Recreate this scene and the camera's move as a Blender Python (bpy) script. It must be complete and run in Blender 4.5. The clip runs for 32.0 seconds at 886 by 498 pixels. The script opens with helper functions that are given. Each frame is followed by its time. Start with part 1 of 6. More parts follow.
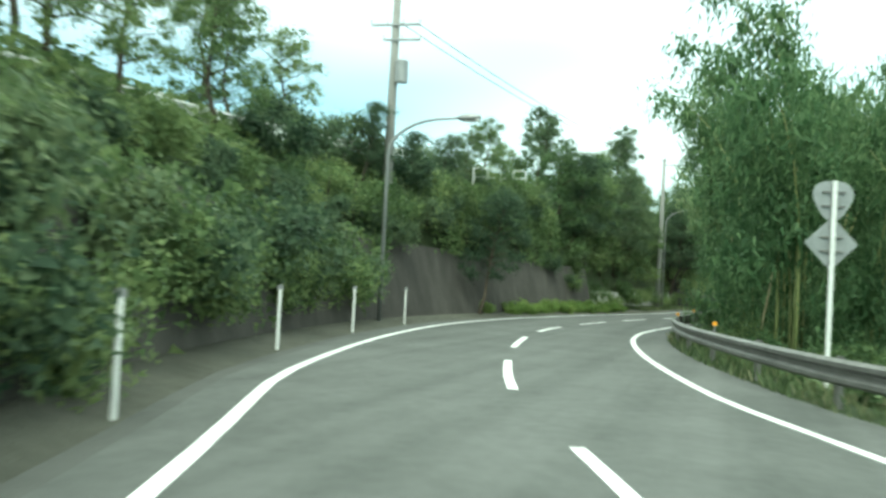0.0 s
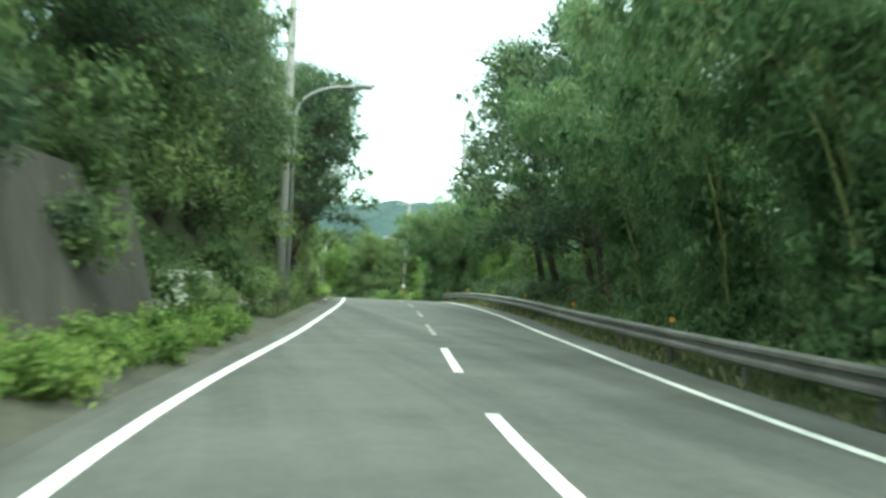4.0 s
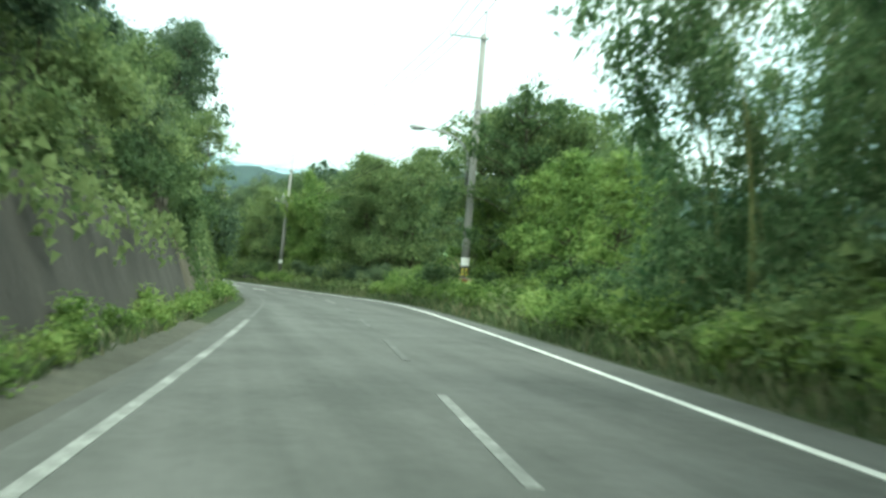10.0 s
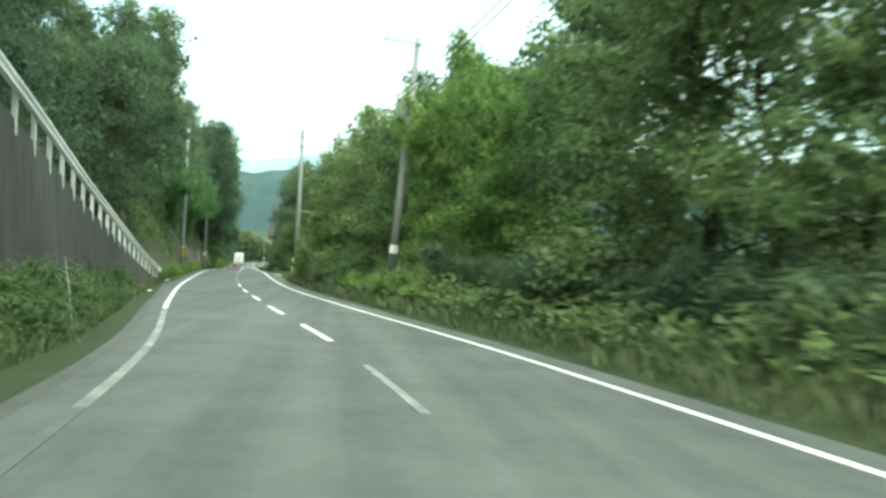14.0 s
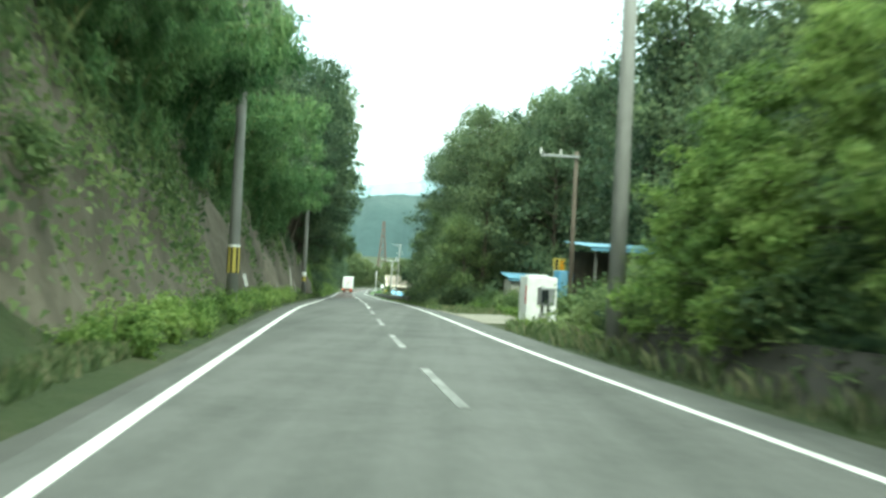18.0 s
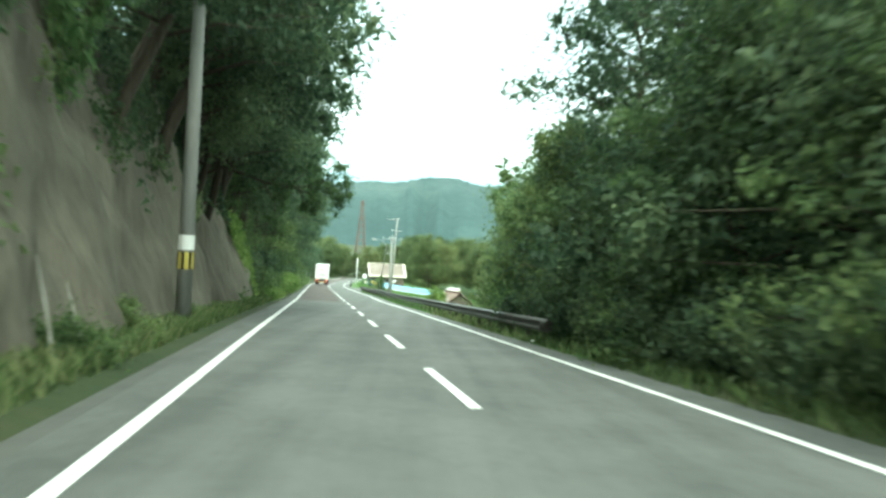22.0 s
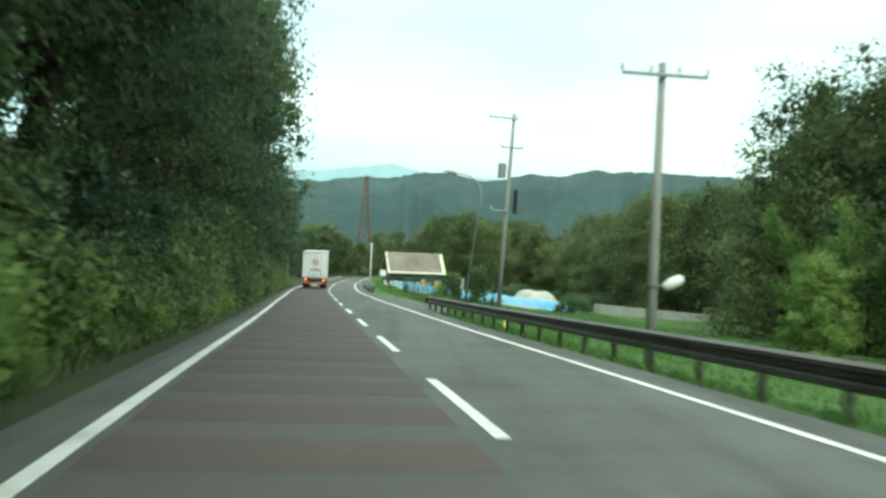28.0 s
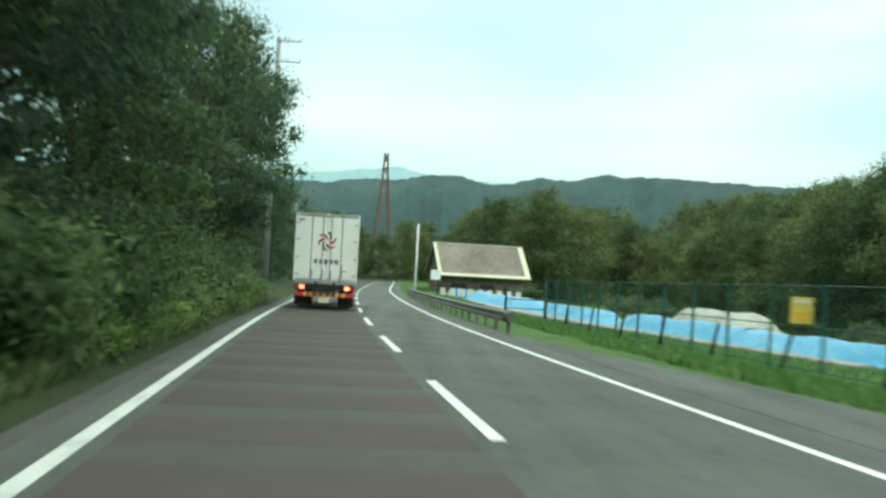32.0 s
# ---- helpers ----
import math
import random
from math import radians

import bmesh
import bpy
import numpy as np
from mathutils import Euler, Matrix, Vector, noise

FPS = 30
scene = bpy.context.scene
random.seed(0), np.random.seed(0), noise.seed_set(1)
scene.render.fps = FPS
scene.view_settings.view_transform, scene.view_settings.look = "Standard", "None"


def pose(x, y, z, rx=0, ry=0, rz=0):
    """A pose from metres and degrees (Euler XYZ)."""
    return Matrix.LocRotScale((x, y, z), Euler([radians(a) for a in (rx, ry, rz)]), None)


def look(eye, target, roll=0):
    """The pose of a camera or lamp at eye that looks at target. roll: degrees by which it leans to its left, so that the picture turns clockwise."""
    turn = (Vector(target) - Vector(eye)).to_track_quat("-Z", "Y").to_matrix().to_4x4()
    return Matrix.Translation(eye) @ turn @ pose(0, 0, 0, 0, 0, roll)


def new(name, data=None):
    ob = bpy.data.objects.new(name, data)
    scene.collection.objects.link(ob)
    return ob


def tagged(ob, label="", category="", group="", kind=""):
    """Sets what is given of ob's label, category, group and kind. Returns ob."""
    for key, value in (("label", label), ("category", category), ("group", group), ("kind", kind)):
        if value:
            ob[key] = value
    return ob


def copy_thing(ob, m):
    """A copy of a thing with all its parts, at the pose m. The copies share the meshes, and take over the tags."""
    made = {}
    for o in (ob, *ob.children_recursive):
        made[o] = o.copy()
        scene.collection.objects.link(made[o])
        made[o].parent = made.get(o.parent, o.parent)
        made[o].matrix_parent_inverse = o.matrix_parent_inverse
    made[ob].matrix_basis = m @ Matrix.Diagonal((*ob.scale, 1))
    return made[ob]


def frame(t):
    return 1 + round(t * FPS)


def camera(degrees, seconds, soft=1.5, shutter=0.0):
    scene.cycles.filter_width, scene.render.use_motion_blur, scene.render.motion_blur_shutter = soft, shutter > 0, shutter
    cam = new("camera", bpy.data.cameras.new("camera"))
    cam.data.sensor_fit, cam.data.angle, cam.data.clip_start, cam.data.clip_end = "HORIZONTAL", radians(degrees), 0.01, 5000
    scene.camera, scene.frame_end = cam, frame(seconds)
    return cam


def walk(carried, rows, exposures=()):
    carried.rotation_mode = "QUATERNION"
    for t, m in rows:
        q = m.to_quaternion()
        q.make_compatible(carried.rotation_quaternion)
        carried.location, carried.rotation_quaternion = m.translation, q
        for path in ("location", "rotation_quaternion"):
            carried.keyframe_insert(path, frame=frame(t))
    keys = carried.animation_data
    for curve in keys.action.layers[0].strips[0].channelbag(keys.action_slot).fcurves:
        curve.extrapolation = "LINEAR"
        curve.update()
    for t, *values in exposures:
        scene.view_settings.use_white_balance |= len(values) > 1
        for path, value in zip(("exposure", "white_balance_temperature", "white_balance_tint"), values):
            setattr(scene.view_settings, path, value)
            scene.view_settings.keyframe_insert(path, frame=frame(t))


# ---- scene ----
cam = camera(49.82, 32.0, soft=2.8, shutter=0.5)
PATH = [
    (0.0, pose(-1.50, -212.55, 5.80, 91.29, -3.15, 16.47)),
    (0.5, pose(-3.38, -207.92, 5.74, 91.26, -2.90, 12.92)),
    (1.0, pose(-5.07, -203.12, 5.68, 91.00, -2.47, 9.15)),
    (1.5, pose(-6.58, -198.04, 5.61, 91.06, -2.88, 5.24)),
    (2.0, pose(-7.63, -192.70, 5.54, 91.21, -3.36, 1.62)),
    (2.5, pose(-8.23, -187.26, 5.47, 91.55, -3.43, -1.71)),
    (3.0, pose(-8.56, -181.76, 5.38, 91.53, -2.98, -5.48)),
    (3.5, pose(-8.57, -176.19, 5.30, 91.55, -2.50, -9.43)),
    (4.0, pose(-8.19, -170.55, 5.23, 91.32, -2.73, -12.97)),
    (4.5, pose(-7.50, -164.84, 5.17, 91.26, -2.82, -15.64)),
    (5.0, pose(-6.59, -159.07, 5.10, 91.33, -2.84, -17.41)),
    (5.5, pose(-5.56, -153.24, 5.04, 91.54, -2.83, -18.44)),
    (6.0, pose(-4.49, -147.31, 4.99, 91.62, -3.07, -18.38)),
    (6.5, pose(-3.41, -141.30, 4.96, 91.77, -3.21, -17.94)),
    (7.0, pose(-2.34, -135.22, 4.93, 91.70, -2.21, -17.25)),
    (7.5, pose(-1.37, -129.14, 4.91, 91.75, -1.86, -16.22)),
    (8.0, pose(-0.51, -123.08, 4.87, 91.66, -2.16, -15.46)),
    (8.5, pose(0.27, -117.08, 4.78, 91.49, -2.22, -15.01)),
    (9.0, pose(0.99, -111.13, 4.60, 90.88, -3.06, -14.45)),
    (9.5, pose(1.65, -105.13, 4.37, 90.10, -3.13, -13.89)),
    (10.0, pose(2.28, -99.08, 4.09, 89.51, -3.27, -13.32)),
    (10.5, pose(2.90, -92.98, 3.82, 89.01, -2.94, -12.91)),
    (11.0, pose(3.52, -86.79, 3.56, 88.45, -3.12, -12.66)),
    (11.5, pose(4.14, -80.50, 3.32, 88.67, -3.64, -12.78)),
    (12.0, pose(4.74, -74.03, 3.07, 88.73, -3.05, -12.97)),
    (12.5, pose(5.29, -67.40, 2.81, 88.92, -3.24, -12.60)),
    (13.0, pose(5.76, -60.70, 2.54, 88.99, -3.37, -11.45)),
    (13.5, pose(6.02, -53.95, 2.24, 89.02, -3.14, -9.10)),
    (14.0, pose(5.96, -47.22, 1.93, 89.21, -3.20, -6.24)),
    (14.5, pose(5.58, -40.53, 1.61, 89.39, -3.26, -3.47)),
    (15.0, pose(4.91, -33.88, 1.31, 89.61, -2.93, -0.89)),
    (15.5, pose(4.03, -27.26, 1.05, 89.70, -2.65, 1.10)),
    (16.0, pose(3.02, -20.59, 0.79, 89.88, -2.79, 1.51)),
    (16.5, pose(1.97, -13.83, 0.53, 90.00, -2.85, 1.19)),
    (17.0, pose(0.96, -6.97, 0.26, 90.15, -2.87, 0.57)),
    (17.5, pose(0.00, 0.00, 0.00, 90.43, -2.89, 0.00)),
    (18.0, pose(-0.90, 7.06, -0.25, 90.41, -2.93, -0.16)),
    (18.5, pose(-1.77, 14.13, -0.48, 90.36, -3.07, -0.25)),
    (19.0, pose(-2.57, 21.16, -0.70, 90.43, -2.93, -0.53)),
    (19.5, pose(-3.33, 28.19, -0.92, 90.44, -2.43, -0.89)),
    (20.0, pose(-4.08, 35.29, -1.11, 90.34, -2.04, -1.13)),
    (20.5, pose(-4.81, 42.45, -1.32, 90.16, -2.34, -1.37)),
    (21.0, pose(-5.51, 49.64, -1.56, 90.01, -2.68, -1.56)),
    (21.5, pose(-6.20, 56.78, -1.83, 89.93, -3.33, -1.79)),
    (22.0, pose(-6.84, 63.87, -2.11, 89.84, -3.16, -1.84)),
    (22.5, pose(-7.50, 70.93, -2.42, 89.78, -3.07, -1.91)),
    (23.0, pose(-8.21, 78.05, -2.73, 89.86, -2.93, -1.84)),
    (23.5, pose(-8.92, 85.21, -3.04, 89.89, -3.04, -1.92)),
    (24.0, pose(-9.61, 92.41, -3.34, 89.93, -3.05, -1.98)),
    (24.5, pose(-10.30, 99.64, -3.65, 89.95, -3.04, -2.00)),
    (25.0, pose(-10.97, 106.89, -3.96, 89.83, -2.92, -2.19)),
    (25.5, pose(-11.64, 114.15, -4.28, 89.77, -2.85, -2.35)),
    (26.0, pose(-12.29, 121.43, -4.60, 89.73, -2.74, -2.47)),
    (26.5, pose(-12.95, 128.71, -4.92, 89.69, -2.50, -2.58)),
    (27.0, pose(-13.61, 136.01, -5.23, 89.78, -2.38, -2.53)),
    (27.5, pose(-14.28, 143.31, -5.52, 89.81, -2.54, -2.48)),
    (28.0, pose(-14.97, 150.63, -5.79, 89.77, -2.54, -2.33)),
    (28.5, pose(-15.72, 157.95, -6.05, 89.82, -2.13, -2.18)),
    (29.0, pose(-16.43, 165.26, -6.34, 89.90, -2.50, -2.12)),
    (29.5, pose(-17.13, 172.60, -6.65, 89.84, -2.80, -1.93)),
    (30.0, pose(-17.83, 180.00, -6.97, 89.79, -2.69, -1.84)),
    (30.5, pose(-18.57, 187.46, -7.27, 89.76, -3.35, -1.98)),
    (31.0, pose(-19.29, 194.94, -7.55, 89.96, -3.25, -2.13)),
    (31.5, pose(-19.99, 202.44, -7.84, 89.98, -3.13, -2.16)),
    (32.0, pose(-20.69, 209.95, -8.13, 90.06, -3.37, -2.12)),
]
LIGHT_METER = ((0, 1.0), (2, 1.2), (3, 1.4), (6, 1.38), (7, 1.12), (9, 1.1), (13, 1.1), (15, 1.5), (18, 1.5), (20, 1.52), (21, 1.62), (22, 1.7), (24, 1.08), (27, 0.7), (28, 0.6), (30, 0.5), (32, 0.37))
walk(cam, PATH, [(t, stops, 6500, -15) for t, stops in LIGHT_METER])

# ---- daylight: bright overcast, soft sun high behind the clouds ----
world = bpy.data.worlds.new("sky")
scene.world = world
world.use_nodes = True
wn, wl = world.node_tree.nodes, world.node_tree.links
for n in list(wn):
    wn.remove(n)
w_out = wn.new("ShaderNodeOutputWorld")
w_sky = wn.new("ShaderNodeTexSky")
w_sky.sky_type = "NISHITA"
w_sky.sun_disc = False
w_sky.sun_elevation = radians(52)
w_sky.sun_rotation = radians(167)
w_sky.dust_density = 2.0
w_bg1 = wn.new("ShaderNodeBackground")
w_bg1.inputs["Strength"].default_value = 0.12
w_bg2 = wn.new("ShaderNodeBackground")
w_bg2.inputs["Color"].default_value = (0.93, 0.98, 1.0, 1)
w_bg2.inputs["Strength"].default_value = 1.15
w_mix = wn.new("ShaderNodeMixShader")
w_tc = wn.new("ShaderNodeTexCoord")
w_map = wn.new("ShaderNodeMapping")
w_map.inputs["Scale"].default_value = (1.0, 1.0, 5.0)
w_noise = wn.new("ShaderNodeTexNoise")
w_noise.inputs["Scale"].default_value = 1.1
w_noise.inputs["Detail"].default_value = 2
w_sep = wn.new("ShaderNodeSeparateXYZ")
w_rise = wn.new("ShaderNodeMath")
w_rise.operation = "MULTIPLY_ADD"
w_rise.inputs[1].default_value = 1.35
w_ramp = wn.new("ShaderNodeValToRGB")
w_ramp.color_ramp.elements[0].position = 0.62
w_ramp.color_ramp.elements[0].color = (0.12, 0.12, 0.12, 1)
w_ramp.color_ramp.elements[1].position = 1.0
w_ramp.color_ramp.elements[1].color = (1, 1, 1, 1)
wl.new(w_tc.outputs["Generated"], w_map.inputs["Vector"])
wl.new(w_tc.outputs["Generated"], w_sep.inputs["Vector"])
wl.new(w_map.outputs["Vector"], w_noise.inputs["Vector"])
wl.new(w_sep.outputs["Z"], w_rise.inputs[0])
wl.new(w_noise.outputs["Fac"], w_rise.inputs[2])
wl.new(w_rise.outputs[0], w_ramp.inputs["Fac"])
wl.new(w_ramp.outputs["Color"], w_mix.inputs["Fac"])
w_tint = wn.new("ShaderNodeMixRGB")
w_tint.blend_type = "MULTIPLY"
w_tint.inputs["Fac"].default_value = 1.0
w_tint.inputs["Color2"].default_value = (0.73, 0.98, 1.0, 1)
wl.new(w_sky.outputs["Color"], w_tint.inputs["Color1"])
wl.new(w_tint.outputs["Color"], w_bg1.inputs["Color"])
wl.new(w_bg1.outputs["Background"], w_mix.inputs[1])
wl.new(w_bg2.outputs["Background"], w_mix.inputs[2])
wl.new(w_mix.outputs["Shader"], w_out.inputs["Surface"])

sun = new("sun", bpy.data.lights.new("sun", "SUN"))
sun.data.energy = 1.5
sun.data.angle = radians(25)
sun.data.color = (1.0, 0.97, 0.92)
sun.matrix_world = look((0, 0, 60), (-10, 44, 0))


# ---- materials ----
def material(name, colours, scale=4.0, rough=0.8, metal=0.0, bump=0.1, bump_scale=None, island=0.0,
             translucent=0.0, spec=0.3, obj=0.0, stretch=(1, 1, 1), streak=0.0):
    """colours: two or three base colours mixed by noise at two scales."""
    m = bpy.data.materials.new(name)
    m.use_nodes = True
    nt = m.node_tree
    N, L = nt.nodes, nt.links
    b = N["Principled BSDF"]
    b.inputs["Roughness"].default_value = rough
    b.inputs["Metallic"].default_value = metal
    b.inputs["Specular IOR Level"].default_value = spec
    tc = N.new("ShaderNodeTexCoord")
    mp = N.new("ShaderNodeMapping")
    mp.inputs["Scale"].default_value = stretch
    L.new(tc.outputs["Object"], mp.inputs["Vector"])
    n1 = N.new("ShaderNodeTexNoise")
    n1.inputs["Scale"].default_value = scale
    n1.inputs["Detail"].default_value = 6
    n1.inputs["Roughness"].default_value = 0.65
    L.new(mp.outputs["Vector"], n1.inputs["Vector"])
    n2 = N.new("ShaderNodeTexNoise")
    n2.inputs["Scale"].default_value = scale * 0.11
    n2.inputs["Detail"].default_value = 3
    L.new(mp.outputs["Vector"], n2.inputs["Vector"])
    mean = N.new("ShaderNodeMath")
    mean.operation = "ADD"
    half = N.new("ShaderNodeMath")
    half.operation = "MULTIPLY"
    half.inputs[1].default_value = 0.5
    L.new(n1.outputs["Fac"], mean.inputs[0])
    L.new(n2.outputs["Fac"], mean.inputs[1])
    L.new(mean.outputs[0], half.inputs[0])
    fac = half.outputs[0]
    if streak:
        sm = N.new("ShaderNodeMapping")
        sm.inputs["Scale"].default_value = (1.5, 0.025, 1)
        sn = N.new("ShaderNodeTexNoise")
        sn.inputs["Scale"].default_value = 1.0
        sn.inputs["Detail"].default_value = 4
        L.new(tc.outputs["Object"], sm.inputs["Vector"])
        L.new(sm.outputs["Vector"], sn.inputs["Vector"])
        lift = N.new("ShaderNodeMath")
        lift.operation = "MULTIPLY_ADD"
        lift.inputs[1].default_value = streak
        L.new(sn.outputs["Fac"], lift.inputs[0])
        back = N.new("ShaderNodeMath")
        back.operation = "ADD"
        back.inputs[1].default_value = -streak / 2
        L.new(fac, back.inputs[0])
        L.new(back.outputs[0], lift.inputs[2])
        fac = lift.outputs[0]
    geo = N.new("ShaderNodeNewGeometry")
    inf = N.new("ShaderNodeObjectInfo")
    for amount, out in ((island, geo.outputs["Random Per Island"]), (obj, inf.outputs["Random"])):
        if amount:
            sub = N.new("ShaderNodeMath")
            sub.operation = "MULTIPLY_ADD"
            sub.inputs[1].default_value = amount
            L.new(out, sub.inputs[0])
            off = N.new("ShaderNodeMath")
            off.operation = "ADD"
            off.inputs[1].default_value = -amount / 2
            L.new(fac, off.inputs[0])
            L.new(off.outputs[0], sub.inputs[2])
            fac = sub.outputs[0]
    ramp = N.new("ShaderNodeValToRGB")
    e = ramp.color_ramp.elements
    cols = list(colours)
    lo, hi = 0.32, 0.68
    e[0].position, e[1].position = lo, hi
    e[0].color, e[1].color = (*cols[0], 1), (*cols[-1], 1)
    for i, c in enumerate(cols[1:-1]):
        k = e.new(lo + (hi - lo) * (i + 1) / (len(cols) - 1))
        k.color = (*c, 1)
    L.new(fac, ramp.inputs["Fac"])
    L.new(ramp.outputs["Color"], b.inputs["Base Color"])
    if bump:
        bp = N.new("ShaderNodeBump")
        bp.inputs["Strength"].default_value = min(1.0, bump * 4)
        bp.inputs["Distance"].default_value = bump * 0.1
        n3 = N.new("ShaderNodeTexNoise")
        n3.inputs["Scale"].default_value = bump_scale or scale * 3
        n3.inputs["Detail"].default_value = 4
        L.new(mp.outputs["Vector"], n3.inputs["Vector"])
        L.new(n3.outputs["Fac"], bp.inputs["Height"])
        L.new(bp.outputs["Normal"], b.inputs["Normal"])
    if translucent:
        tr = N.new("ShaderNodeBsdfTranslucent")
        L.new(ramp.outputs["Color"], tr.inputs["Color"])
        mx = N.new("ShaderNodeMixShader")
        mx.inputs["Fac"].default_value = translucent
        L.new(b.outputs["BSDF"], mx.inputs[1])
        L.new(tr.outputs["BSDF"], mx.inputs[2])
        L.new(mx.outputs["Shader"], N["Material Output"].inputs["Surface"])
    return m


def glow(name, colour, strength):
    m = bpy.data.materials.new(name)
    m.use_nodes = True
    b = m.node_tree.nodes["Principled BSDF"]
    b.inputs["Base Color"].default_value = (*colour, 1)
    b.inputs["Emission Color"].default_value = (*colour, 1)
    b.inputs["Emission Strength"].default_value = strength
    return m


M_ASPHALT = material("asphalt", [(0.070, 0.075, 0.070), (0.098, 0.103, 0.097), (0.124, 0.129, 0.123)], 5, 0.85, bump=0.12, bump_scale=60, streak=0.7)
M_RED = material("red_antiskid", [(0.072, 0.062, 0.060), (0.090, 0.073, 0.070), (0.105, 0.082, 0.078)], 3, 0.9, bump=0.12, bump_scale=70)
M_PAINT = material("road_paint", [(0.42, 0.43, 0.42), (0.72, 0.73, 0.71), (0.78, 0.79, 0.77)], 9, 0.6, bump=0.05, bump_scale=50)
M_WORN = material("worn_paint", [(0.105, 0.11, 0.105), (0.20, 0.21, 0.20), (0.46, 0.47, 0.46)], 11, 0.7, bump=0.05, bump_scale=50)
M_FADED = material("faded_paint", [(0.085, 0.09, 0.085), (0.105, 0.11, 0.105), (0.17, 0.18, 0.17)], 7, 0.8, bump=0.05, bump_scale=50)
M_EARTH = material("earth", [(0.021, 0.035, 0.013), (0.032, 0.048, 0.017), (0.052, 0.056, 0.027)], 1.6, 0.95, bump=0.5, bump_scale=6)
M_GRAVEL = material("gravel", [(0.19, 0.185, 0.15), (0.28, 0.27, 0.225), (0.35, 0.34, 0.29)], 8, 0.95, bump=0.4, bump_scale=40)
M_CONC_DARK = material("dark_concrete", [(0.030, 0.029, 0.026), (0.058, 0.055, 0.049), (0.10, 0.095, 0.085)], 1.3, 0.9, bump=0.25, bump_scale=9, stretch=(1, 1, 0.35))
M_CONC = material("concrete", [(0.22, 0.22, 0.20), (0.32, 0.32, 0.30), (0.40, 0.40, 0.37)], 3, 0.9, bump=0.2, bump_scale=20, stretch=(1, 1, 0.5))
M_ROCK = material("sprayed_rock", [(0.050, 0.046, 0.034), (0.112, 0.102, 0.078), (0.190, 0.172, 0.135)], 1.5, 0.95, bump=1.0, bump_scale=4.5, stretch=(1, 1, 0.3))
M_STEEL = material("weathered_steel", [(0.10, 0.10, 0.095), (0.17, 0.17, 0.16), (0.25, 0.25, 0.24)], 4, 0.5, 0.4, bump=0.05, obj=0.15)
M_DARKSTEEL = material("dark_brown_rail", [(0.035, 0.033, 0.03), (0.06, 0.056, 0.05), (0.10, 0.095, 0.085)], 4, 0.45, 0.3, bump=0.05, obj=0.15)
M_WHITE = material("white_paint", [(0.55, 0.56, 0.54), (0.72, 0.73, 0.71), (0.80, 0.81, 0.79)], 3, 0.5, bump=0.04, obj=0.1)
M_POLE = material("pole_concrete", [(0.19, 0.19, 0.18), (0.27, 0.27, 0.255), (0.34, 0.34, 0.32)], 5, 0.85, bump=0.12, bump_scale=40, stretch=(1, 1, 0.3))
M_GREYMETAL = material("grey_metal", [(0.22, 0.23, 0.23), (0.30, 0.31, 0.31), (0.38, 0.39, 0.39)], 5, 0.45, 0.5, bump=0.03)
M_BLACK = material("black_rubber", [(0.012, 0.012, 0.012), (0.02, 0.02, 0.02), (0.035, 0.034, 0.033)], 8, 0.8, bump=0.05)
M_YELLOW = material("yellow_paint", [(0.420, 0.345, 0.070), (0.500, 0.415, 0.095), (0.560, 0.480, 0.140)], 6, 0.6, bump=0.03)
M_ORANGE = material("orange_plastic", [(0.70, 0.30, 0.02), (0.80, 0.38, 0.03)], 6, 0.4, bump=0.0)
M_RED_PAINT = material("red_paint", [(0.42, 0.03, 0.035), (0.50, 0.05, 0.05)], 6, 0.5, bump=0.0)
M_BLUE = material("blue_sheet", [(0.08, 0.27, 0.46), (0.13, 0.36, 0.58), (0.24, 0.47, 0.66)], 1.2, 0.45, bump=0.5, bump_scale=2.5)
M_BLUE_ROOF = material("blue_roof", [(0.10, 0.25, 0.36), (0.16, 0.33, 0.45), (0.24, 0.40, 0.50)], 2, 0.5, bump=0.05)
M_BARK = material("bark", [(0.035, 0.03, 0.022), (0.07, 0.058, 0.043), (0.12, 0.10, 0.075)], 6, 0.95, bump=0.5, bump_scale=14, stretch=(1, 1, 0.25))
M_CULM = material("bamboo_culm", [(0.12, 0.16, 0.06), (0.22, 0.25, 0.10), (0.34, 0.31, 0.16)], 4, 0.5, bump=0.05, island=0.4)
M_LEAF = material("leaf_green", [(0.062, 0.107, 0.047), (0.139, 0.204, 0.085), (0.239, 0.304, 0.129)], 0.5, 0.55, bump=0, island=0.24, translucent=0.5, obj=0.26, spec=0.15)
M_LEAF_DARK = material("leaf_dark", [(0.047, 0.083, 0.050), (0.102, 0.152, 0.085), (0.187, 0.241, 0.122)], 0.5, 0.5, bump=0, island=0.24, translucent=0.5, obj=0.24, spec=0.15)
M_LEAF_LIGHT = material("leaf_light", [(0.101, 0.171, 0.050), (0.194, 0.296, 0.084), (0.316, 0.414, 0.138)], 0.5, 0.55, bump=0, island=0.32, translucent=0.5, obj=0.24, spec=0.15)
M_LEAF_BAMBOO = material("leaf_bamboo", [(0.071, 0.137, 0.062), (0.157, 0.247, 0.115), (0.284, 0.350, 0.184)], 0.5, 0.5, bump=0, island=0.24, translucent=0.5, obj=0.24, spec=0.15)
# leaf green taken darker, the dense wood's self-shading painted in
M_LEAF_WOOD_SHADED = material("leaf_wood_shaded", [(0.056, 0.086, 0.038), (0.120, 0.160, 0.069), (0.208, 0.240, 0.106)], 0.5, 0.55, bump=0, island=0.24, translucent=0.45, obj=0.34, spec=0.15)
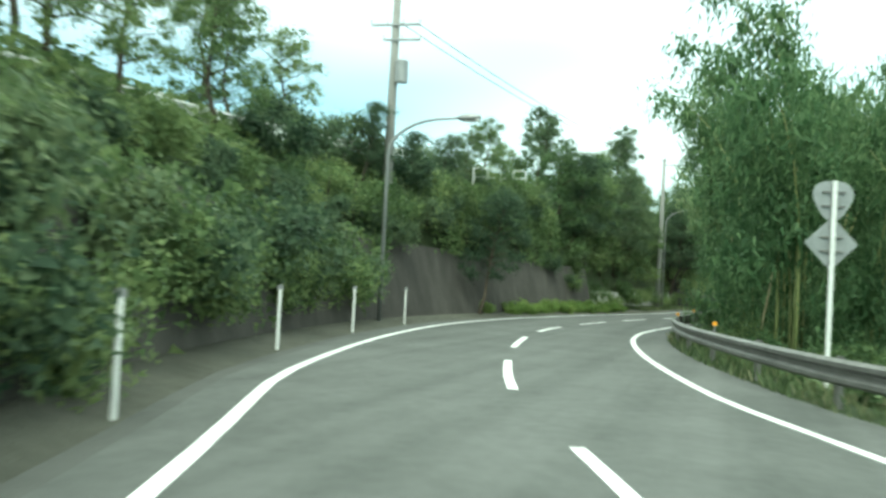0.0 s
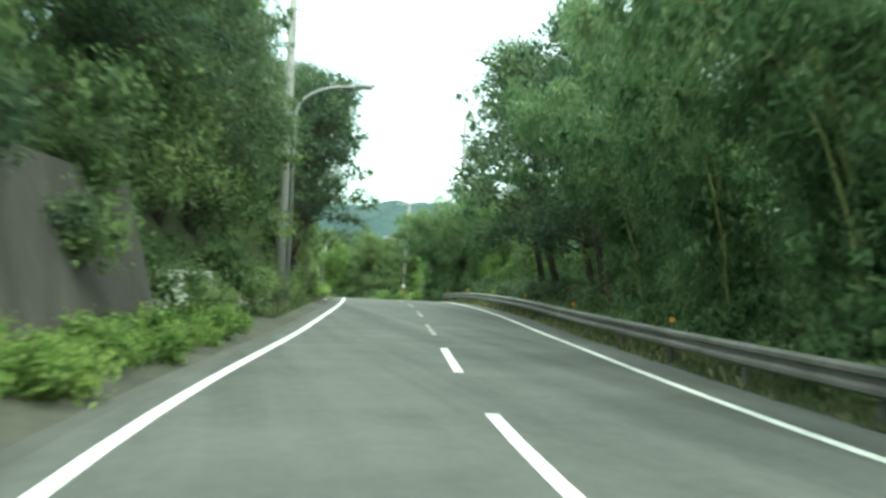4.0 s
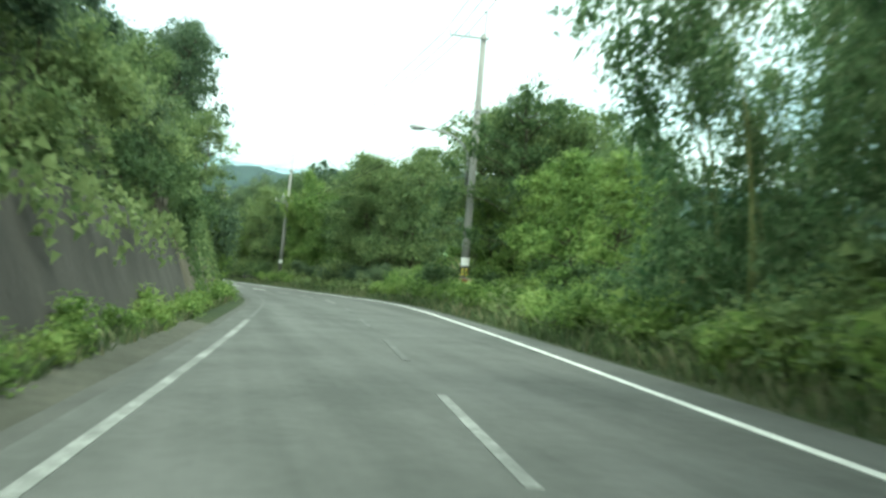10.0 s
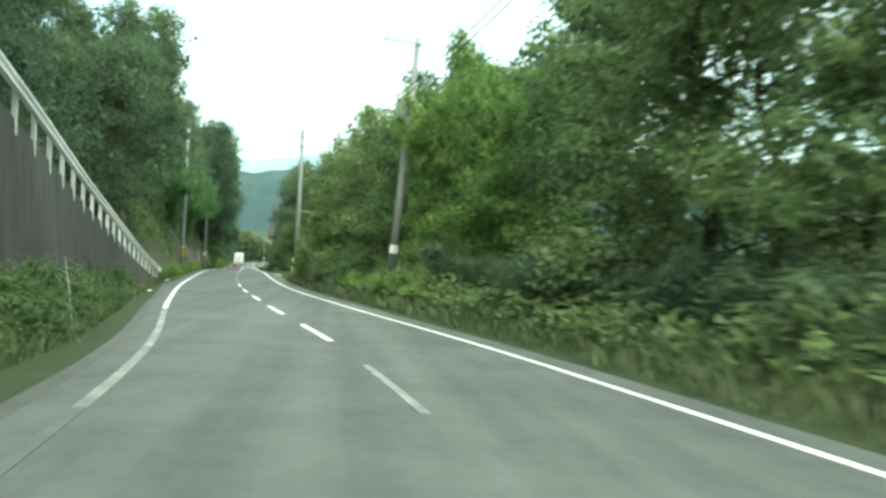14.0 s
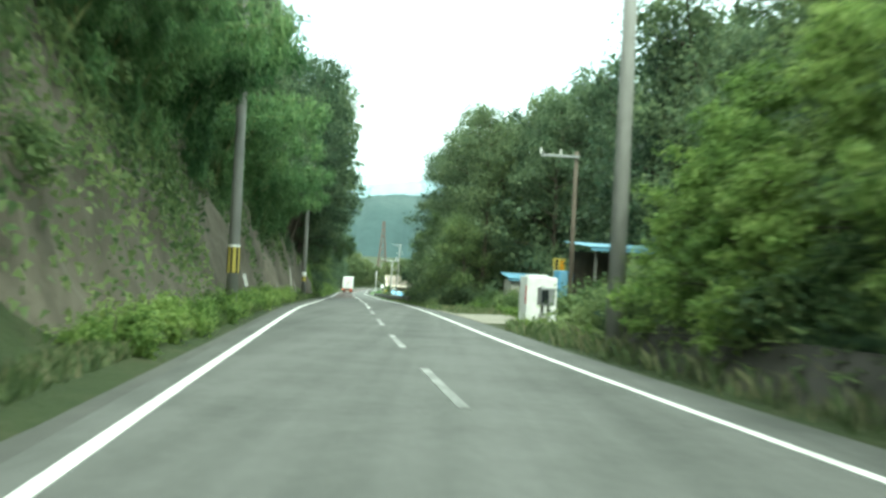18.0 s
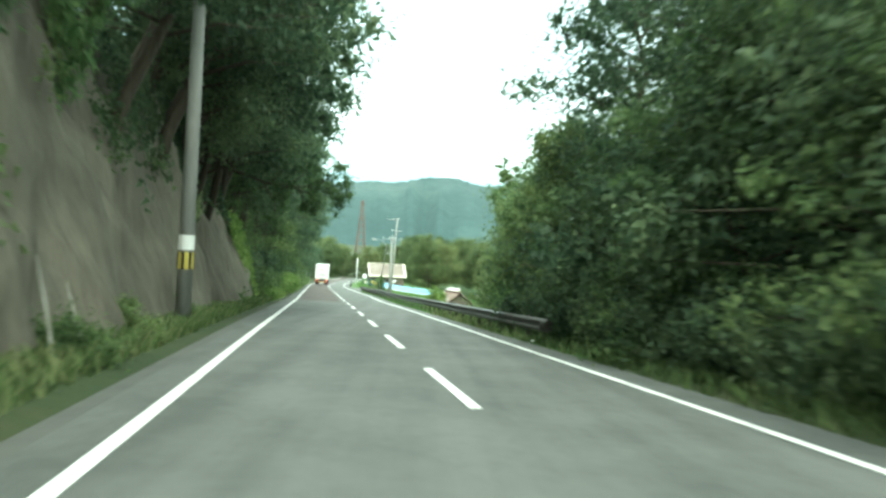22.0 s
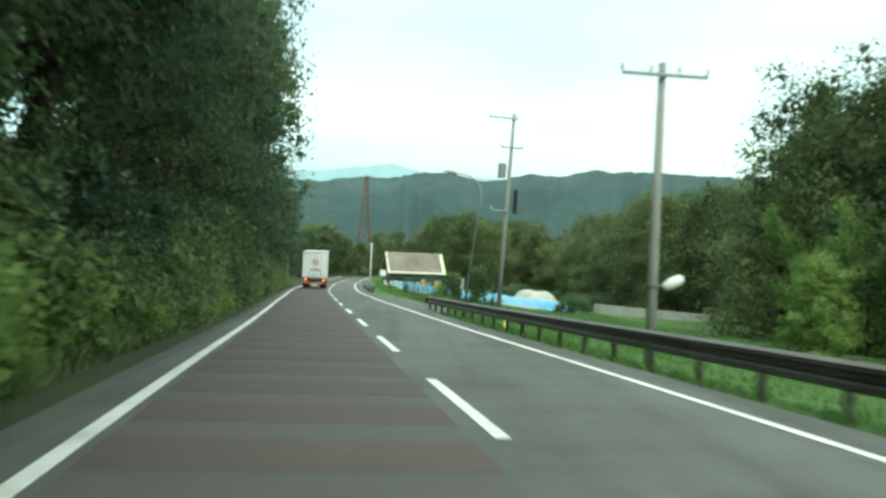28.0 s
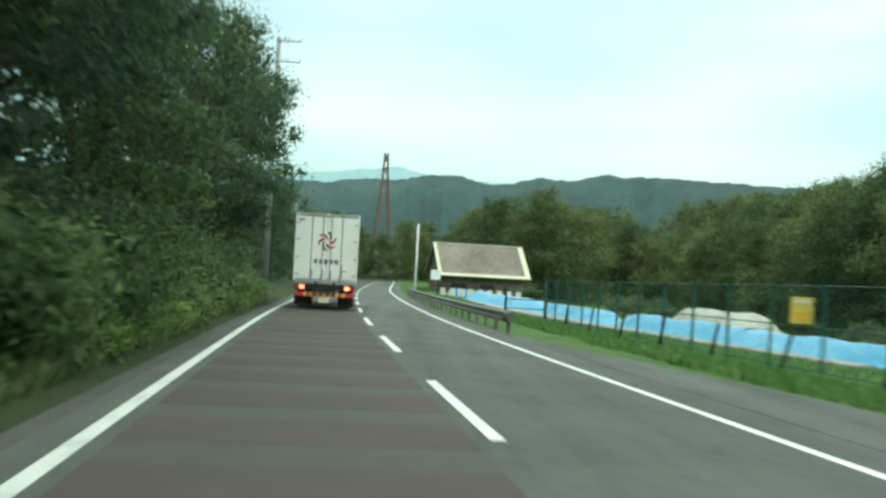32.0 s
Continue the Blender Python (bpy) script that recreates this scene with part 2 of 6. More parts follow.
M_LEAF_FROND = material("leaf_frond", [(0.056, 0.122, 0.050), (0.120, 0.222, 0.090), (0.208, 0.318, 0.134)], 0.5, 0.5, bump=0, island=0.26, translucent=0.5, obj=0.24, spec=0.15)
M_MEADOW = material("meadow_ground", [(0.035, 0.075, 0.020), (0.060, 0.115, 0.030), (0.100, 0.145, 0.050)], 1.2, 0.95, bump=0.4, bump_scale=8)
M_GRASS = material("grass_blades", [(0.061, 0.095, 0.041), (0.110, 0.156, 0.065), (0.208, 0.209, 0.122)], 0.6, 0.6, bump=0, island=0.35, translucent=0.3)
M_GRASS_FRESH = material("fresh_grass", [(0.071, 0.112, 0.045), (0.128, 0.185, 0.073), (0.227, 0.251, 0.125)], 0.6, 0.6, bump=0, island=0.35, translucent=0.35, spec=0.15)
M_SHOULDER = material("shoulder_gravel", [(0.062, 0.064, 0.050), (0.092, 0.094, 0.076), (0.135, 0.132, 0.108)], 2.5, 0.95, bump=0.6, bump_scale=30)
M_GRASS_LUSH = material("lush_grass", [(0.060, 0.130, 0.036), (0.108, 0.210, 0.060), (0.175, 0.285, 0.095)], 0.6, 0.6, bump=0, island=0.35, translucent=0.4, spec=0.15)
M_STRAW = material("dry_grass", [(0.16, 0.15, 0.06), (0.26, 0.24, 0.11), (0.36, 0.33, 0.18)], 0.6, 0.7, bump=0, island=0.35, translucent=0.25)
# forest green shifted towards blue: the air's haze is mixed into the colour
M_HILL_HAZE = material("forested_hill_haze", [(0.022, 0.047, 0.048), (0.034, 0.066, 0.066), (0.055, 0.092, 0.086)], 0.035, 0.95, bump=0)
# distance haze is put into this pale blue base colour
M_FARHILL_HAZE = material("far_range_haze", [(0.24, 0.36, 0.40), (0.27, 0.39, 0.43)], 0.01, 0.95, bump=0)
M_ROOF = material("weathered_roof", [(0.12, 0.10, 0.085), (0.20, 0.17, 0.145), (0.28, 0.25, 0.22)], 2.5, 0.8, bump=0.15, bump_scale=20)
M_WOOD = material("weathered_wood", [(0.06, 0.05, 0.04), (0.11, 0.092, 0.072), (0.17, 0.145, 0.115)], 3, 0.85, bump=0.2, bump_scale=25, stretch=(1, 1, 0.2))
M_CREAM = material("cream_board", [(0.45, 0.42, 0.31), (0.58, 0.55, 0.43), (0.66, 0.63, 0.52)], 3, 0.7, bump=0.05)
M_GREEN_NET = material("green_mesh_paint", [(0.02, 0.075, 0.062), (0.03, 0.10, 0.082), (0.045, 0.13, 0.105)], 4, 0.5, bump=0)
M_RUST = material("rusty_lattice", [(0.11, 0.075, 0.062), (0.15, 0.10, 0.083), (0.19, 0.13, 0.11)], 2, 0.8, bump=0)
M_TAIL = glow("lit_tail_lamp", (0.95, 0.22, 0.12), 2.5)
M_REDLENS = material("red_lens", [(0.40, 0.02, 0.015), (0.5, 0.03, 0.02)], 6, 0.25, bump=0)
M_GLASS_DARK = material("dark_glass", [(0.015, 0.018, 0.02), (0.02, 0.024, 0.026)], 3, 0.08, bump=0, spec=0.6)
M_TRUCK = material("truck_white", [(0.60, 0.61, 0.585), (0.70, 0.71, 0.685), (0.76, 0.77, 0.745)], 1.4, 0.45, bump=0.02, stretch=(1, 1, 0.5))

# ---- the road's line: its middle, seen from above, with its height ----
ROAD = [
    (18.5, -269.0, 5.26), (-0.1, -212.0, 4.47), (-4.8, -197.7, 4.28), (-7.1, -181.7, 4.05), (-6.0, -165.0, 3.84),
    (-3.0, -147.6, 3.66), (0.1, -129.4, 3.58), (2.5, -111.3, 3.27), (4.4, -93.1, 2.49), (6.2, -74.2, 1.74),
    (7.5, -54.0, 0.91), (6.4, -33.7, -0.02), (3.5, -13.6, -0.80), (0.6, 7.2, -1.58), (-1.8, 28.3, -2.25),
    (-4.0, 49.8, -2.89), (-6.0, 71.1, -3.75), (-8.1, 92.6, -4.67), (-10.1, 114.3, -5.61), (-12.1, 136.1, -6.56),
    (-14.2, 158.1, -7.38), (-16.3, 180.1, -8.30), (-18.5, 202.6, -9.17), (-19.2, 210.1, -9.46), (-22.6, 249.9, -10.85),
    (-25.0, 299.6, -12.30), (-25.5, 359.3, -13.70),
]


def spline(points, steps=12):
    q = [2 * points[0] - points[1], *points, 2 * points[-1] - points[-2]]
    out = []
    for i in range(1, len(q) - 2):
        a, b, c, d = q[i - 1:i + 3]
        for k in range(steps):
            u = k / steps
            out.append(0.5 * (2 * b + (c - a) * u + (2 * a - 5 * b + 4 * c - d) * u * u + (3 * b - a - 3 * c + d) * u ** 3))
    return np.array(out + [points[-1]])


LINE = spline([np.array(p) for p in ROAD])
STATION = np.concatenate([[0], np.cumsum(np.linalg.norm(np.diff(LINE[:, :2], axis=0), axis=1))])
_tan = np.gradient(LINE[:, :2], axis=0)
_tan /= np.linalg.norm(_tan, axis=1)[:, None]
S_END = float(STATION[-1])


def road_frame(s):
    """Middle of the road and the way ahead at s metres along it, carried straight on past both ends."""
    k = min(max(s, 0.0), S_END)
    c = np.array([np.interp(k, STATION, LINE[:, i]) for i in range(3)])
    d = np.array([np.interp(k, STATION, _tan[:, i]) for i in range(2)])
    d /= np.linalg.norm(d)
    over = s - k
    c[:2] += d * over
    c[2] -= 0.02 * over if over < 0 else 0
    return c, d


def at(s, u, h=0.0):
    """A point s metres along the road, u metres to the left of its middle, h above its surface."""
    c, d = road_frame(s)
    return Vector((c[0] - d[1] * u, c[1] + d[0] * u, c[2] + h))


def stand(s, u, h=0.0, turn=0.0, size=1.0, lean=0.0, tip=0.0):
    """A pose on that place whose y axis runs along the road; turn in degrees."""
    c, d = road_frame(s)
    yaw = math.degrees(math.atan2(-d[0], d[1]))
    m = pose(*at(s, u, h), tip, lean, yaw + turn)
    return m @ Matrix.Diagonal((size, size, size, 1)) if isinstance(size, (int, float)) else m @ Matrix.Diagonal((*size, 1))


# ---- lie of the land beside the road: heights over the road's surface ----
LEFT_U = (3.7, 4.6, 5.2, 6.0, 7.0, 8.2, 10.0, 15.0, 25.0, 50.0, 120.0)
LEFT_H = [
    (60, (-0.03, 0.12, 0.1, 2.55, 3.4, 3.8, 4.1, 5.0, 7.0, 10, 10)),
    (96, (-0.03, 0.12, 0.1, 3.2, 4.8, 5.6, 6.2, 6.6, 8.0, 10, 10)),
    (103, (-0.03, 0.12, 0.1, 5.2, 5.8, 6.2, 6.4, 6.6, 8.0, 10, 10)),
    (109, (-0.03, 0.12, 0.1, 5.8, 6.0, 6.2, 6.4, 6.8, 8.0, 10, 10)),
    (113, (-0.03, 0.12, 0.1, 2.55, 4.2, 5.3, 6.2, 6.8, 8.0, 10, 10)),
    (119, (-0.03, 0.12, 0.15, 1.4, 3.0, 4.0, 5.0, 7.0, 9.0, 12, 12)),
    (138, (-0.03, 0.12, 0.15, 1.2, 2.2, 3.4, 5.0, 8.0, 10, 14, 14)),
    (144, (-0.03, 0.12, 0.1, 2.4, 4.2, 6.0, 8.0, 9.5, 12, 14, 14)),
    (190, (-0.03, 0.12, 0.1, 2.5, 5.0, 7.0, 9.0, 11, 13, 14, 14)),
    (203, (-0.03, 0.12, 0.1, 2.5, 5.0, 6.6, 8.5, 11, 13, 14, 14)),
    (206, (-0.03, 0.12, 0.1, 1.6, 4.4, 5.6, 7.5, 10, 12, 14, 14)),
    (224, (-0.03, 0.12, 0.1, 1.6, 4.4, 5.4, 7.0, 10, 12, 14, 14)),
    (229, (-0.03, 0.12, 0.2, 0.3, 0.5, 4.8, 5.6, 8.5, 12, 14, 14)),
    (245, (-0.03, 0.12, 0.2, 0.3, 3.2, 4.0, 4.1, 8.5, 12, 14, 14)),
    (262, (-0.03, 0.1, 0.1, 1.5, 2.3, 2.4, 2.7, 8.0, 12, 14, 14)),
    (284, (-0.03, 0.0, 0.05, 0.1, 0.1, 0.15, 1.5, 8.0, 12, 14, 14)),
    (289, (-0.03, 0.1, 0.05, 0.1, 0.4, 4.5, 8.0, 11, 13, 15, 15)),
    (300, (-0.03, 0.12, 0.1, 0.8, 3.6, 6.6, 9.0, 12, 14, 15, 15)),
    (345, (-0.03, 0.12, 0.1, 0.8, 3.6, 6.6, 9.0, 12, 14, 15, 15)),
    (374, (-0.03, 0.12, 0.1, 0.8, 3.0, 5.0, 7.0, 10, 13, 15, 15)),
    (384, (-0.03, 0.12, 0.1, 0.8, 2.9, 4.6, 6.4, 9.6, 13, 15, 15)),
    (391, (-0.03, 0.12, 0.4, 1.1, 2.2, 3.2, 4.5, 8.0, 12, 15, 15)),
    (470, (-0.03, 0.12, 0.3, 0.9, 1.8, 2.6, 3.8, 7.0, 11, 14, 14)),
    (540, (-0.03, 0.1, 0.2, 0.5, 1.0, 1.5, 2.0, 4.0, 6.0, 9, 9)),
    (620, (-0.03, 0.1, 0.1, 0.2, 0.3, 0.4, 0.5, 1.0, 2.0, 4, 4)),
]
RIGHT_U = (3.7, 4.6, 5.5, 7.0, 10.0, 15.0, 25.0, 50.0, 120.0)
RIGHT_H = [
    (0, (-0.03, 0.0, -0.2, -0.4, -0.3, 0.3, 1.0, 1.0, 0)),
    (165, (-0.03, 0.0, -0.1, -0.2, 0.2, 0.8, 1.0, 1.0, 0)),
    (180, (-0.03, 0.05, 0.2, 0.4, 0.8, 1.2, 1.0, 1.0, 0)),
    (228, (-0.03, 0.1, 0.4, 0.7, 1.2, 1.6, 1.6, 1.5, 1)),
    (250, (-0.03, 0.15, 0.6, 1.3, 2.0, 2.4, 2.4, 2, 1)),
    (275, (-0.03, 0.15, 0.9, 1.8, 2.4, 2.6, 2.5, 2, 1)),
    (303, (-0.03, 0.1, 0.7, 1.2, 1.4, 1.6, 1.6, 1.5, 1)),
    (309, (-0.03, 0.0, 0.0, 0.0, 0.1, 0.3, 0.6, 1, 1)),
    (335, (-0.03, 0.0, 0.0, 0.1, 0.2, 0.4, 0.8, 1, 1)),
    (358, (-0.03, 0.0, -0.1, -0.2, -0.3, 0.0, 0.5, 1, 0)),
    (385, (-0.03, -0.08, -0.45, -1.1, -1.7, -2.0, -2.1, -2, -2)),
    (440, (-0.03, -0.1, -0.55, -1.15, -1.7, -2.0, -2.1, -2, -2)),
    (480, (-0.04, -0.05, -0.05, -0.12, -0.7, -1.3, -1.8, -2.3, 12)),
    (620, (-0.03, 0.0, 0.0, 0.0, -0.2, -0.5, -1.0, -1.6, 14)),
]


def land(s, u):
    """Height of the ground over the road's surface."""
    if abs(u) < 3.7:
        return -0.03
    table, us = (LEFT_H, LEFT_U) if u > 0 else (RIGHT_H, RIGHT_U)
    ss = [row[0] for row in table]
    k = min(max(s, ss[0]), ss[-1])
    i = min(max(int(np.searchsorted(ss, k)) - 1, 0), len(ss) - 2)
    w = (k - ss[i]) / (ss[i + 1] - ss[i])
    a = np.interp(abs(u), us, table[i][1])
    b = np.interp(abs(u), us, table[i + 1][1])
    return float(a + (b - a) * w)


# ---- small builders ----
def part(name, bm, mat, parent=None, label="", smooth=False):
    me = bpy.data.meshes.new(name)
    bm.normal_update()
    bm.to_mesh(me)
    bm.free()
    me.materials.append(mat)
    if smooth:
        me.shade_smooth()
    ob = new(name, me)
    if parent is not None:
        ob.parent = parent
    if label:
        ob["label"] = label
    return ob


def raw(name, verts, faces, mat, parent=None, label="", smooth=False):
    me = bpy.data.meshes.new(name)
    me.from_pydata([tuple(v) for v in verts], [], [tuple(f) for f in faces])
    me.update()
    me.materials.append(mat)
    if smooth:
        me.shade_smooth()
    ob = new(name, me)
    if parent is not None:
        ob.parent = parent
    if label:
        ob["label"] = label
    return ob


def thing(name, label, category, group="", kind="", m=None):
    ob = new(name)
    ob.empty_display_size = 0.3
    if m is not None:
        ob.matrix_basis = m
    return tagged(ob, label, category, group, kind)


def box(bm, size, centre=(0, 0, 0), bevel=0.0, m=None):
    g = bmesh.ops.create_cube(bm, size=1.0)
    vs = g["verts"]
    bmesh.ops.scale(bm, vec=size, verts=vs)
    if bevel:
        es = list({e for v in vs for e in v.link_edges})
        r = bmesh.ops.bevel(bm, geom=es, offset=bevel, segments=2, profile=0.6, affect="EDGES")
        vs = list({v for f in r["faces"] for v in f.verts} | {v for v in vs if v.is_valid})
    bmesh.ops.translate(bm, vec=centre, verts=vs)
    if m is not None:
        bmesh.ops.transform(bm, matrix=m, verts=vs)
    return bm


def one_box(size, centre=(0, 0, 0), bevel=0.0, m=None):
    return box(bmesh.new(), size, centre, bevel, m)


def tube(bm, points, radii, sides=8, cap=True):
    """A tapered tube along the points."""
    pts = [Vector(p) for p in points]
    if isinstance(radii, (int, float)):
        radii = [radii] * len(pts)
    rings = []
    for i, p in enumerate(pts):
        d = (pts[min(i + 1, len(pts) - 1)] - pts[max(i - 1, 0)]).normalized()
        a = d.orthogonal().normalized() if abs(d.z) < 0.99 else Vector((1, 0, 0))
        a = (a - d * a.dot(d)).normalized()
        if rings:
            a = (last - d * last.dot(d)).normalized()
        last = a
        b = d.cross(a)
        rings.append([bm.verts.new(p + (a * math.cos(t) + b * math.sin(t)) * radii[i])
                      for t in [2 * math.pi * k / sides for k in range(sides)]])
    for r, q in zip(rings, rings[1:]):
        for k in range(sides):
            bm.faces.new((r[k], r[(k + 1) % sides], q[(k + 1) % sides], q[k]))
    if cap:
        bm.faces.new(rings[0][::-1])
        bm.faces.new(rings[-1])
    return bm


def rod(p, q, r, r2=None, sides=8):
    return tube(bmesh.new(), (p, q), (r, r if r2 is None else r2), sides)


# the painted lines wander a little against the road's middle: u every 24 m from s = 60
LINE_LEFT = (2.95, 3.0, 3.17, 3.26, 3.28, 3.15, 3.05, 3.08, 3.18, 3.21, 3.15, 3.10, 3.03, 2.98, 3.04, 3.14, 3.18, 3.17, 3.2, 3.25)
LINE_RIGHT = (-2.6, -2.94, -3.06, -3.06, -2.91, -2.91, -3.15, -3.25, -3.05, -2.89, -2.82, -2.88, -3.17, -3.32, -3.29, -3.2, -3.15, -3.08, -2.99, -2.93)
LINE_MID = (0, -0.1, -0.02, 0.08, 0.09, 0, -0.1, -0.14, -0.1, -0.08, -0.08, -0.13, -0.28, -0.37, -0.32, -0.22, -0.16, -0.16, -0.13, -0.08)


def wander(table, s):
    return float(np.interp((s - 60) / 24, range(20), table))


def sweep(s0, s1, profile, step=2.0, closed=True, rise=None, drift=None):
    """A profile of (u, h) carried along the road; rise(s) lifts it, drift(s) shifts it."""
    n = max(2, int(abs(s1 - s0) / step) + 1)
    verts, faces = [], []
    k = len(profile)
    for i in range(n):
        s = s0 + (s1 - s0) * i / (n - 1)
        lift = rise(s) if rise else 0.0
        side = drift(s) if drift else 0.0
        verts += [at(s, u + side, h + lift) for u, h in profile]
    for i in range(n - 1):
        for j in range(k if closed else k - 1):
            a, b = i * k + j, i * k + (j + 1) % k
            faces.append((a, b, b + k, a + k))
    if closed:
        faces.append(tuple(range(k))[::-1])
        faces.append(tuple((n - 1) * k + j for j in range(k)))
    return verts, faces

# ---- ground: one sheet from the road's foot to the horizon ----
def build_ground():
    us = [-3200, -1200, -500, -220, -120, -50, -32, -25, -20, -15, -12, -10, -8.5, -7, -6.2, -5.5, -4.9, -4.6, -4.1, -3.7, -3.4]
    us = us + [0.0] + [-u for u in us[::-1]]
    ss = [-2500, -900, -300, -120, -60, -30] + list(np.arange(-10, 640, 2.5)) + [660, 700, 760, 850, 1000, 1300, 1900, 3200]
    verts, faces = [], []
    rng = random.Random(5)
    for s in ss:
        for u in us:
            near = max(-45, min(45, u))
            p = at(s, near, 0)
            h = land(s, u)
            if abs(u) > 5.2:
                h += (noise.noise(Vector((s * 0.35, u * 0.5, 0))) * 0.25 + noise.noise(Vector((s * 1.1, u * 1.3, 3))) * 0.12) * min(1, (abs(u) - 5) / 2)
            p.x -= u - near
            p.z += h
            if abs(u) > 130:
                p.z -= min(8, (abs(u) - 130) * 0.02)
            verts.append(p)
    k = len(us)
    for i in range(len(ss) - 1):
        for j in range(k - 1):
            a = i * k + j
            faces.append((a + 1, a, a + k, a + k + 1))
    ob = raw("ground", verts, faces, M_EARTH)
    ob.data.materials.append(M_MEADOW)
    ob.data.materials.append(M_SHOULDER)
    n = 0
    for i in range(len(ss) - 1):
        for j in range(k - 1):
            if ss[i] > 356 and us[j] < -3.5 or -50 <= us[j] < -9 and 222 < ss[i] < 250:
                ob.data.polygons[n].material_index = 1
            elif ss[i] < 196 and 3.3 < us[j] < 4.8:
                ob.data.polygons[n].material_index = 2
            n += 1
    tagged(ob, "dark earth banks and verges beside the road", "ground", kind="structure")


build_ground()

# road surface, 6 cm thick, with its crossfall flat
v, f = sweep(-40, 640, [(3.6, -0.06), (3.6, 0.0), (-3.6, 0.0), (-3.6, -0.06)], 2.0)
tagged(raw("road", v, f, M_ASPHALT), "worn grey two-lane asphalt road", "road", kind="structure")
# paved shoulder strip on the outside of the first bend and along the left verge
v, f = sweep(-40, 640, [(4.45, -0.08), (4.4, -0.012), (3.59, -0.004), (3.59, -0.08)], 2.0)
tagged(raw("pavement", v, f, material("shoulder_asphalt", [(0.062, 0.066, 0.06), (0.092, 0.095, 0.088), (0.118, 0.118, 0.108)], 1.2, 0.9, bump=0.2, bump_scale=30)),
       "dusty asphalt shoulder along the road", "shoulder", kind="structure")
v, f = sweep(-40, 640, [(-3.59, -0.08), (-3.59, -0.004), (-4.0, -0.010), (-4.05, -0.08)], 2.0)
tagged(raw("pavement", v, f, M_ASPHALT), "narrow asphalt strip along the road's edge", "shoulder", kind="structure")

# widened asphalt beside the fence
v, f = [], []
for i in range(24):
    s = 466 + 2 * i
    u = -4.06 - 1.6 * min(1, (s - 466) / 8) * min(1, max(0, (512 - s) / 14))
    v += [at(s, -3.8, -0.07), at(s, -3.8, -0.003), at(s, u, -0.009), at(s, u - 0.03, -0.07)]
for i in range(23):
    for j in range(4):
        f.append((i * 4 + j, i * 4 + (j + 1) % 4, i * 4 + 4 + (j + 1) % 4, i * 4 + 4 + j))
f += [(3, 2, 1, 0), (92, 93, 94, 95)]
tagged(raw("pavement", v, f, M_ASPHALT), "widened dusty asphalt strip before the fence", "shoulder", kind="structure")

# reddish anti-skid surface with cross bars on the downhill lane
RED_BARS = thing("antiskid_surface", "dull red-brown anti-skid bars across the downhill lane", "road marking", kind="structure")
v, f = sweep(404, 640, [(2.98, 0.0), (2.98, 0.003), (0.10, 0.003), (0.10, 0.0)], 2.0)
raw("base_coat", v, f, material("thin_red_coat", [(0.078, 0.076, 0.072), (0.092, 0.088, 0.083), (0.108, 0.102, 0.096)], 3, 0.9, bump=0.12, bump_scale=70), RED_BARS)
s = 404.0
while s < 640:
    v, f = sweep(s, s + 1.25, [(2.98, 0.0), (2.98, 0.007), (0.10, 0.007), (0.10, 0.0)], 1.25)
    raw("bar", v, f, M_RED, RED_BARS)
    s += 2.17

# painted lines
def edge_line(s0, s1, table, w, mat, name, label):
    v, f = sweep(s0, s1, [(w / 2, 0.001), (w / 2, 0.008), (-w / 2, 0.008), (-w / 2, 0.001)], 1.5, drift=lambda s: wander(table, s))
    return tagged(raw(name, v, f, mat), label, "road marking", kind="structure")


edge_line(-40, 168, LINE_LEFT, 0.15, M_PAINT, "edge_line_left_first", "white painted edge line")
edge_line(168, 200, LINE_LEFT, 0.14, M_WORN, "edge_line_left_worn", "nearly worn-off white edge line")
edge_line(200, 236, LINE_LEFT, 0.12, M_FADED, "edge_line_left_faded", "faint remains of a white edge line")
edge_line(236, 256, LINE_LEFT, 0.14, M_WORN, "edge_line_left_rubbed", "rubbed white edge line")
edge_line(256, 640, LINE_LEFT, 0.15, M_PAINT, "edge_line_left_last", "white painted edge line")
edge_line(-40, 640, LINE_RIGHT, 0.14, M_PAINT, "edge_line_right", "white painted edge line")
DASHES = thing("centre_line", "broken white centre line of five metre dashes", "road marking", kind="structure")
DASH_K = (0, 4, 8, 11, 15, 18, 20, 23, 26, 29, 34, 39, 42, 45)
DASH_S = (72.2, 107.0, 143.8, 171.5, 208, 236, 254.6, 282.5, 310.8, 339.6, 387.1, 433.7, 463.2, 493.5)
starts = [72.2 - 9.1 * k for k in range(12, 0, -1)] + [float(np.interp(k, DASH_K, DASH_S)) for k in range(46)] + [493.5 + 9.9 * k for k in range(1, 14)]
for s in starts:
    mat = M_FADED if 186 < s < 216 else M_WORN if 120 < s < 245 or 284 < s < 330 else M_PAINT
    w = 0.06 if 120 < s < 245 else 0.072
    v, f = sweep(s, s + 4.8, [(w, 0.001), (w, 0.008), (-w, 0.008), (-w, 0.001)], 1.2, drift=lambda q: wander(LINE_MID, q))
    raw("dash", v, f, mat, DASHES)


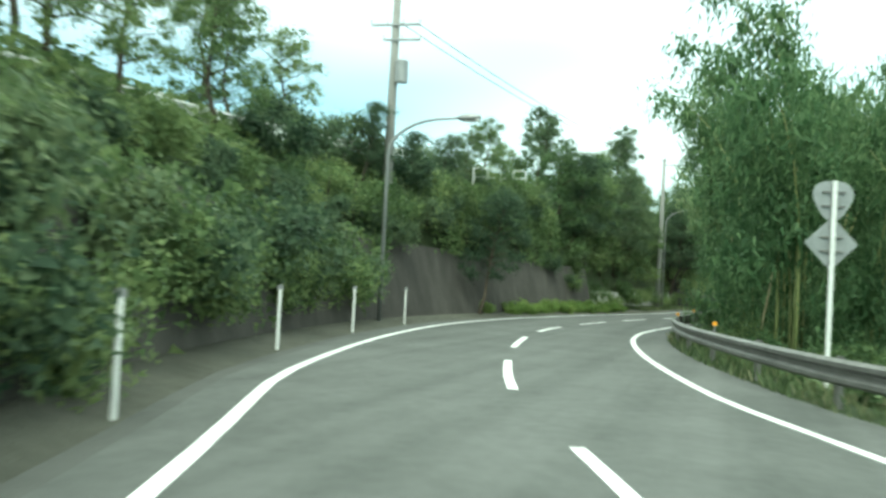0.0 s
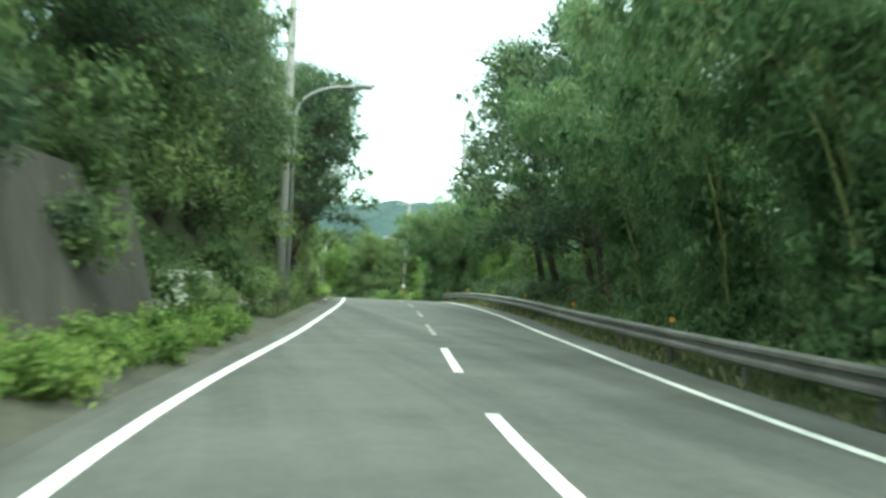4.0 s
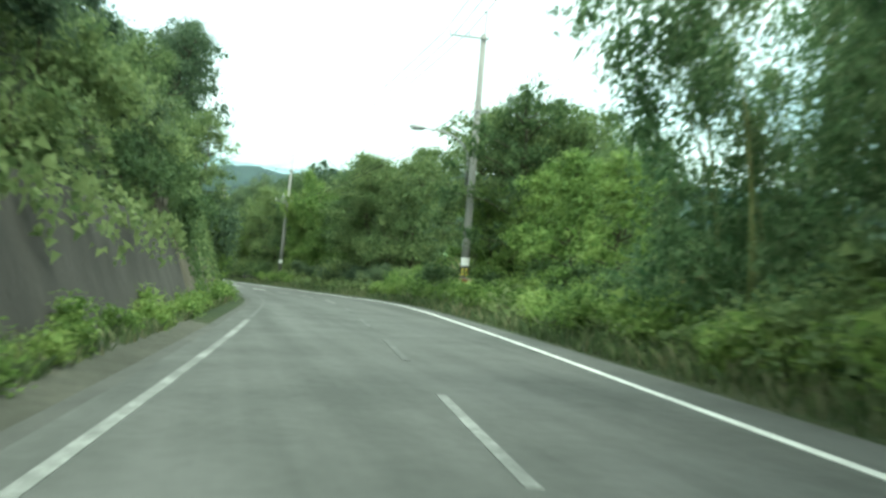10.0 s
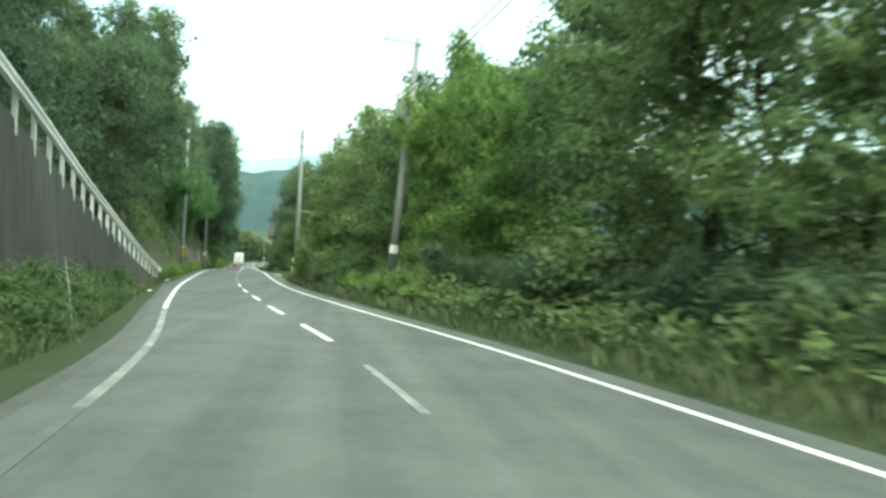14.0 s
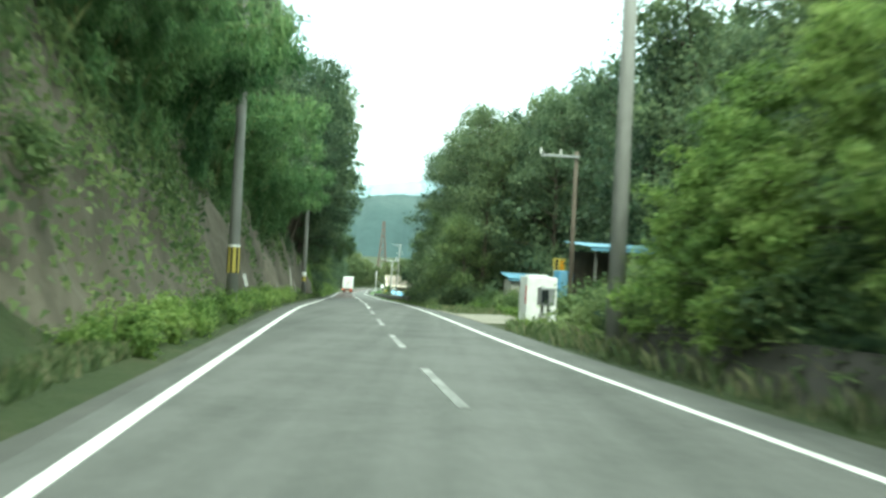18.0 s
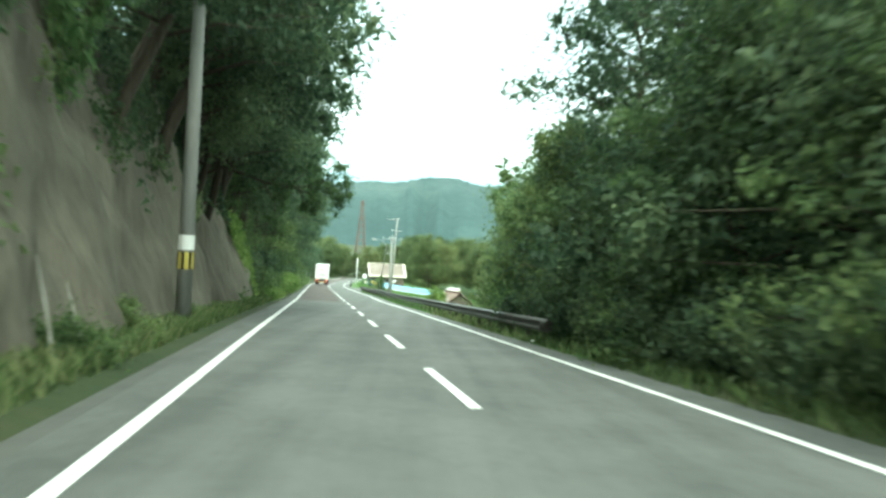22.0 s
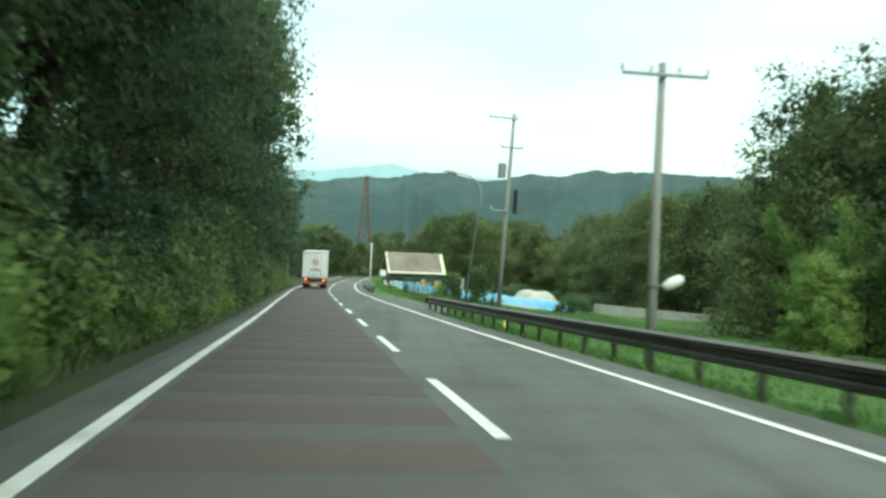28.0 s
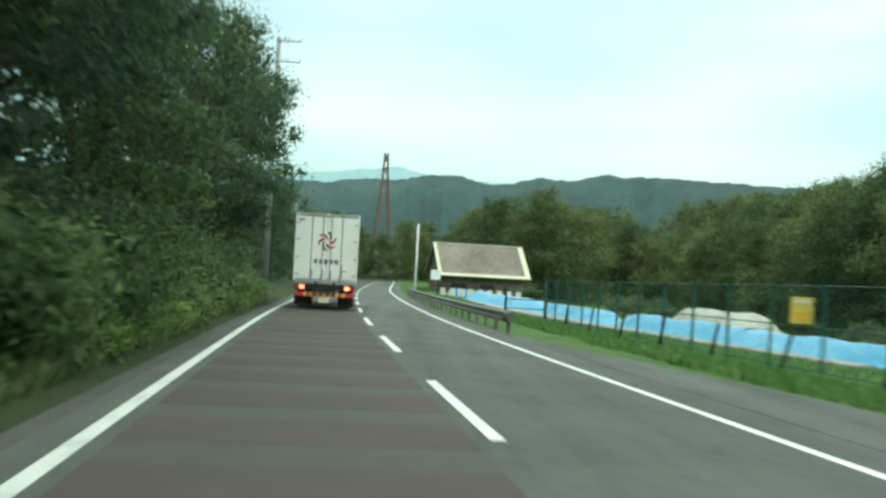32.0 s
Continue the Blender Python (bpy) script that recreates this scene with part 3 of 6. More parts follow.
# ---- retaining walls ----
def wall(name, label, s0, s1, foot, top, height, mat, lumpy=0.0, step=1.2, rows=10, edges=None):
    """A leaning wall: foot and top are u; height(s) its top; a real thickness behind it."""
    n = int((s1 - s0) / step) + 1
    verts, faces = [], []
    for i in range(n):
        s = s0 + (s1 - s0) * i / (n - 1)
        H = height(s)
        foot, top = edges(s) if edges else (foot, top)
        for j in range(rows + 1):
            w = j / rows
            u = foot + (top - foot) * w
            if lumpy:
                u += lumpy * (noise.noise(Vector((s * 0.28, w * H * 0.30, 7))) + 0.5 * noise.noise(Vector((s * 0.9, w * H * 0.8, 2))) + 0.28 * noise.noise(Vector((s * 2.3, w * H * 1.1, 5))))
            verts.append(at(s, u, -0.15 + w * (H + 0.15)))
        verts.append(at(s, top + 0.45, H))
        verts.append(at(s, foot + 0.6, -0.15))
    k = rows + 3
    for i in range(n - 1):
        for j in range(k):
            a, b = i * k + j, i * k + (j + 1) % k
            faces.append((b, a, a + k, b + k))
    faces.append(tuple(range(k)))
    faces.append(tuple((n - 1) * k + j for j in range(k))[::-1])
    return tagged(raw(name, verts, faces, mat, smooth=bool(lumpy)), label, "wall", kind="structure")


wall("wall_first_bend", "dark stained concrete retaining wall under shrubs", 40, 118, 4.75, 5.5, lambda s: 2.7, M_CONC_DARK)
wall("wall_low", "pale weathered concrete wall between tree trunks", 119, 143, 5.1, 5.5, lambda s: 1.3, M_CONC)
wall("wall_slope_foot", "dark concrete retaining wall below an overgrown slope", 143, 203, 4.75, 5.6, lambda s: 2.55, M_CONC_DARK)
def ramp_u(s):
    return 4.75 + (286 - s) * 0.035


def ramp_h(s):
    return 0.15 + (286 - s) * 0.102


wall("wall_ramp", "dark concrete wall carrying a descending side road", 224, 285.5, 5.0, 5.9, ramp_h, M_CONC_DARK, edges=lambda s: (ramp_u(s) - 0.35, ramp_u(s)))
v, f = [], []
for i in range(40):
    s = 222 + 64 * i / 39
    u, h = ramp_u(s) + 0.47, ramp_h(s) - 0.02
    v += [at(s, u, h - 0.3), at(s, u, h), at(s, u + 3.4, h + 0.02), at(s, u + 3.4, h - 0.3)]
for i in range(39):
    for j in range(4):
        f.append((i * 4 + j, i * 4 + (j + 1) % 4, i * 4 + 4 + (j + 1) % 4, i * 4 + 4 + j))
f += [(3, 2, 1, 0), (156, 157, 158, 159)]
tagged(raw("side_road", v, f, M_ASPHALT), "narrow asphalt side road descending to the main road", "road", kind="structure")
wall("rock_face", "steep brown rock face under ivy", 203, 224, 4.8, 6.3, lambda s: 4.3, M_ROCK, 0.35, 1.0, 12)


def cut_edges(s):
    back = max(0.0, min(1.0, (300 - s) / 11)) * 1.9
    return 4.75 + back, 7.2 + back * 0.4


wall("rock_cut", "steep brown sprayed-mortar rock cut", 287.5, 390, 4.75, 7.2, lambda s: 3.6 + 3.2 * min(1, max(0, (s - 292) / 9)) * min(1, (391 - s) / 7), M_ROCK, 0.6, 0.55, 26, edges=cut_edges)
wall("wall_right_bank", "low dark concrete wall under overhanging shrubs", 272, 302, -4.85, -5.2, lambda s: 0.8, M_CONC_DARK)


# ---- hills behind all ----
def range_of_hills(name, dist, base, heights, mat, label, seed, fine):
    verts, faces = [], []
    n = 760
    for i in range(n):
        az = radians(-75 + 150 * i / (n - 1))
        h = heights(az) + fine * (noise.noise(Vector((az * 26, seed, 0))) + 0.5 * noise.noise(Vector((az * 70, seed, 4))) + 0.4 * noise.noise(Vector((az * 190, seed, 9))) + 0.4 * noise.noise(Vector((az * 520, seed, 6))))
        for w, d in ((0, 0.72), (0.35, 0.80), (0.7, 0.90), (1.0, 1.0), (0.5, 1.15)):
            r = dist * d
            wob = noise.noise(Vector((az * 40, d * 9, seed))) * dist * 0.012
            verts.append((math.sin(az) * (r + wob), 150 + math.cos(az) * (r + wob), base + h * w + (noise.noise(Vector((az * 60, d * 14, seed + 2))) * h * 0.16 if 0 < w < 1 else 0)))
    for i in range(n - 1):
        for j in range(4):
            a = i * 5 + j
            faces.append((a, a + 5, a + 6, a + 1))
    return tagged(raw(name, verts, faces, mat, smooth=True), label, "hills", kind="structure")


NEAR_AZ = (-75, -40, -20, -8, -4.7, -3, -1.4, 0.6, 2.5, 4.5, 7, 8.8, 11, 15, 20, 40, 75)
NEAR_TOP = (150, 170, 140, 150, 160, 168, 172, 188, 192, 171, 197, 192, 214, 211, 200, 190, 170)
FAR_AZ = (-75, -30, -12, -5.2, -3.2, -1.2, 0.0, 2.2, 5, 12, 30, 75)
FAR_TOP = (300, 320, 290, 305, 330, 346, 330, 312, 300, 290, 320, 300)
range_of_hills("backdrop", 2600, -28, lambda a: 28 + float(np.interp(math.degrees(a), NEAR_AZ, NEAR_TOP)), M_HILL_HAZE, "long wooded hills on the horizon", 3, 7)
range_of_hills("backdrop", 4300, -40, lambda a: 40 + float(np.interp(math.degrees(a), FAR_AZ, FAR_TOP)), M_FARHILL_HAZE, "far mountain range with pale haze put into its colour", 8, 7)

# ---- plants ----
def leaf_cloud(pos, along, normal, length, width):
    """Folded leaves as quads: arrays of places, directions, normals and sizes."""
    along = along / (np.linalg.norm(along, axis=1)[:, None] + 1e-9)
    side = np.cross(along, normal)
    side /= np.linalg.norm(side, axis=1)[:, None] + 1e-9
    up = np.cross(side, along)
    L, W = length[:, None], width[:, None]
    v = np.stack([pos - along * L * 0.4 - side * W * 0.5, pos - along * L * 0.4 + side * W * 0.5 + up * W * 0.15, pos + along * L * 0.6 - up * L * 0.15], 1).reshape(-1, 3)
    f = np.arange(len(v)).reshape(-1, 3)
    return v, f


def clumps(rng, centres, radii, n, size, aspect=0.6, droop=0.3, flat=0.7, core=0.20, broad=1.9):
    """Leaves in uneven clumps: a few broad ones deep inside, many small ones on the outside."""
    k = rng.choice(len(centres), n, p=radii ** 2 / (radii ** 2).sum())
    d = rng.normal(size=(n, 3))
    d /= np.linalg.norm(d, axis=1)[:, None]
    inner = rng.random(n) < core
    r = np.where(inner, 0.55 * rng.random(n) ** 0.5, 0.42 + 0.80 * rng.beta(1.8, 2.0, n))
    pos = centres[k] + d * (r * radii[k])[:, None] * np.array([1, 1, flat])
    along = d * 0.4 + rng.normal(size=(n, 3)) * 0.75
    along[:, 2] -= droop
    nrm = rng.normal(size=(n, 3)) * 0.42 + d * 0.9 + np.array([0, 0, 0.55])
    L = size * (0.6 + 0.8 * rng.random(n)) * np.where(inner, broad, 1.0)
    return leaf_cloud(pos, along, nrm, L, L * np.where(inner, min(0.8, aspect * 1.5), aspect))


def to_mesh(name, v, f, mat, parent=None, label=""):
    me = bpy.data.meshes.new(name)
    me.vertices.add(len(v))
    me.vertices.foreach_set("co", v.astype(np.float32).ravel())
    k = f.shape[1]
    me.loops.add(f.size)
    me.loops.foreach_set("vertex_index", f.astype(np.int32).ravel())
    me.polygons.add(len(f))
    me.polygons.foreach_set("loop_start", np.arange(0, f.size, k, dtype=np.int32))
    me.update(calc_edges=True)
    me.validate()
    me.materials.append(mat)
    ob = new(name, me)
    if parent is not None:
        ob.parent = parent
    if label:
        ob["label"] = label
    return ob


def broadleaf(seed, height, spread, mat, label, bare=0.04, leaves=6000, size=0.22, airy=1.0, lean=0.0, group="", name="broadleaf_tree", lobes=20, taper=1.5):
    rng = np.random.default_rng(seed)
    root = thing(name, label, "tree", group)
    bm = bmesh.new()
    top = height * 0.82
    pts, x = [], np.zeros(2)
    for i in range(7):
        w = i / 6
        pts.append((x[0] + lean * w * height * 0.2, x[1], w * top - 0.5 * (i == 0)))
        x = x + rng.normal(size=2) * 0.025 * height
    r0 = 0.009 * height + 0.05
    tube(bm, pts, [r0 * (1.25 - 0.2 * i if i == 0 else 1.05 - 0.15 * i) for i in range(7)], 8)
    centres, radii = [], []
    for k in range(lobes):
        w = bare + (1 - bare) * (k + 0.5) / lobes
        i = min(int(w * 6), 5)
        base = np.array(pts[i]) + (np.array(pts[i + 1]) - np.array(pts[i])) * (w * 6 - i)
        ang = k * 2.4 + rng.normal() * 0.4
        reach = spread * (0.22 + 0.58 * min(1.0, (1 - w) * taper)) * (0.7 + 0.45 * rng.random())
        tip = base + np.array([math.cos(ang) * reach, math.sin(ang) * reach, reach * (0.45 * w - 0.05 + 0.25 * rng.random())])
        tip[2] = min(max(tip[2], 0.06 * height), height * 0.95)
        mid = base * 0.5 + tip * 0.5 + np.array([0, 0, 0.08 * reach])
        tube(bm, (base, mid, tip), (r0 * 0.34, r0 * 0.2, r0 * 0.05), 5)
        centres.append(tip)
        radii.append(spread * (0.22 + 0.17 * rng.random()) * (1.25 if name == "woodland_tree" else 1.0) * airy * (1.15 - 0.6 * w if name == "conifer_tree" else 1.0))
        for _ in range(2):
            centres.append(tip + np.clip(rng.normal(size=3), -1.1, 1.1) * spread * np.array([0.22, 0.22, 0.13]) * (0.5 if name == "conifer_tree" else 1.0))
            radii.append(spread * (0.12 + 0.14 * rng.random()) * airy)
        centres.append(mid + np.clip(rng.normal(size=3), -1.2, 1.2) * spread * 0.15)
        radii.append(spread * (0.22 + 0.16 * rng.random()) * airy)
    centres.append(np.array(pts[6]) + np.array([0, 0, height * 0.05]))
    radii.append(spread * 0.26 * airy)
    part("trunk", bm, M_BARK, root, smooth=True)
    v, f = clumps(rng, np.array(centres), np.array(radii), leaves, size)
    to_mesh("crown", v, f, mat, root)
    return root


def bamboo(seed, height, spread, mat, label, culms=6, leaves=6000, group="", size=0.30, arch=0.0):
    """arch: how far the canes bow over to one side."""
    rng = np.random.default_rng(seed)
    root = thing("arching_bamboo" if arch else "bamboo_clump", label, "bamboo", group)
    centres, radii = [], []
    for k in range(culms):
        a, r = rng.random() * 6.28, spread * 0.45 * math.sqrt(rng.random())
        x, y = math.cos(a) * r, math.sin(a) * r
        h = height * (0.66 + 0.34 * rng.random())
        out = np.array([math.cos(a), math.sin(a)]) * spread * (0.35 + 0.55 * rng.random())
        if arch:
            out = np.array([arch * (0.55 + 0.6 * rng.random()), out[1] * 0.7])
        drop = 0.30 if arch else 0.10
        pts = []
        for i in range(7):
            w = i / 6
            pts.append((x + out[0] * w ** 2.4, y + out[1] * w ** 3, h * (w - drop * w ** 4) - 0.3 * (i == 0)))
        part("cane", tube(bmesh.new(), pts, [0.045 - 0.006 * i for i in range(7)], 5), M_CULM, root, "straight green and straw-coloured cane", smooth=True)
        for w in np.linspace(0.10, 1.0, 12):
            i = min(int(w * 6), 5)
            p = np.array(pts[i]) + (np.array(pts[i + 1]) - np.array(pts[i])) * (w * 6 - i)
            b = rng.random() * 6.28
            q = spread * 0.34 * (1.3 - w)
            centres.append(p + np.array([math.cos(b) * q, math.sin(b) * q, -0.15]))
            radii.append(spread * (0.15 + 0.13 * rng.random()))
    v, f = clumps(rng, np.array(centres), np.array(radii), leaves, size, 0.27, 1.0, 1.15, 0.25, 1.25)
    to_mesh("foliage", v, f, mat, root)
    return root


def bush(seed, height, spread, mat, label, leaves=950, size=0.16, group="", name="bush", aspect=0.6):
    rng = np.random.default_rng(seed)
    root = thing(name, label, "shrub", group)
    bm = bmesh.new()
    c, r = [], []
    for k in range(11):
        a = rng.random() * 6.28
        q = spread * 0.75 * math.sqrt(rng.random())
        z = height * (0.2 + 0.58 * rng.random()) * (1 - 0.35 * (q / spread))
        tip = (math.cos(a) * q, math.sin(a) * q, z)
        c.append(tip)
        r.append(spread * (0.28 + 0.2 * rng.random()))
    part("stem", tube(bm, ((0, 0, -0.25), (0.05, 0.03, height * 0.3), (0.02, 0.08, height * 0.7)), (0.04, 0.03, 0.01), 5), M_BARK, root)
    v, f = clumps(rng, np.array(c), np.array(r), leaves, size, aspect, 0.2, 0.8 * min(1.2, height / spread), 0.18)
    v[:, 2] = np.maximum(v[:, 2], -0.2)
    to_mesh("foliage", v, f, mat, root)
    return root


USED = set()
REACH = {"broadleaf_tree": 3.0, "evergreen_tree": 3.2, "tall_evergreen_tree": 4.1, "conifer_tree": 1.6, "leaning_tree": 3.0, "young_tree": 2.0, "spreading_tree": 3.0, "rear_tree": 3.4, "slender_tree": 2.6,
         "woodland_tree": 4.5, "arching_bamboo": 1.0, "bamboo_clump": 2.9, "bush": 1.4, "weed_clump": 1.0, "shrub": 1.7}


def plant(proto, m):
    if proto.name not in USED:
        USED.add(proto.name)
        proto.matrix_basis = m
        return proto
    return copy_thing(proto, m @ Matrix.Diagonal((1 / proto.scale[0], 1 / proto.scale[1], 1 / proto.scale[2], 1)))


def grow(seed, protos, s0, s1, u0, u1, count, lo=0.85, hi=1.2, sink=0.1, jitter=0.9, swing=180, clear=4.3):
    """Plants spread along a stretch, between two distances from the road's middle."""
    rng = random.Random(seed)
    for k in range(count):
        s = s0 + (s1 - s0) * (k + 0.5 + jitter * (rng.random() - 0.5)) / count
        u = u0 + (u1 - u0) * rng.random()
        z = rng.uniform(lo, hi)
        proto = rng.choice(protos)
        u = math.copysign(max(abs(u), clear + REACH[proto.name.split(".")[0]] * z * 0.9), u)
        face = 180 if u < 0 and swing < 180 else 0
        plant(proto, stand(s, u, land(s, u) - sink, face + rng.uniform(-swing, swing), (z * rng.uniform(0.92, 1.08), z * rng.uniform(0.92, 1.08), z)))


OAK = [broadleaf(11 + i, 9.0, 3.3, M_LEAF, "broad green roadside tree with a leafy crown", leaves=12500, size=0.11, group="roadside trees") for i in range(3)]
DARK = [broadleaf(31 + i, 12.0, 3.6, M_LEAF_DARK, "tall dark evergreen tree on the bank", leaves=13500, size=0.118, group="dark trees", lobes=26, name="evergreen_tree") for i in range(3)]
TALL = [broadleaf(36 + i, 16.0, 4.6, M_LEAF_DARK, "massive dark evergreen tree overhanging the guard rail", leaves=26000, size=0.12, group="dark trees", lobes=36, name="tall_evergreen_tree") for i in range(2)]
CONE = [broadleaf(61 + i, 14.0, 2.5, M_LEAF, "tall pointed conifer above the bamboo", leaves=12000, size=0.115, airy=0.8, group="conifers", lobes=60, name="conifer_tree", taper=1.0) for i in range(2)]
LEAN = [broadleaf(41 + i, 12.0, 3.4, M_LEAF_DARK, "tall tree leaning out over the road", leaves=13500, size=0.112, lean=1.15, bare=0.28, group="leaning trees", lobes=26, name="leaning_tree", taper=2.5) for i in range(3)]
LIGHT = [broadleaf(51 + i, 6.5, 2.2, M_LEAF_LIGHT, "fresh light-green young tree", leaves=8200, size=0.112, group="light trees", name="young_tree", taper=1.2) for i in range(2)]
AIRY = [broadleaf(71 + i, 9.5, 3.3, M_LEAF, "open-crowned tree with sky showing between its leaves", bare=0.2, leaves=8500, size=0.112, airy=0.8, group="open trees", lobes=22, name="spreading_tree", taper=2.5) for i in range(2)]
THIN = [broadleaf(76 + i, 9.5, 3.0, M_LEAF, "slender tree with a sparse crown high on the bank", bare=0.5, leaves=5200, size=0.112, airy=0.7, group="open trees", lobes=14, name="slender_tree", taper=2.5) for i in range(2)]
BACK = [broadleaf(81 + i, 12.0, 3.8, M_LEAF_DARK, "dark tree standing behind the roadside trees", leaves=5000, size=0.21, group="rear trees", lobes=20, name="rear_tree") for i in range(2)]
FAR = [broadleaf(91 + i, 12.0, 5.0, M_LEAF_WOOD_SHADED, "round-crowned tree of the wood beyond the field", bare=0.03, leaves=7000, size=0.27, group="wood", lobes=22, name="woodland_tree", taper=2.2) for i in range(3)]
EDGE = [broadleaf(96 + i, 12.0, 4.6, M_LEAF_WOOD_SHADED, "round-crowned tree at the edge of the wood", bare=0.03, leaves=17000, size=0.15, group="wood", lobes=26, name="woodland_tree", taper=2.2) for i in range(3)]
BAMBOO = [bamboo(111 + i, 9.5, 3.2, M_LEAF_BAMBOO, "arching bamboo clump with drooping leaves", group="bamboo grove", leaves=13500, size=0.205) for i in range(3)]
BAMBOO_L = [bamboo(131 + i, 7.5, 2.2, M_LEAF_LIGHT, "fresh yellow-green bamboo clump", leaves=8800, group="bamboo grove", size=0.19) for i in range(2)]
ARCH = [bamboo(141 + i, 11.5, 2.6, M_LEAF_BAMBOO, "tall bamboo bowing out over the road", leaves=11000, group="bamboo grove", size=0.21, arch=4.6, culms=5) for i in range(2)]
FROND = [bamboo(146 + i, 6.0, 1.8, M_LEAF_FROND, "bright bamboo fronds drooping over the rock", leaves=7500, group="bamboo grove", size=0.2, arch=3.6, culms=5) for i in range(2)]
BUSH = [bush(151 + i, 1.7, 1.4, M_LEAF, "dense green roadside shrub", leaves=2400, size=0.098, group="shrubs") for i in range(3)]
BUSH_L = [bush(171 + i, 1.2, 1.1, M_LEAF_LIGHT, "low bright-green weed clump", leaves=2100, size=0.092, group="weed clumps", name="weed_clump") for i in range(2)]
BUSH_D = [bush(191 + i, 2.4, 1.7, M_LEAF_DARK, "large dark shrub on the bank", leaves=3200, size=0.112, group="dark shrubs", name="shrub") for i in range(2)]


def cover(name, label, seed, s0, s1, u0, u1, per_m2, mat, size=0.17, lift=0.25, surface=None):
    """Creeping leaves over a bank: what nobody could count."""
    rng = np.random.default_rng(seed)
    n = int((s1 - s0) * abs(u1 - u0) * per_m2)
    pos = np.empty((n, 3))
    S, U = s0 + (s1 - s0) * rng.random(n), u0 + (u1 - u0) * rng.random(n)
    for i in range(n):
        h = (surface or land)(S[i], U[i])
        pos[i] = at(S[i], U[i], h)
    patch = np.array([noise.noise(Vector((S[i] * 0.5, U[i] * 0.7, seed))) for i in range(n)])
    keep = patch > -0.28 - 0.2 * rng.random(n)
    pos = pos[keep]
    n = len(pos)
    pos[:, 2] += rng.random(n) * lift * (1 + 1.3 * np.maximum(0, patch[keep]))
    along = rng.normal(size=(n, 3))
    along[:, 2] = np.abs(along[:, 2]) * 0.5
    nrm = rng.normal(size=(n, 3)) * 0.6 + np.array([0, 0, 1.0])
    L = size * (0.6 + 0.8 * rng.random(n))
    v, f = leaf_cloud(pos, along, nrm, L, L * 0.9)
    return tagged(to_mesh(name, v, f, mat), label, "undergrowth", kind="stuff")


def grass(name, label, seed, s0, s1, u0, u1, per_m2, mat, tall=0.28):
    rng = np.random.default_rng(seed)
    n = int((s1 - s0) * abs(u1 - u0) * per_m2)
    base = np.empty((n, 3))
    S, U = s0 + (s1 - s0) * rng.random(n), u0 + (u1 - u0) * rng.random(n)
    keep = np.ones(n, bool)
    for i in range(n):
        base[i] = at(S[i], U[i], land(S[i], U[i]) - 0.02)
        keep[i] = noise.noise(Vector((S[i] * 0.6, U[i] * 1.2, seed))) > -0.3 - 0.3 * rng.random()
    base = base[keep]
    n = len(base)
    a = rng.random(n) * 6.28
    L = tall * (0.45 + 0.9 * rng.random(n) ** 1.5)
    w = 0.012 + 0.012 * rng.random(n)
    side = np.stack([np.cos(a), np.sin(a), 0 * a], 1) * w[:, None]
    bend = np.stack([-np.sin(a), np.cos(a), 0 * a], 1) * (L * (0.1 + 0.6 * rng.random(n)))[:, None]
    up = np.stack([0 * a, 0 * a, L], 1)
    v = np.stack([base - side, base + side, base + side * 0.6 + up * 0.6 + bend * 0.3, base - side * 0.6 + up * 0.6 + bend * 0.3, base + up * 0.95 + bend], 1).reshape(-1, 3)
    k = np.arange(n)[:, None] * 5
    f = np.concatenate([k + np.array([0, 1, 2]), k + np.array([0, 2, 4])], 0)
    return tagged(to_mesh(name, v, f, mat), label, "grass", kind="stuff")


def curtain(name, label, seed, s0, s1, strands, face, mat, size=0.16, reach=0.6, per=26):
    """Creepers hanging in strands down a face: face(s, w) gives u and h, w from the foot (0) to the crown (1)."""
    rng = np.random.default_rng(seed)
    pos = []
    for k in range(strands):
        s = s0 + (s1 - s0) * rng.random()
        lump = noise.noise(Vector((s * 0.25, seed, 0))) + 0.5
        end = 1.0 - min(1.0, max(0.12, reach * (0.5 + lump) * (0.4 + 0.9 * rng.random())))
        drift = rng.normal() * 0.4
        for w in np.linspace(1.03, end, per):
            u, h = face(s, w)
            out = math.copysign(0.12 + 0.35 * rng.random() * w, u)
            pos.append(at(s + drift * (1 - w) + rng.normal() * 0.16, u - out, h + rng.normal() * 0.1))
    pos = np.array(pos)
    n = len(pos)
    along = rng.normal(size=(n, 3)) * 0.6
    along[:, 2] -= 0.8
    nrm = rng.normal(size=(n, 3)) * 0.7 + np.array([0, -0.6, 0.6])
    L = size * (0.6 + 0.9 * rng.random(n))
    v, f = leaf_cloud(pos, along, nrm, L, L * 0.75)
    return tagged(to_mesh(name, v, f, mat), label, "creepers", kind="stuff")


# first bend: shrubs and trees over the dark wall; bamboo beyond the rail
grow(1, BUSH_D, 54, 86, 5.6, 6.4, 12, 0.42, 0.6, clear=4.2)
grow(201, BUSH_D, 86, 118, 5.6, 6.6, 14, 0.6, 0.85, clear=4.0)
grow(2, BUSH, 54, 86, 5.5, 6.6, 14, 0.5, 0.75, clear=4.4)
grow(202, BUSH, 86, 118, 5.5, 6.8, 14, 0.8, 1.2, clear=4.2)
grow(102, BUSH, 98, 112, 5.9, 6.6, 9, 0.8, 1.1)
grow(101, AIRY, 70, 90, 7.0, 8.4, 6, 0.42, 0.58, clear=4.6)
grow(301, THIN, 72, 86, 8.8, 10.0, 3, 0.6, 0.75)
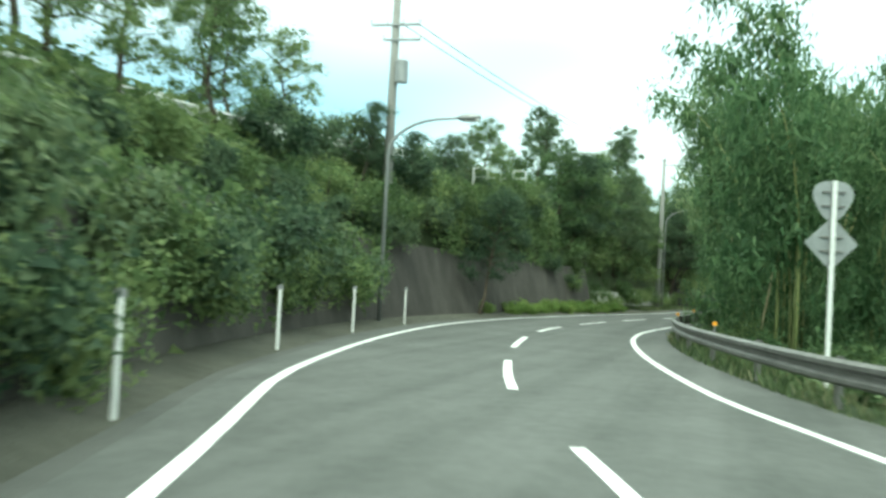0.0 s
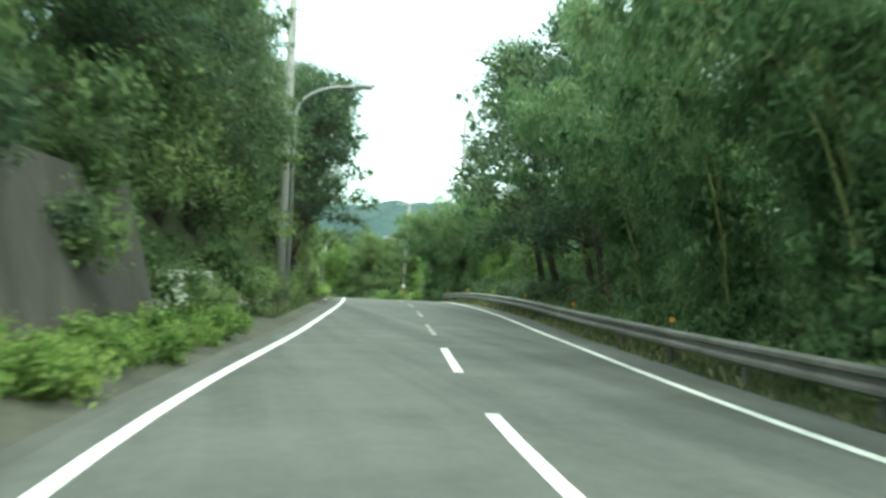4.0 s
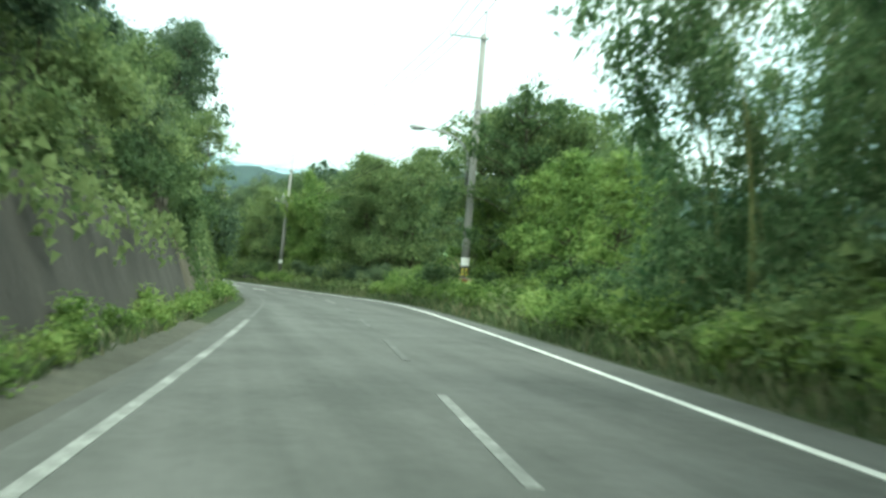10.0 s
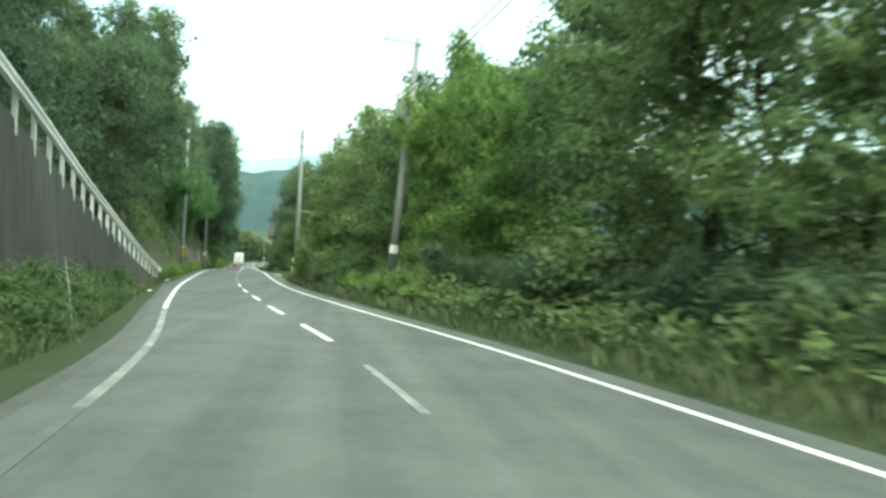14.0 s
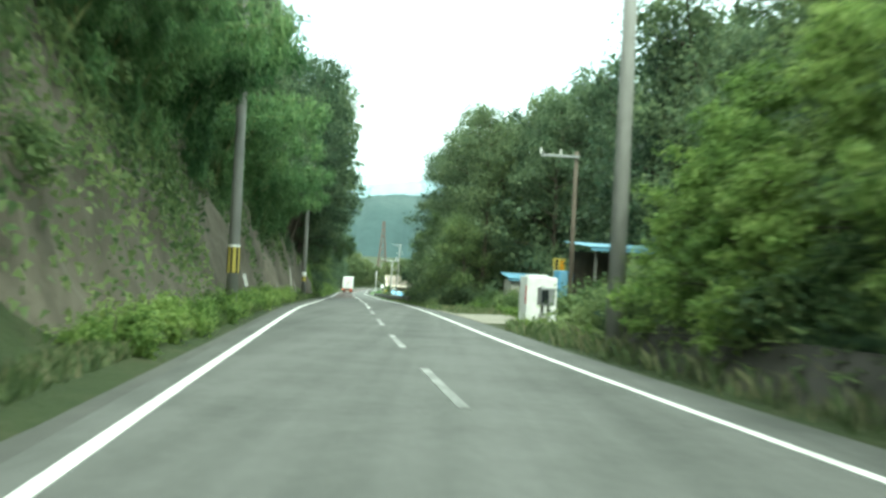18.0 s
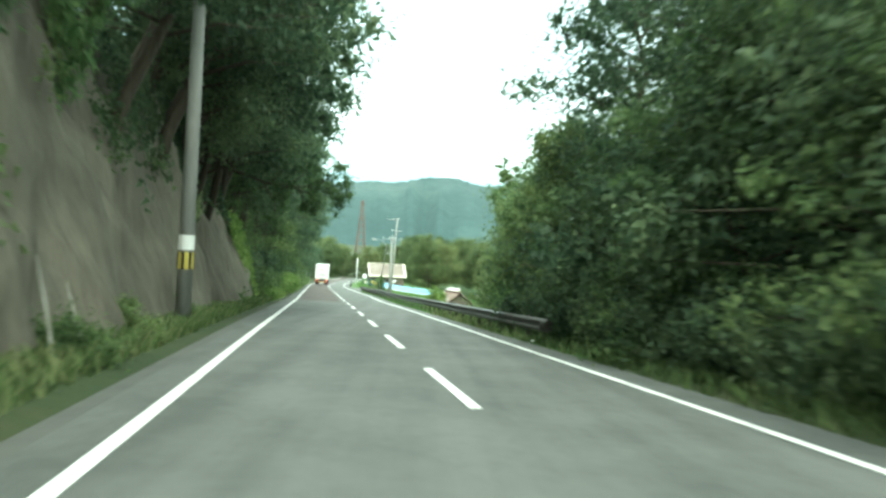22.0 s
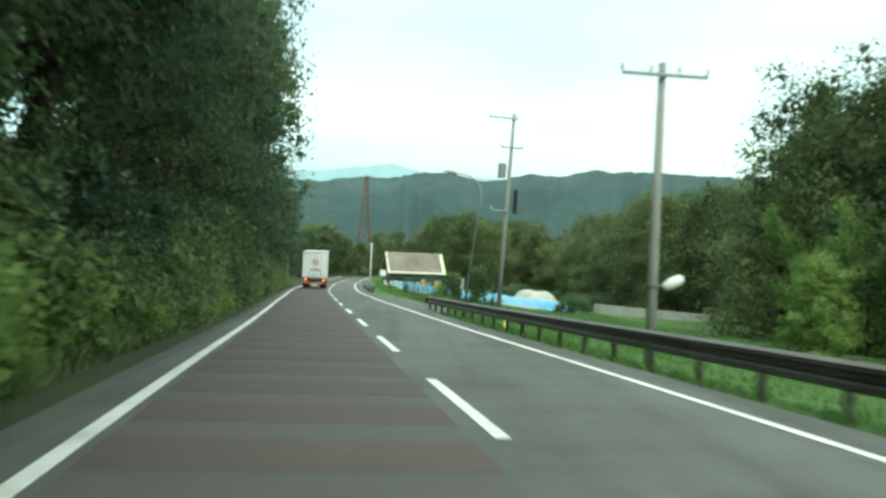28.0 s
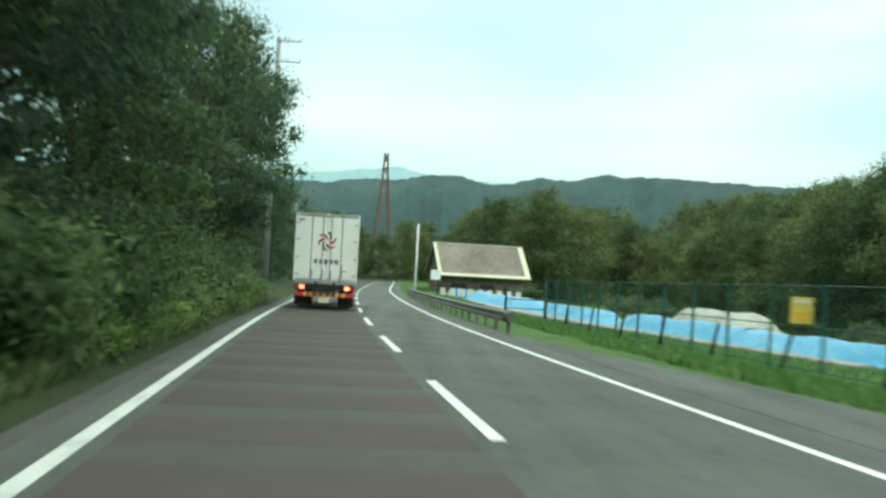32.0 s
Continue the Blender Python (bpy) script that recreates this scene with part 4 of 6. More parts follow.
grow(203, BUSH_D, 60, 87, 5.4, 5.8, 13, 0.85, 1.15, clear=2.6, sink=0.5)
grow(204, BUSH, 60, 88, 5.3, 5.7, 15, 0.85, 1.15, clear=2.9, sink=0.3)
grow(4, BUSH_D, 84, 104, 6.8, 8.5, 8, 0.8, 1.2)
grow(5, OAK, 103, 114, 6.4, 7.4, 4, 0.36, 0.48, clear=4.2)
grow(305, OAK, 115, 124, 6.4, 7.2, 3, 0.7, 0.85, clear=3.6)
grow(105, LEAN, 115, 133, 6.4, 7.2, 5, 0.55, 0.7, swing=30, clear=2.8)
plant(LEAN[1], stand(99.1, 4.55, 0.0, 75, (0.5, 0.5, 0.52)))
grow(205, BUSH_L, 103, 124, 4.45, 4.7, 16, 0.5, 0.8, clear=3.9)
grow(6, BUSH_L, 98, 120, 4.5, 4.7, 6, 0.5, 0.8)
grow(405, LEAN, 92, 104, 6.4, 7.0, 4, 0.25, 0.31, swing=25, clear=3.9)
grow(106, BUSH, 66, 84, 4.55, 4.7, 4, 0.6, 0.9)
grow(7, BAMBOO, 84, 128, -7.2, -9.0, 14, 1.0, 1.25)
grow(207, ARCH, 106, 131, -6.2, -7.4, 8, 0.82, 1.02, swing=25)
grow(107, BAMBOO, 72, 84, -9.5, -11.0, 4, 0.75, 0.9)
grow(8, BAMBOO, 84, 130, -10, -14, 8, 1.15, 1.35)
grow(9, BUSH, 72, 128, -5.4, -6.2, 14, 0.6, 0.9)
grow(10, BACK, 132, 166, 12, 22, 4, 0.6, 0.8)
# straight and crest: overhanging trees on both sides
grow(11, OAK, 121, 133, 6.8, 7.8, 5, 0.72, 0.9, clear=4.0)
grow(311, OAK, 134, 142, 6.8, 7.8, 4, 0.46, 0.56, clear=4.0)
grow(111, LEAN, 140, 147.5, 5.4, 6.4, 5, 0.68, 0.8, swing=30, clear=1.9)

grow(13, BUSH, 119, 150, 5.3, 5.8, 12, 0.7, 1.0)
grow(14, BAMBOO, 146, 158, -8.6, -10.0, 5, 0.6, 0.75)
grow(514, OAK, 142, 149, 6.0, 6.6, 3, 0.7, 0.85, clear=2.8)
grow(214, LEAN, 133, 143.5, -6.2, -7.2, 4, 0.98, 1.12, swing=25, clear=1.9)
grow(414, LEAN, 144, 145, -6.0, -6.4, 1, 1.05, 1.1, swing=12, clear=1.5)
grow(314, AIRY, 133, 144, -8.5, -10.0, 3, 1.0, 1.2)
grow(114, CONE, 186, 186.4, -8.5, -8.6, 1, 1.12, 1.14)
grow(118, CONE, 179.6, 180.2, -10.0, -10.2, 1, 0.88, 0.9)
grow(117, CONE, 164, 174, -9.5, -12.0, 4, 0.62, 0.8)
grow(15, BACK, 128, 164, -11, -15, 6, 0.55, 0.7)
grow(115, BUSH_D, 126, 164, -6.0, -7.0, 16, 0.7, 1.1)
grow(16, BAMBOO_L, 160, 184, -6.8, -10, 9, 0.95, 1.25)
grow(116, LIGHT, 152, 180, -6.4, -9.0, 10, 0.65, 0.95)
grow(17, OAK, 156, 162, -6.4, -7.6, 2, 0.5, 0.58)
grow(217, ARCH, 171, 181.5, -5.2, -6.2, 8, 0.7, 0.92, swing=30, clear=4.1)
grow(18, BUSH, 126, 186, -5.2, -6.0, 18, 0.7, 1.1)
grow(19, BAMBOO, 169, 181, -6.8, -8.2, 6, 0.98, 1.12)
grow(119, BAMBOO, 182, 194, -7.2, -8.6, 5, 0.8, 1.05)
grow(20, BACK, 174, 192, -10, -14, 5, 0.75, 0.95)
grow(120, AIRY, 213, 223, -7.5, -8.8, 4, 0.95, 1.1, clear=4.8)
grow(220, OAK, 212, 223, -9.5, -11.5, 5, 0.95, 1.1)
# overgrown slope
grow(21, BUSH, 146, 206, 5.9, 7.6, 30, 0.9, 1.4)
grow(22, BUSH_D, 150, 214, 6.8, 9, 22, 0.8, 1.2)
plant(THIN[0], stand(188.5, 6.8, land(188.5, 6.8) - 0.1, 40, 0.78))
grow(124, OAK, 145, 158, 6.8, 7.6, 4, 0.65, 0.8, clear=3.8)
grow(25, BUSH_L, 146, 214, 4.4, 4.7, 30, 0.5, 1.0)
grow(26, BUSH, 200, 228, 6.2, 7.2, 10, 0.9, 1.3)
grow(126, BUSH_D, 217, 227, 5.0, 5.8, 6, 1.0, 1.5)
grow(127, LIGHT, 218, 226, 5.2, 5.8, 3, 0.45, 0.6)
grow(27, OAK, 214, 232, 6.6, 8.5, 8, 0.45, 0.7)
grow(28, BUSH_L, 180, 232, -4.9, -6.2, 32, 0.8, 1.3)
grow(29, BUSH, 184, 232, -6.0, -8.0, 18, 0.9, 1.4)
grow(30, OAK, 204, 214, -10.0, -12.0, 3, 0.7, 0.85)
grow(31, LIGHT, 200, 218, -6.8, -8.0, 6, 0.7, 1.0)
grow(32, AIRY, 231, 233, -10.7, -11.0, 1, 1.05, 1.1)
grow(133, LIGHT, 238, 264, -19, -27, 12, 0.6, 0.9)
grow(233, OAK, 236, 262, -22, -30, 8, 0.45, 0.6)
# open field and bend before the ramp
grow(33, OAK, 237, 253, -7.8, -9.4, 8, 1.0, 1.12, clear=5.0)
grow(34, BUSH_D, 234, 258, -5.8, -6.6, 14, 0.6, 0.9, clear=4.7)
grow(134, BUSH_L, 257, 274, -4.9, -5.4, 12, 0.6, 0.9)
grow(35, BAMBOO_L, 258, 268, -7.8, -8.8, 6, 1.15, 1.35, clear=5.6)
grow(135, LIGHT, 254, 268, -7.4, -8.0, 5, 0.95, 1.25, clear=5.6)
grow(36, OAK, 270, 302, -6.8, -8.6, 10, 0.8, 1.1)
grow(437, LIGHT, 294.5, 299.5, -5.0, -5.4, 4, 0.55, 0.72, clear=3.7)
grow(137, LIGHT, 286, 300, -6.0, -6.6, 6, 0.75, 1.0, clear=4.2)
grow(37, BUSH, 270, 305, -5.3, -5.8, 22, 0.8, 1.15, clear=4.1)
grow(38, BACK, 262, 308, -10.0, -14, 9, 0.8, 1.05)
grow(39, FAR, 228, 262, -26, -48, 7, 0.45, 0.65)
grow(40, BUSH_L, 224, 240, -5.0, -12, 24, 0.8, 1.4)
grow(41, BACK, 236, 292, 12.0, 15.0, 14, 0.9, 1.15)
grow(42, DARK, 230, 292, 9.4, 11.0, 16, 0.8, 1.05, clear=5.2)
grow(342, LEAN, 229, 246, 8.6, 9.4, 5, 0.9, 1.1, swing=25, clear=4.4)
grow(142, LEAN, 278, 300, 8.4, 9.6, 6, 1.0, 1.2, swing=30, clear=4.0)
grow(43, BUSH, 228, 264, 4.5, 5.0, 18, 0.5, 0.8)
# rock cut: foliage hanging over its crown; weeds at its foot
grow(44, BAMBOO, 292, 362, 8.0, 9.0, 10, 0.7, 0.95, clear=5.0)
grow(144, FROND, 299, 358, 6.9, 7.5, 20, 0.8, 1.15, clear=5.4, swing=28)
grow(244, ARCH, 296, 356, 7.6, 8.6, 9, 0.6, 0.8, clear=6.0, swing=28)
grow(45, BACK, 288, 340, 10.0, 13.0, 4, 0.85, 1.1)
grow(145, LEAN, 292, 364, 7.2, 8.2, 16, 0.8, 1.05, swing=25, clear=2.8)
grow(146, LEAN, 352, 400, 7.0, 7.6, 8, 1.15, 1.35, swing=15, clear=2.4)
grow(147, LEAN, 366, 394, 7.0, 7.4, 6, 1.35, 1.5, swing=10, clear=1.9)
plant(THIN[1], stand(379.0, 7.3, 6.7, 6, (0.74, 0.8, 0.86), lean=102))
grow(347, LEAN, 364, 386, 7.4, 7.8, 4, 1.45, 1.6, swing=8, clear=1.0)
grow(247, LEAN, 372, 383, 6.4, 6.8, 2, 1.1, 1.2, swing=8, clear=1.0)
grow(46, BUSH, 288, 388, 7.0, 7.6, 20, 0.9, 1.3)
grow(47, BUSH_L, 296, 340, 4.6, 4.9, 30, 0.6, 1.0, clear=4.0)
grow(48, BUSH, 300, 366, 4.7, 4.9, 12, 0.4, 0.6, clear=4.1)
# yard, then the big dark trees beside the road
grow(49, TALL, 343, 368, -7.0, -8.6, 6, 0.92, 1.08)
grow(149, OAK, 340, 372, -5.8, -6.8, 9, 0.7, 0.95)
grow(50, DARK, 336, 376, -10, -14, 8, 1.1, 1.35)
grow(351, CONE, 341, 346, -9.5, -11.5, 2, 0.95, 1.1)
grow(350, DARK, 341, 353, -11, -16, 6, 1.35, 1.6)
grow(51, DARK, 308, 340, -12, -17, 8, 1.1, 1.4)
grow(151, BACK, 304, 342, -16, -22, 16, 1.2, 1.5)
grow(52, BUSH, 326, 342, -7.0, -8.4, 14, 0.6, 0.9)
grow(156, BUSH_D, 308, 346, -11, -14, 12, 1.3, 1.8)
grow(252, BUSH_L, 322, 342, -6.6, -7.6, 12, 0.5, 0.8)
grow(53, BUSH_D, 339, 370, -5.0, -6.2, 22, 0.8, 1.2)
grow(152, BUSH, 303, 309.5, -6.0, -9.0, 10, 0.7, 1.15)
grow(153, BUSH_L, 303, 314, -4.9, -5.3, 8, 0.35, 0.6)
grow(154, BUSH, 314.5, 317, -6.8, -9.5, 5, 0.9, 1.3)
# downhill run: dark trees close on one side, rail and falling ground on the other
grow(54, BUSH, 392, 520, 5.3, 6.0, 40, 0.8, 1.2)
grow(55, LEAN, 392, 478, 6.2, 7.2, 19, 0.95, 1.15, swing=25, clear=2.6)
grow(155, LEAN, 480, 532, 6.4, 7.2, 11, 0.75, 0.9, swing=25, clear=3.5)
grow(158, LEAN, 400, 462, 6.8, 7.2, 9, 1.2, 1.35, swing=12, clear=1.4)
grow(56, BACK, 368, 520, 8, 12, 9, 1.0, 1.25)
grow(57, OAK, 390, 530, 6.8, 7.4, 25, 0.75, 1.0, clear=4.1)
grow(257, BUSH, 436, 520, 5.0, 5.5, 34, 1.1, 1.6, clear=3.7)
grow(157, BUSH_D, 388, 525, 5.6, 6.4, 24, 1.0, 1.4, clear=4.2)
grow(357, BUSH_L, 414, 438, 5.0, 5.5, 16, 1.3, 1.8, clear=3.7)
grow(58, BUSH_L, 392, 530, 4.5, 4.7, 36, 0.5, 0.9, clear=4.0)
grow(59, OAK, 372, 398, -9.0, -12, 7, 1.0, 1.3)
grow(60, BACK, 366, 402, -13, -17, 6, 1.0, 1.25)
grow(360, CONE, 394, 404, -12, -14, 5, 1.02, 1.18)
grow(461, LIGHT, 408, 412, -12, -14, 3, 0.45, 0.55)
grow(361, LIGHT, 405, 413, -6.4, -7.8, 5, 0.34, 0.44)
grow(61, BUSH, 366, 408, -6.4, -9.0, 10, 0.7, 1.0)
grow(62, EDGE, 468, 499, -35, -40, 8, 1.5, 1.85)
grow(162, FAR, 424, 458, -28, -34, 7, 0.9, 1.15)
grow(262, EDGE, 509, 556, -41, -45, 9, 1.25, 1.42)
grow(462, EDGE, 558, 650, -41, -45, 16, 0.95, 1.15)
grow(362, EDGE, 508, 650, -49, -55, 20, 1.3, 1.55)
grow(63, LIGHT, 468.5, 473, -23, -25, 3, 0.75, 0.95)
grow(263, BAMBOO_L, 475, 481, -28.5, -31, 4, 1.1, 1.4)
grow(163, EDGE, 450, 466, -27, -33, 5, 0.75, 1.0)
grow(64, FAR, 500, 670, -56, -66, 28, 1.15, 1.4)
grow(164, FAR, 470, 690, -68, -84, 24, 1.3, 1.6)
grow(65, EDGE, 612, 690, -14, -48, 22, 1.1, 1.45)
grow(66, FAR, 625, 720, -6, 30, 20, 0.8, 1.1)
end_c, end_d = road_frame(640)
for k in range(9):
    off, side = 10 + 4.5 * (k % 3), -16 + 4.0 * k
    spot = Vector(at(640, side, -1.0)) + Vector((end_d[0], end_d[1], 0)) * off
    plant(EDGE[k % 3], pose(spot.x, spot.y, spot.z, 0, 0, 47 * k) @ Matrix.Diagonal((0.8, 0.8, 0.82 + 0.07 * (k % 4), 1)))
grow(67, DARK, 548, 612, 6.0, 11, 14, 0.6, 0.85)
grow(68, BUSH, 474, 487, -7.3, -8.2, 6, 0.5, 0.8)
grow(168, BUSH, 488.6, 491, -7.4, -7.9, 2, 0.9, 1.05)
grow(268, BUSH_L, 476, 492, -6.2, -6.9, 9, 0.5, 0.8)
grow(69, BUSH_D, 520, 600, -24, -32, 16, 0.8, 1.3)

cover("undergrowth", "creepers and leaves over the first bank", 201, 45, 120, 5.9, 9.0, 80, M_LEAF, 0.2, 0.5)
cover("undergrowth", "ivy and brambles over the steep slope", 202, 140, 232, 5.8, 10.0, 90, M_LEAF, 0.2, 0.5)
cover("undergrowth", "weeds under the bamboo grove", 203, 45, 186, -5.0, -9.0, 50, M_LEAF_BAMBOO, 0.18, 0.4)
cover("undergrowth", "rank weeds beside the bend", 204, 180, 310, -4.5, -9.0, 60, M_LEAF, 0.18, 0.6)
cover("undergrowth", "leaves over the bank behind the side road", 205, 226, 292, 10.4, 14.0, 40, M_LEAF_DARK, 0.25, 0.6)
cover("undergrowth", "leaves on the shoulder of the rock cut", 206, 288, 384, 7.2, 10.0, 50, M_LEAF, 0.22, 0.5)
cover("undergrowth", "leafy undergrowth below dark trees", 207, 380, 540, 4.9, 9.0, 55, M_LEAF, 0.2, 0.5)
cover("undergrowth", "weeds on the falling ground beyond the rail", 208, 335, 412, -5.5, -14.0, 22, M_LEAF, 0.2, 0.4)
curtain("hanging_creepers", "creepers hanging over the dark wall", 231, 45, 90, 220, lambda s, w: (4.75 + 0.75 * w, 2.7 * w), M_LEAF, 0.17, 0.6, 16)
curtain("hanging_creepers", "creepers over the steep earth above the wall", 236, 96, 113, 200, lambda s, w: (5.45 + 0.5 * w, 2.6 + 3.0 * w), M_LEAF, 0.18, 0.9, 18)
curtain("hanging_creepers", "ivy hanging over the wall below the slope", 232, 143, 203, 220, lambda s, w: (4.75 + 0.85 * w, 2.55 * w), M_LEAF, 0.16, 0.34, 12)
curtain("hanging_creepers", "ivy climbing the brown rock face", 233, 203, 226, 240, lambda s, w: (4.8 + 1.5 * w, 4.4 * w), M_LEAF, 0.15, 0.75, 26)
curtain("hanging_creepers", "long creepers hanging down the rock cut", 234, 290, 352, 420, lambda s, w: (cut_edges(s)[0] + (cut_edges(s)[1] - cut_edges(s)[0]) * w, 6.8 * w), M_LEAF, 0.17, 0.48, 24)
curtain("hanging_creepers", "leafy creepers over the near end of the rock cut", 239, 292, 311, 150, lambda s, w: (cut_edges(s)[0] + (cut_edges(s)[1] - cut_edges(s)[0]) * w, 6.6 * w), M_LEAF, 0.15, 0.8, 30)
curtain("hanging_creepers", "dark creepers over the crown of the rock cut", 238, 362, 385, 260, lambda s, w: (4.75 + 2.45 * w, 6.8 * w), M_LEAF_DARK, 0.17, 0.34, 16)
curtain("hanging_creepers", "shrub shoots hanging over the low bank wall", 235, 270, 303, 500, lambda s, w: (-4.85 - 0.4 * w, 0.95 * w), M_LEAF_DARK, 0.17, 0.9, 16)
curtain("climbing_vines", "leafy vines smothering the near end of the green fence", 240, 473.4, 477.6, 70, lambda s, w: (-7.55, 2.0 * w), M_LEAF, 0.13, 0.95, 22)
curtain("climbing_vines", "leafy vines over the green fence", 241, 481.5, 486.5, 70, lambda s, w: (-7.55, 1.75 * w), M_LEAF, 0.13, 0.95, 22)
curtain("hanging_creepers", "bright ivy patch at the end of the rock cut", 237, 385, 391, 85, lambda s, w: (4.75 + 1.5 * w, 0.5 + 3.7 * w), M_LEAF_LIGHT, 0.16, 0.9, 24)
grass("grass_verge", "green verge grass", 211, 128, 300, 4.3, 5.1, 170, M_GRASS, 0.25)
grass("grass_verge", "green verge grass", 212, 300, 530, 4.15, 5.2, 190, M_GRASS_FRESH, 0.32)
grass("grass_verge", "green grass beneath the crash barrier", 213, 40, 180, -3.95, -5.4, 70, M_GRASS, 0.22)
grass("grass_verge", "dry straw-coloured verge grass", 214, 120, 180, -3.9, -5.4, 50, M_STRAW, 0.2)
grass("grass_verge", "tall verge grass beside the bend", 215, 180, 312, -3.95, -6.0, 60, M_GRASS, 0.4)
grass("grass_verge", "green grass beneath the crash barrier", 216, 335, 385, -3.95, -8.5, 70, M_GRASS_FRESH, 0.28)
grass("grass_verge", "short bright grass falling away below the crash barrier", 221, 385, 467, -3.95, -9.0, 75, M_GRASS_LUSH, 0.17)
grass("grass_verge", "green grass below the fence", 220, 467, 600, -5.75, -8.6, 130, M_GRASS_LUSH, 0.24)
grass("grass_verge", "green grass at the edge of the yard", 219, 326, 342, -4.1, -7.4, 110, M_GRASS, 0.28)
grass("grass_meadow", "tall pale meadow grass", 217, 222, 246, -9, -24, 14, M_STRAW, 0.9)
grass("grass_meadow", "bright green grass of the field below the rail", 218, 400, 540, -8.0, -28, 24, M_GRASS_LUSH, 0.22)

# ---- crash barriers ----
W_FRONT = [(0.0, 0.30), (0.075, 0.345), (0.075, 0.40), (0.01, 0.44), (0.01, 0.50), (0.075, 0.54), (0.075, 0.595), (0.0, 0.64)]


def crash_barrier(label, s0, s1, u, mat, side, post_every=4.0, rise=None, post_h=0.66, post_mat=None, square=False, bend=None, group=""):
    """A corrugated beam on posts; side is +1 where the beam faces greater u."""
    rail = thing("crash_barrier", label, "crash barrier", group)
    off = bend or (lambda s: 0.0)
    front = [(side * (d + 0.06), h) for d, h in W_FRONT]
    back = [(side * (d + 0.052), h) for d, h in W_FRONT[::-1]]
    k = max(1, round((s1 - s0) / 4.0))
    for i in range(k):
        a, b = s0 + (s1 - s0) * i / k, s0 + (s1 - s0) * (i + 1) / k
        verts, faces = [], []
        prof = front + back
        for j in range(3):
            s = a + (b - a) * j / 2
            lift = rise(s) if rise else 0.0
            verts += [at(s, u + off(s) + p, h + lift) for p, h in prof]
        n = len(prof)
        for j in range(2):
            for q in range(n):
                faces.append((j * n + q, j * n + (q + 1) % n, (j + 1) * n + (q + 1) % n, (j + 1) * n + q))
        raw("beam", verts, faces, mat, rail)
    n = max(2, int((s1 - s0) / post_every) + 1)
    for i in range(n):
        s = s0 + 0.15 + (s1 - s0 - 0.3) * i / (n - 1)
        lift = rise(s) if rise else 0.0
        base = at(s, u + off(s) - side * 0.02, lift)
        if square:
            bm = one_box((0.11, 0.11, post_h + 0.45), (0, 0, (post_h - 0.45) / 2), 0.012, stand(s, u + off(s) - side * 0.02, lift))
        else:
            bm = rod(base - Vector((0, 0, 0.45)), base + Vector((0, 0, post_h)), 0.057, sides=10)
        part("post", bm, post_mat or mat, rail)
    for s in (s0, s1):
        lift = rise(s) if rise else 0.0
        d = -0.18 if s == s0 else 0.18
        bm = bmesh.new()
        tube(bm, (at(s, u + off(s) + side * 0.06, 0.47 + lift), at(s + d, u + off(s) - side * 0.02, 0.47 + lift)), (0.17, 0.15), 12)
        part("end_cap", bm, mat, rail)
    return rail


first_rail = crash_barrier("grey-brown corrugated steel crash barrier beside bamboo", 52, 172, -4.2, M_STEEL, 1)
for i in range(12):
    s = 60 + i * 10.0
    post = bmesh.new()
    tube(post, (at(s, -4.22, 0.62), at(s, -4.22, 0.78)), 0.015, 6)
    d = part("reflector_stem", post, M_GREYMETAL, first_rail)
    lens = bmesh.new()
    tube(lens, (at(s - 0.012, -4.22, 0.80), at(s + 0.012, -4.22, 0.80)), 0.05, 12)
    part("reflector", lens, M_ORANGE, first_rail, "round orange reflector")
crash_barrier("short grey crash barrier half hidden in weeds", 173.5, 178, -4.4, M_STEEL, 1)
crash_barrier("dark brown corrugated steel crash barrier above the field", 362.5, 472, -4.35, M_DARKSTEEL, 1, 2.0)
crash_barrier("low dark crash barrier before the barn", 513, 560, -4.1, M_STEEL, 1, 2.0)
crash_barrier("white crash barrier on the descending side road", 229, 286.2, 4.75, M_WHITE, -1, 2.0,
              rise=lambda s: 0.28 + (286 - s) * 0.102, square=True, post_h=0.72, bend=lambda s: (286 - s) * 0.035)
crash_barrier("white crash barrier of the road above the bank", 62, 98, 7.9, M_WHITE, -1, 2.5,
              rise=lambda s: 3.85 + (s - 74) * 0.10, square=True, post_h=0.72)


def pipe_railing(s0, s1, u, h, label):
    root = thing("pipe_railing", label, "railing")
    n = int((s1 - s0) / 1.6) + 1
    up = lambda s: h - (s1 - s) * 0.11
    for i in range(n):
        s = s0 + (s1 - s0) * i / (n - 1)
        part("post", rod(at(s, u, up(s) - 0.7), at(s, u, up(s) + 1.25), 0.03), M_WHITE, root)
    for z in (0.45, 0.85, 1.25):
        bm = bmesh.new()
        tube(bm, [at(s0 + (s1 - s0) * k / 4, u, up(s0 + (s1 - s0) * k / 4) + z) for k in range(5)], 0.02, 6)
        part("rail", bm, M_WHITE, root)


pipe_railing(101.5, 108.8, 5.95, 6.15, "white pipe railing along the top of the bank")


# ---- posts and signs ----
def delineator(s, u, h=1.05, disc=True):
    root = thing("delineator_post", "slim white delineator post with a round reflector", "delineator", "delineators", m=stand(s, u, land(s, u)))
    part("post", rod((0, 0, -0.3), (0, 0, h), 0.032), M_WHITE, root)
    if disc:
        part("reflector", rod((0, -0.015, h + 0.03), (0, 0.015, h + 0.03), 0.055, sides=16), M_GREYMETAL, root, "round grey reflector")


for s in (60.4, 68.3, 76.1, 82.6, 88.4):
    delineator(s, 3.92)


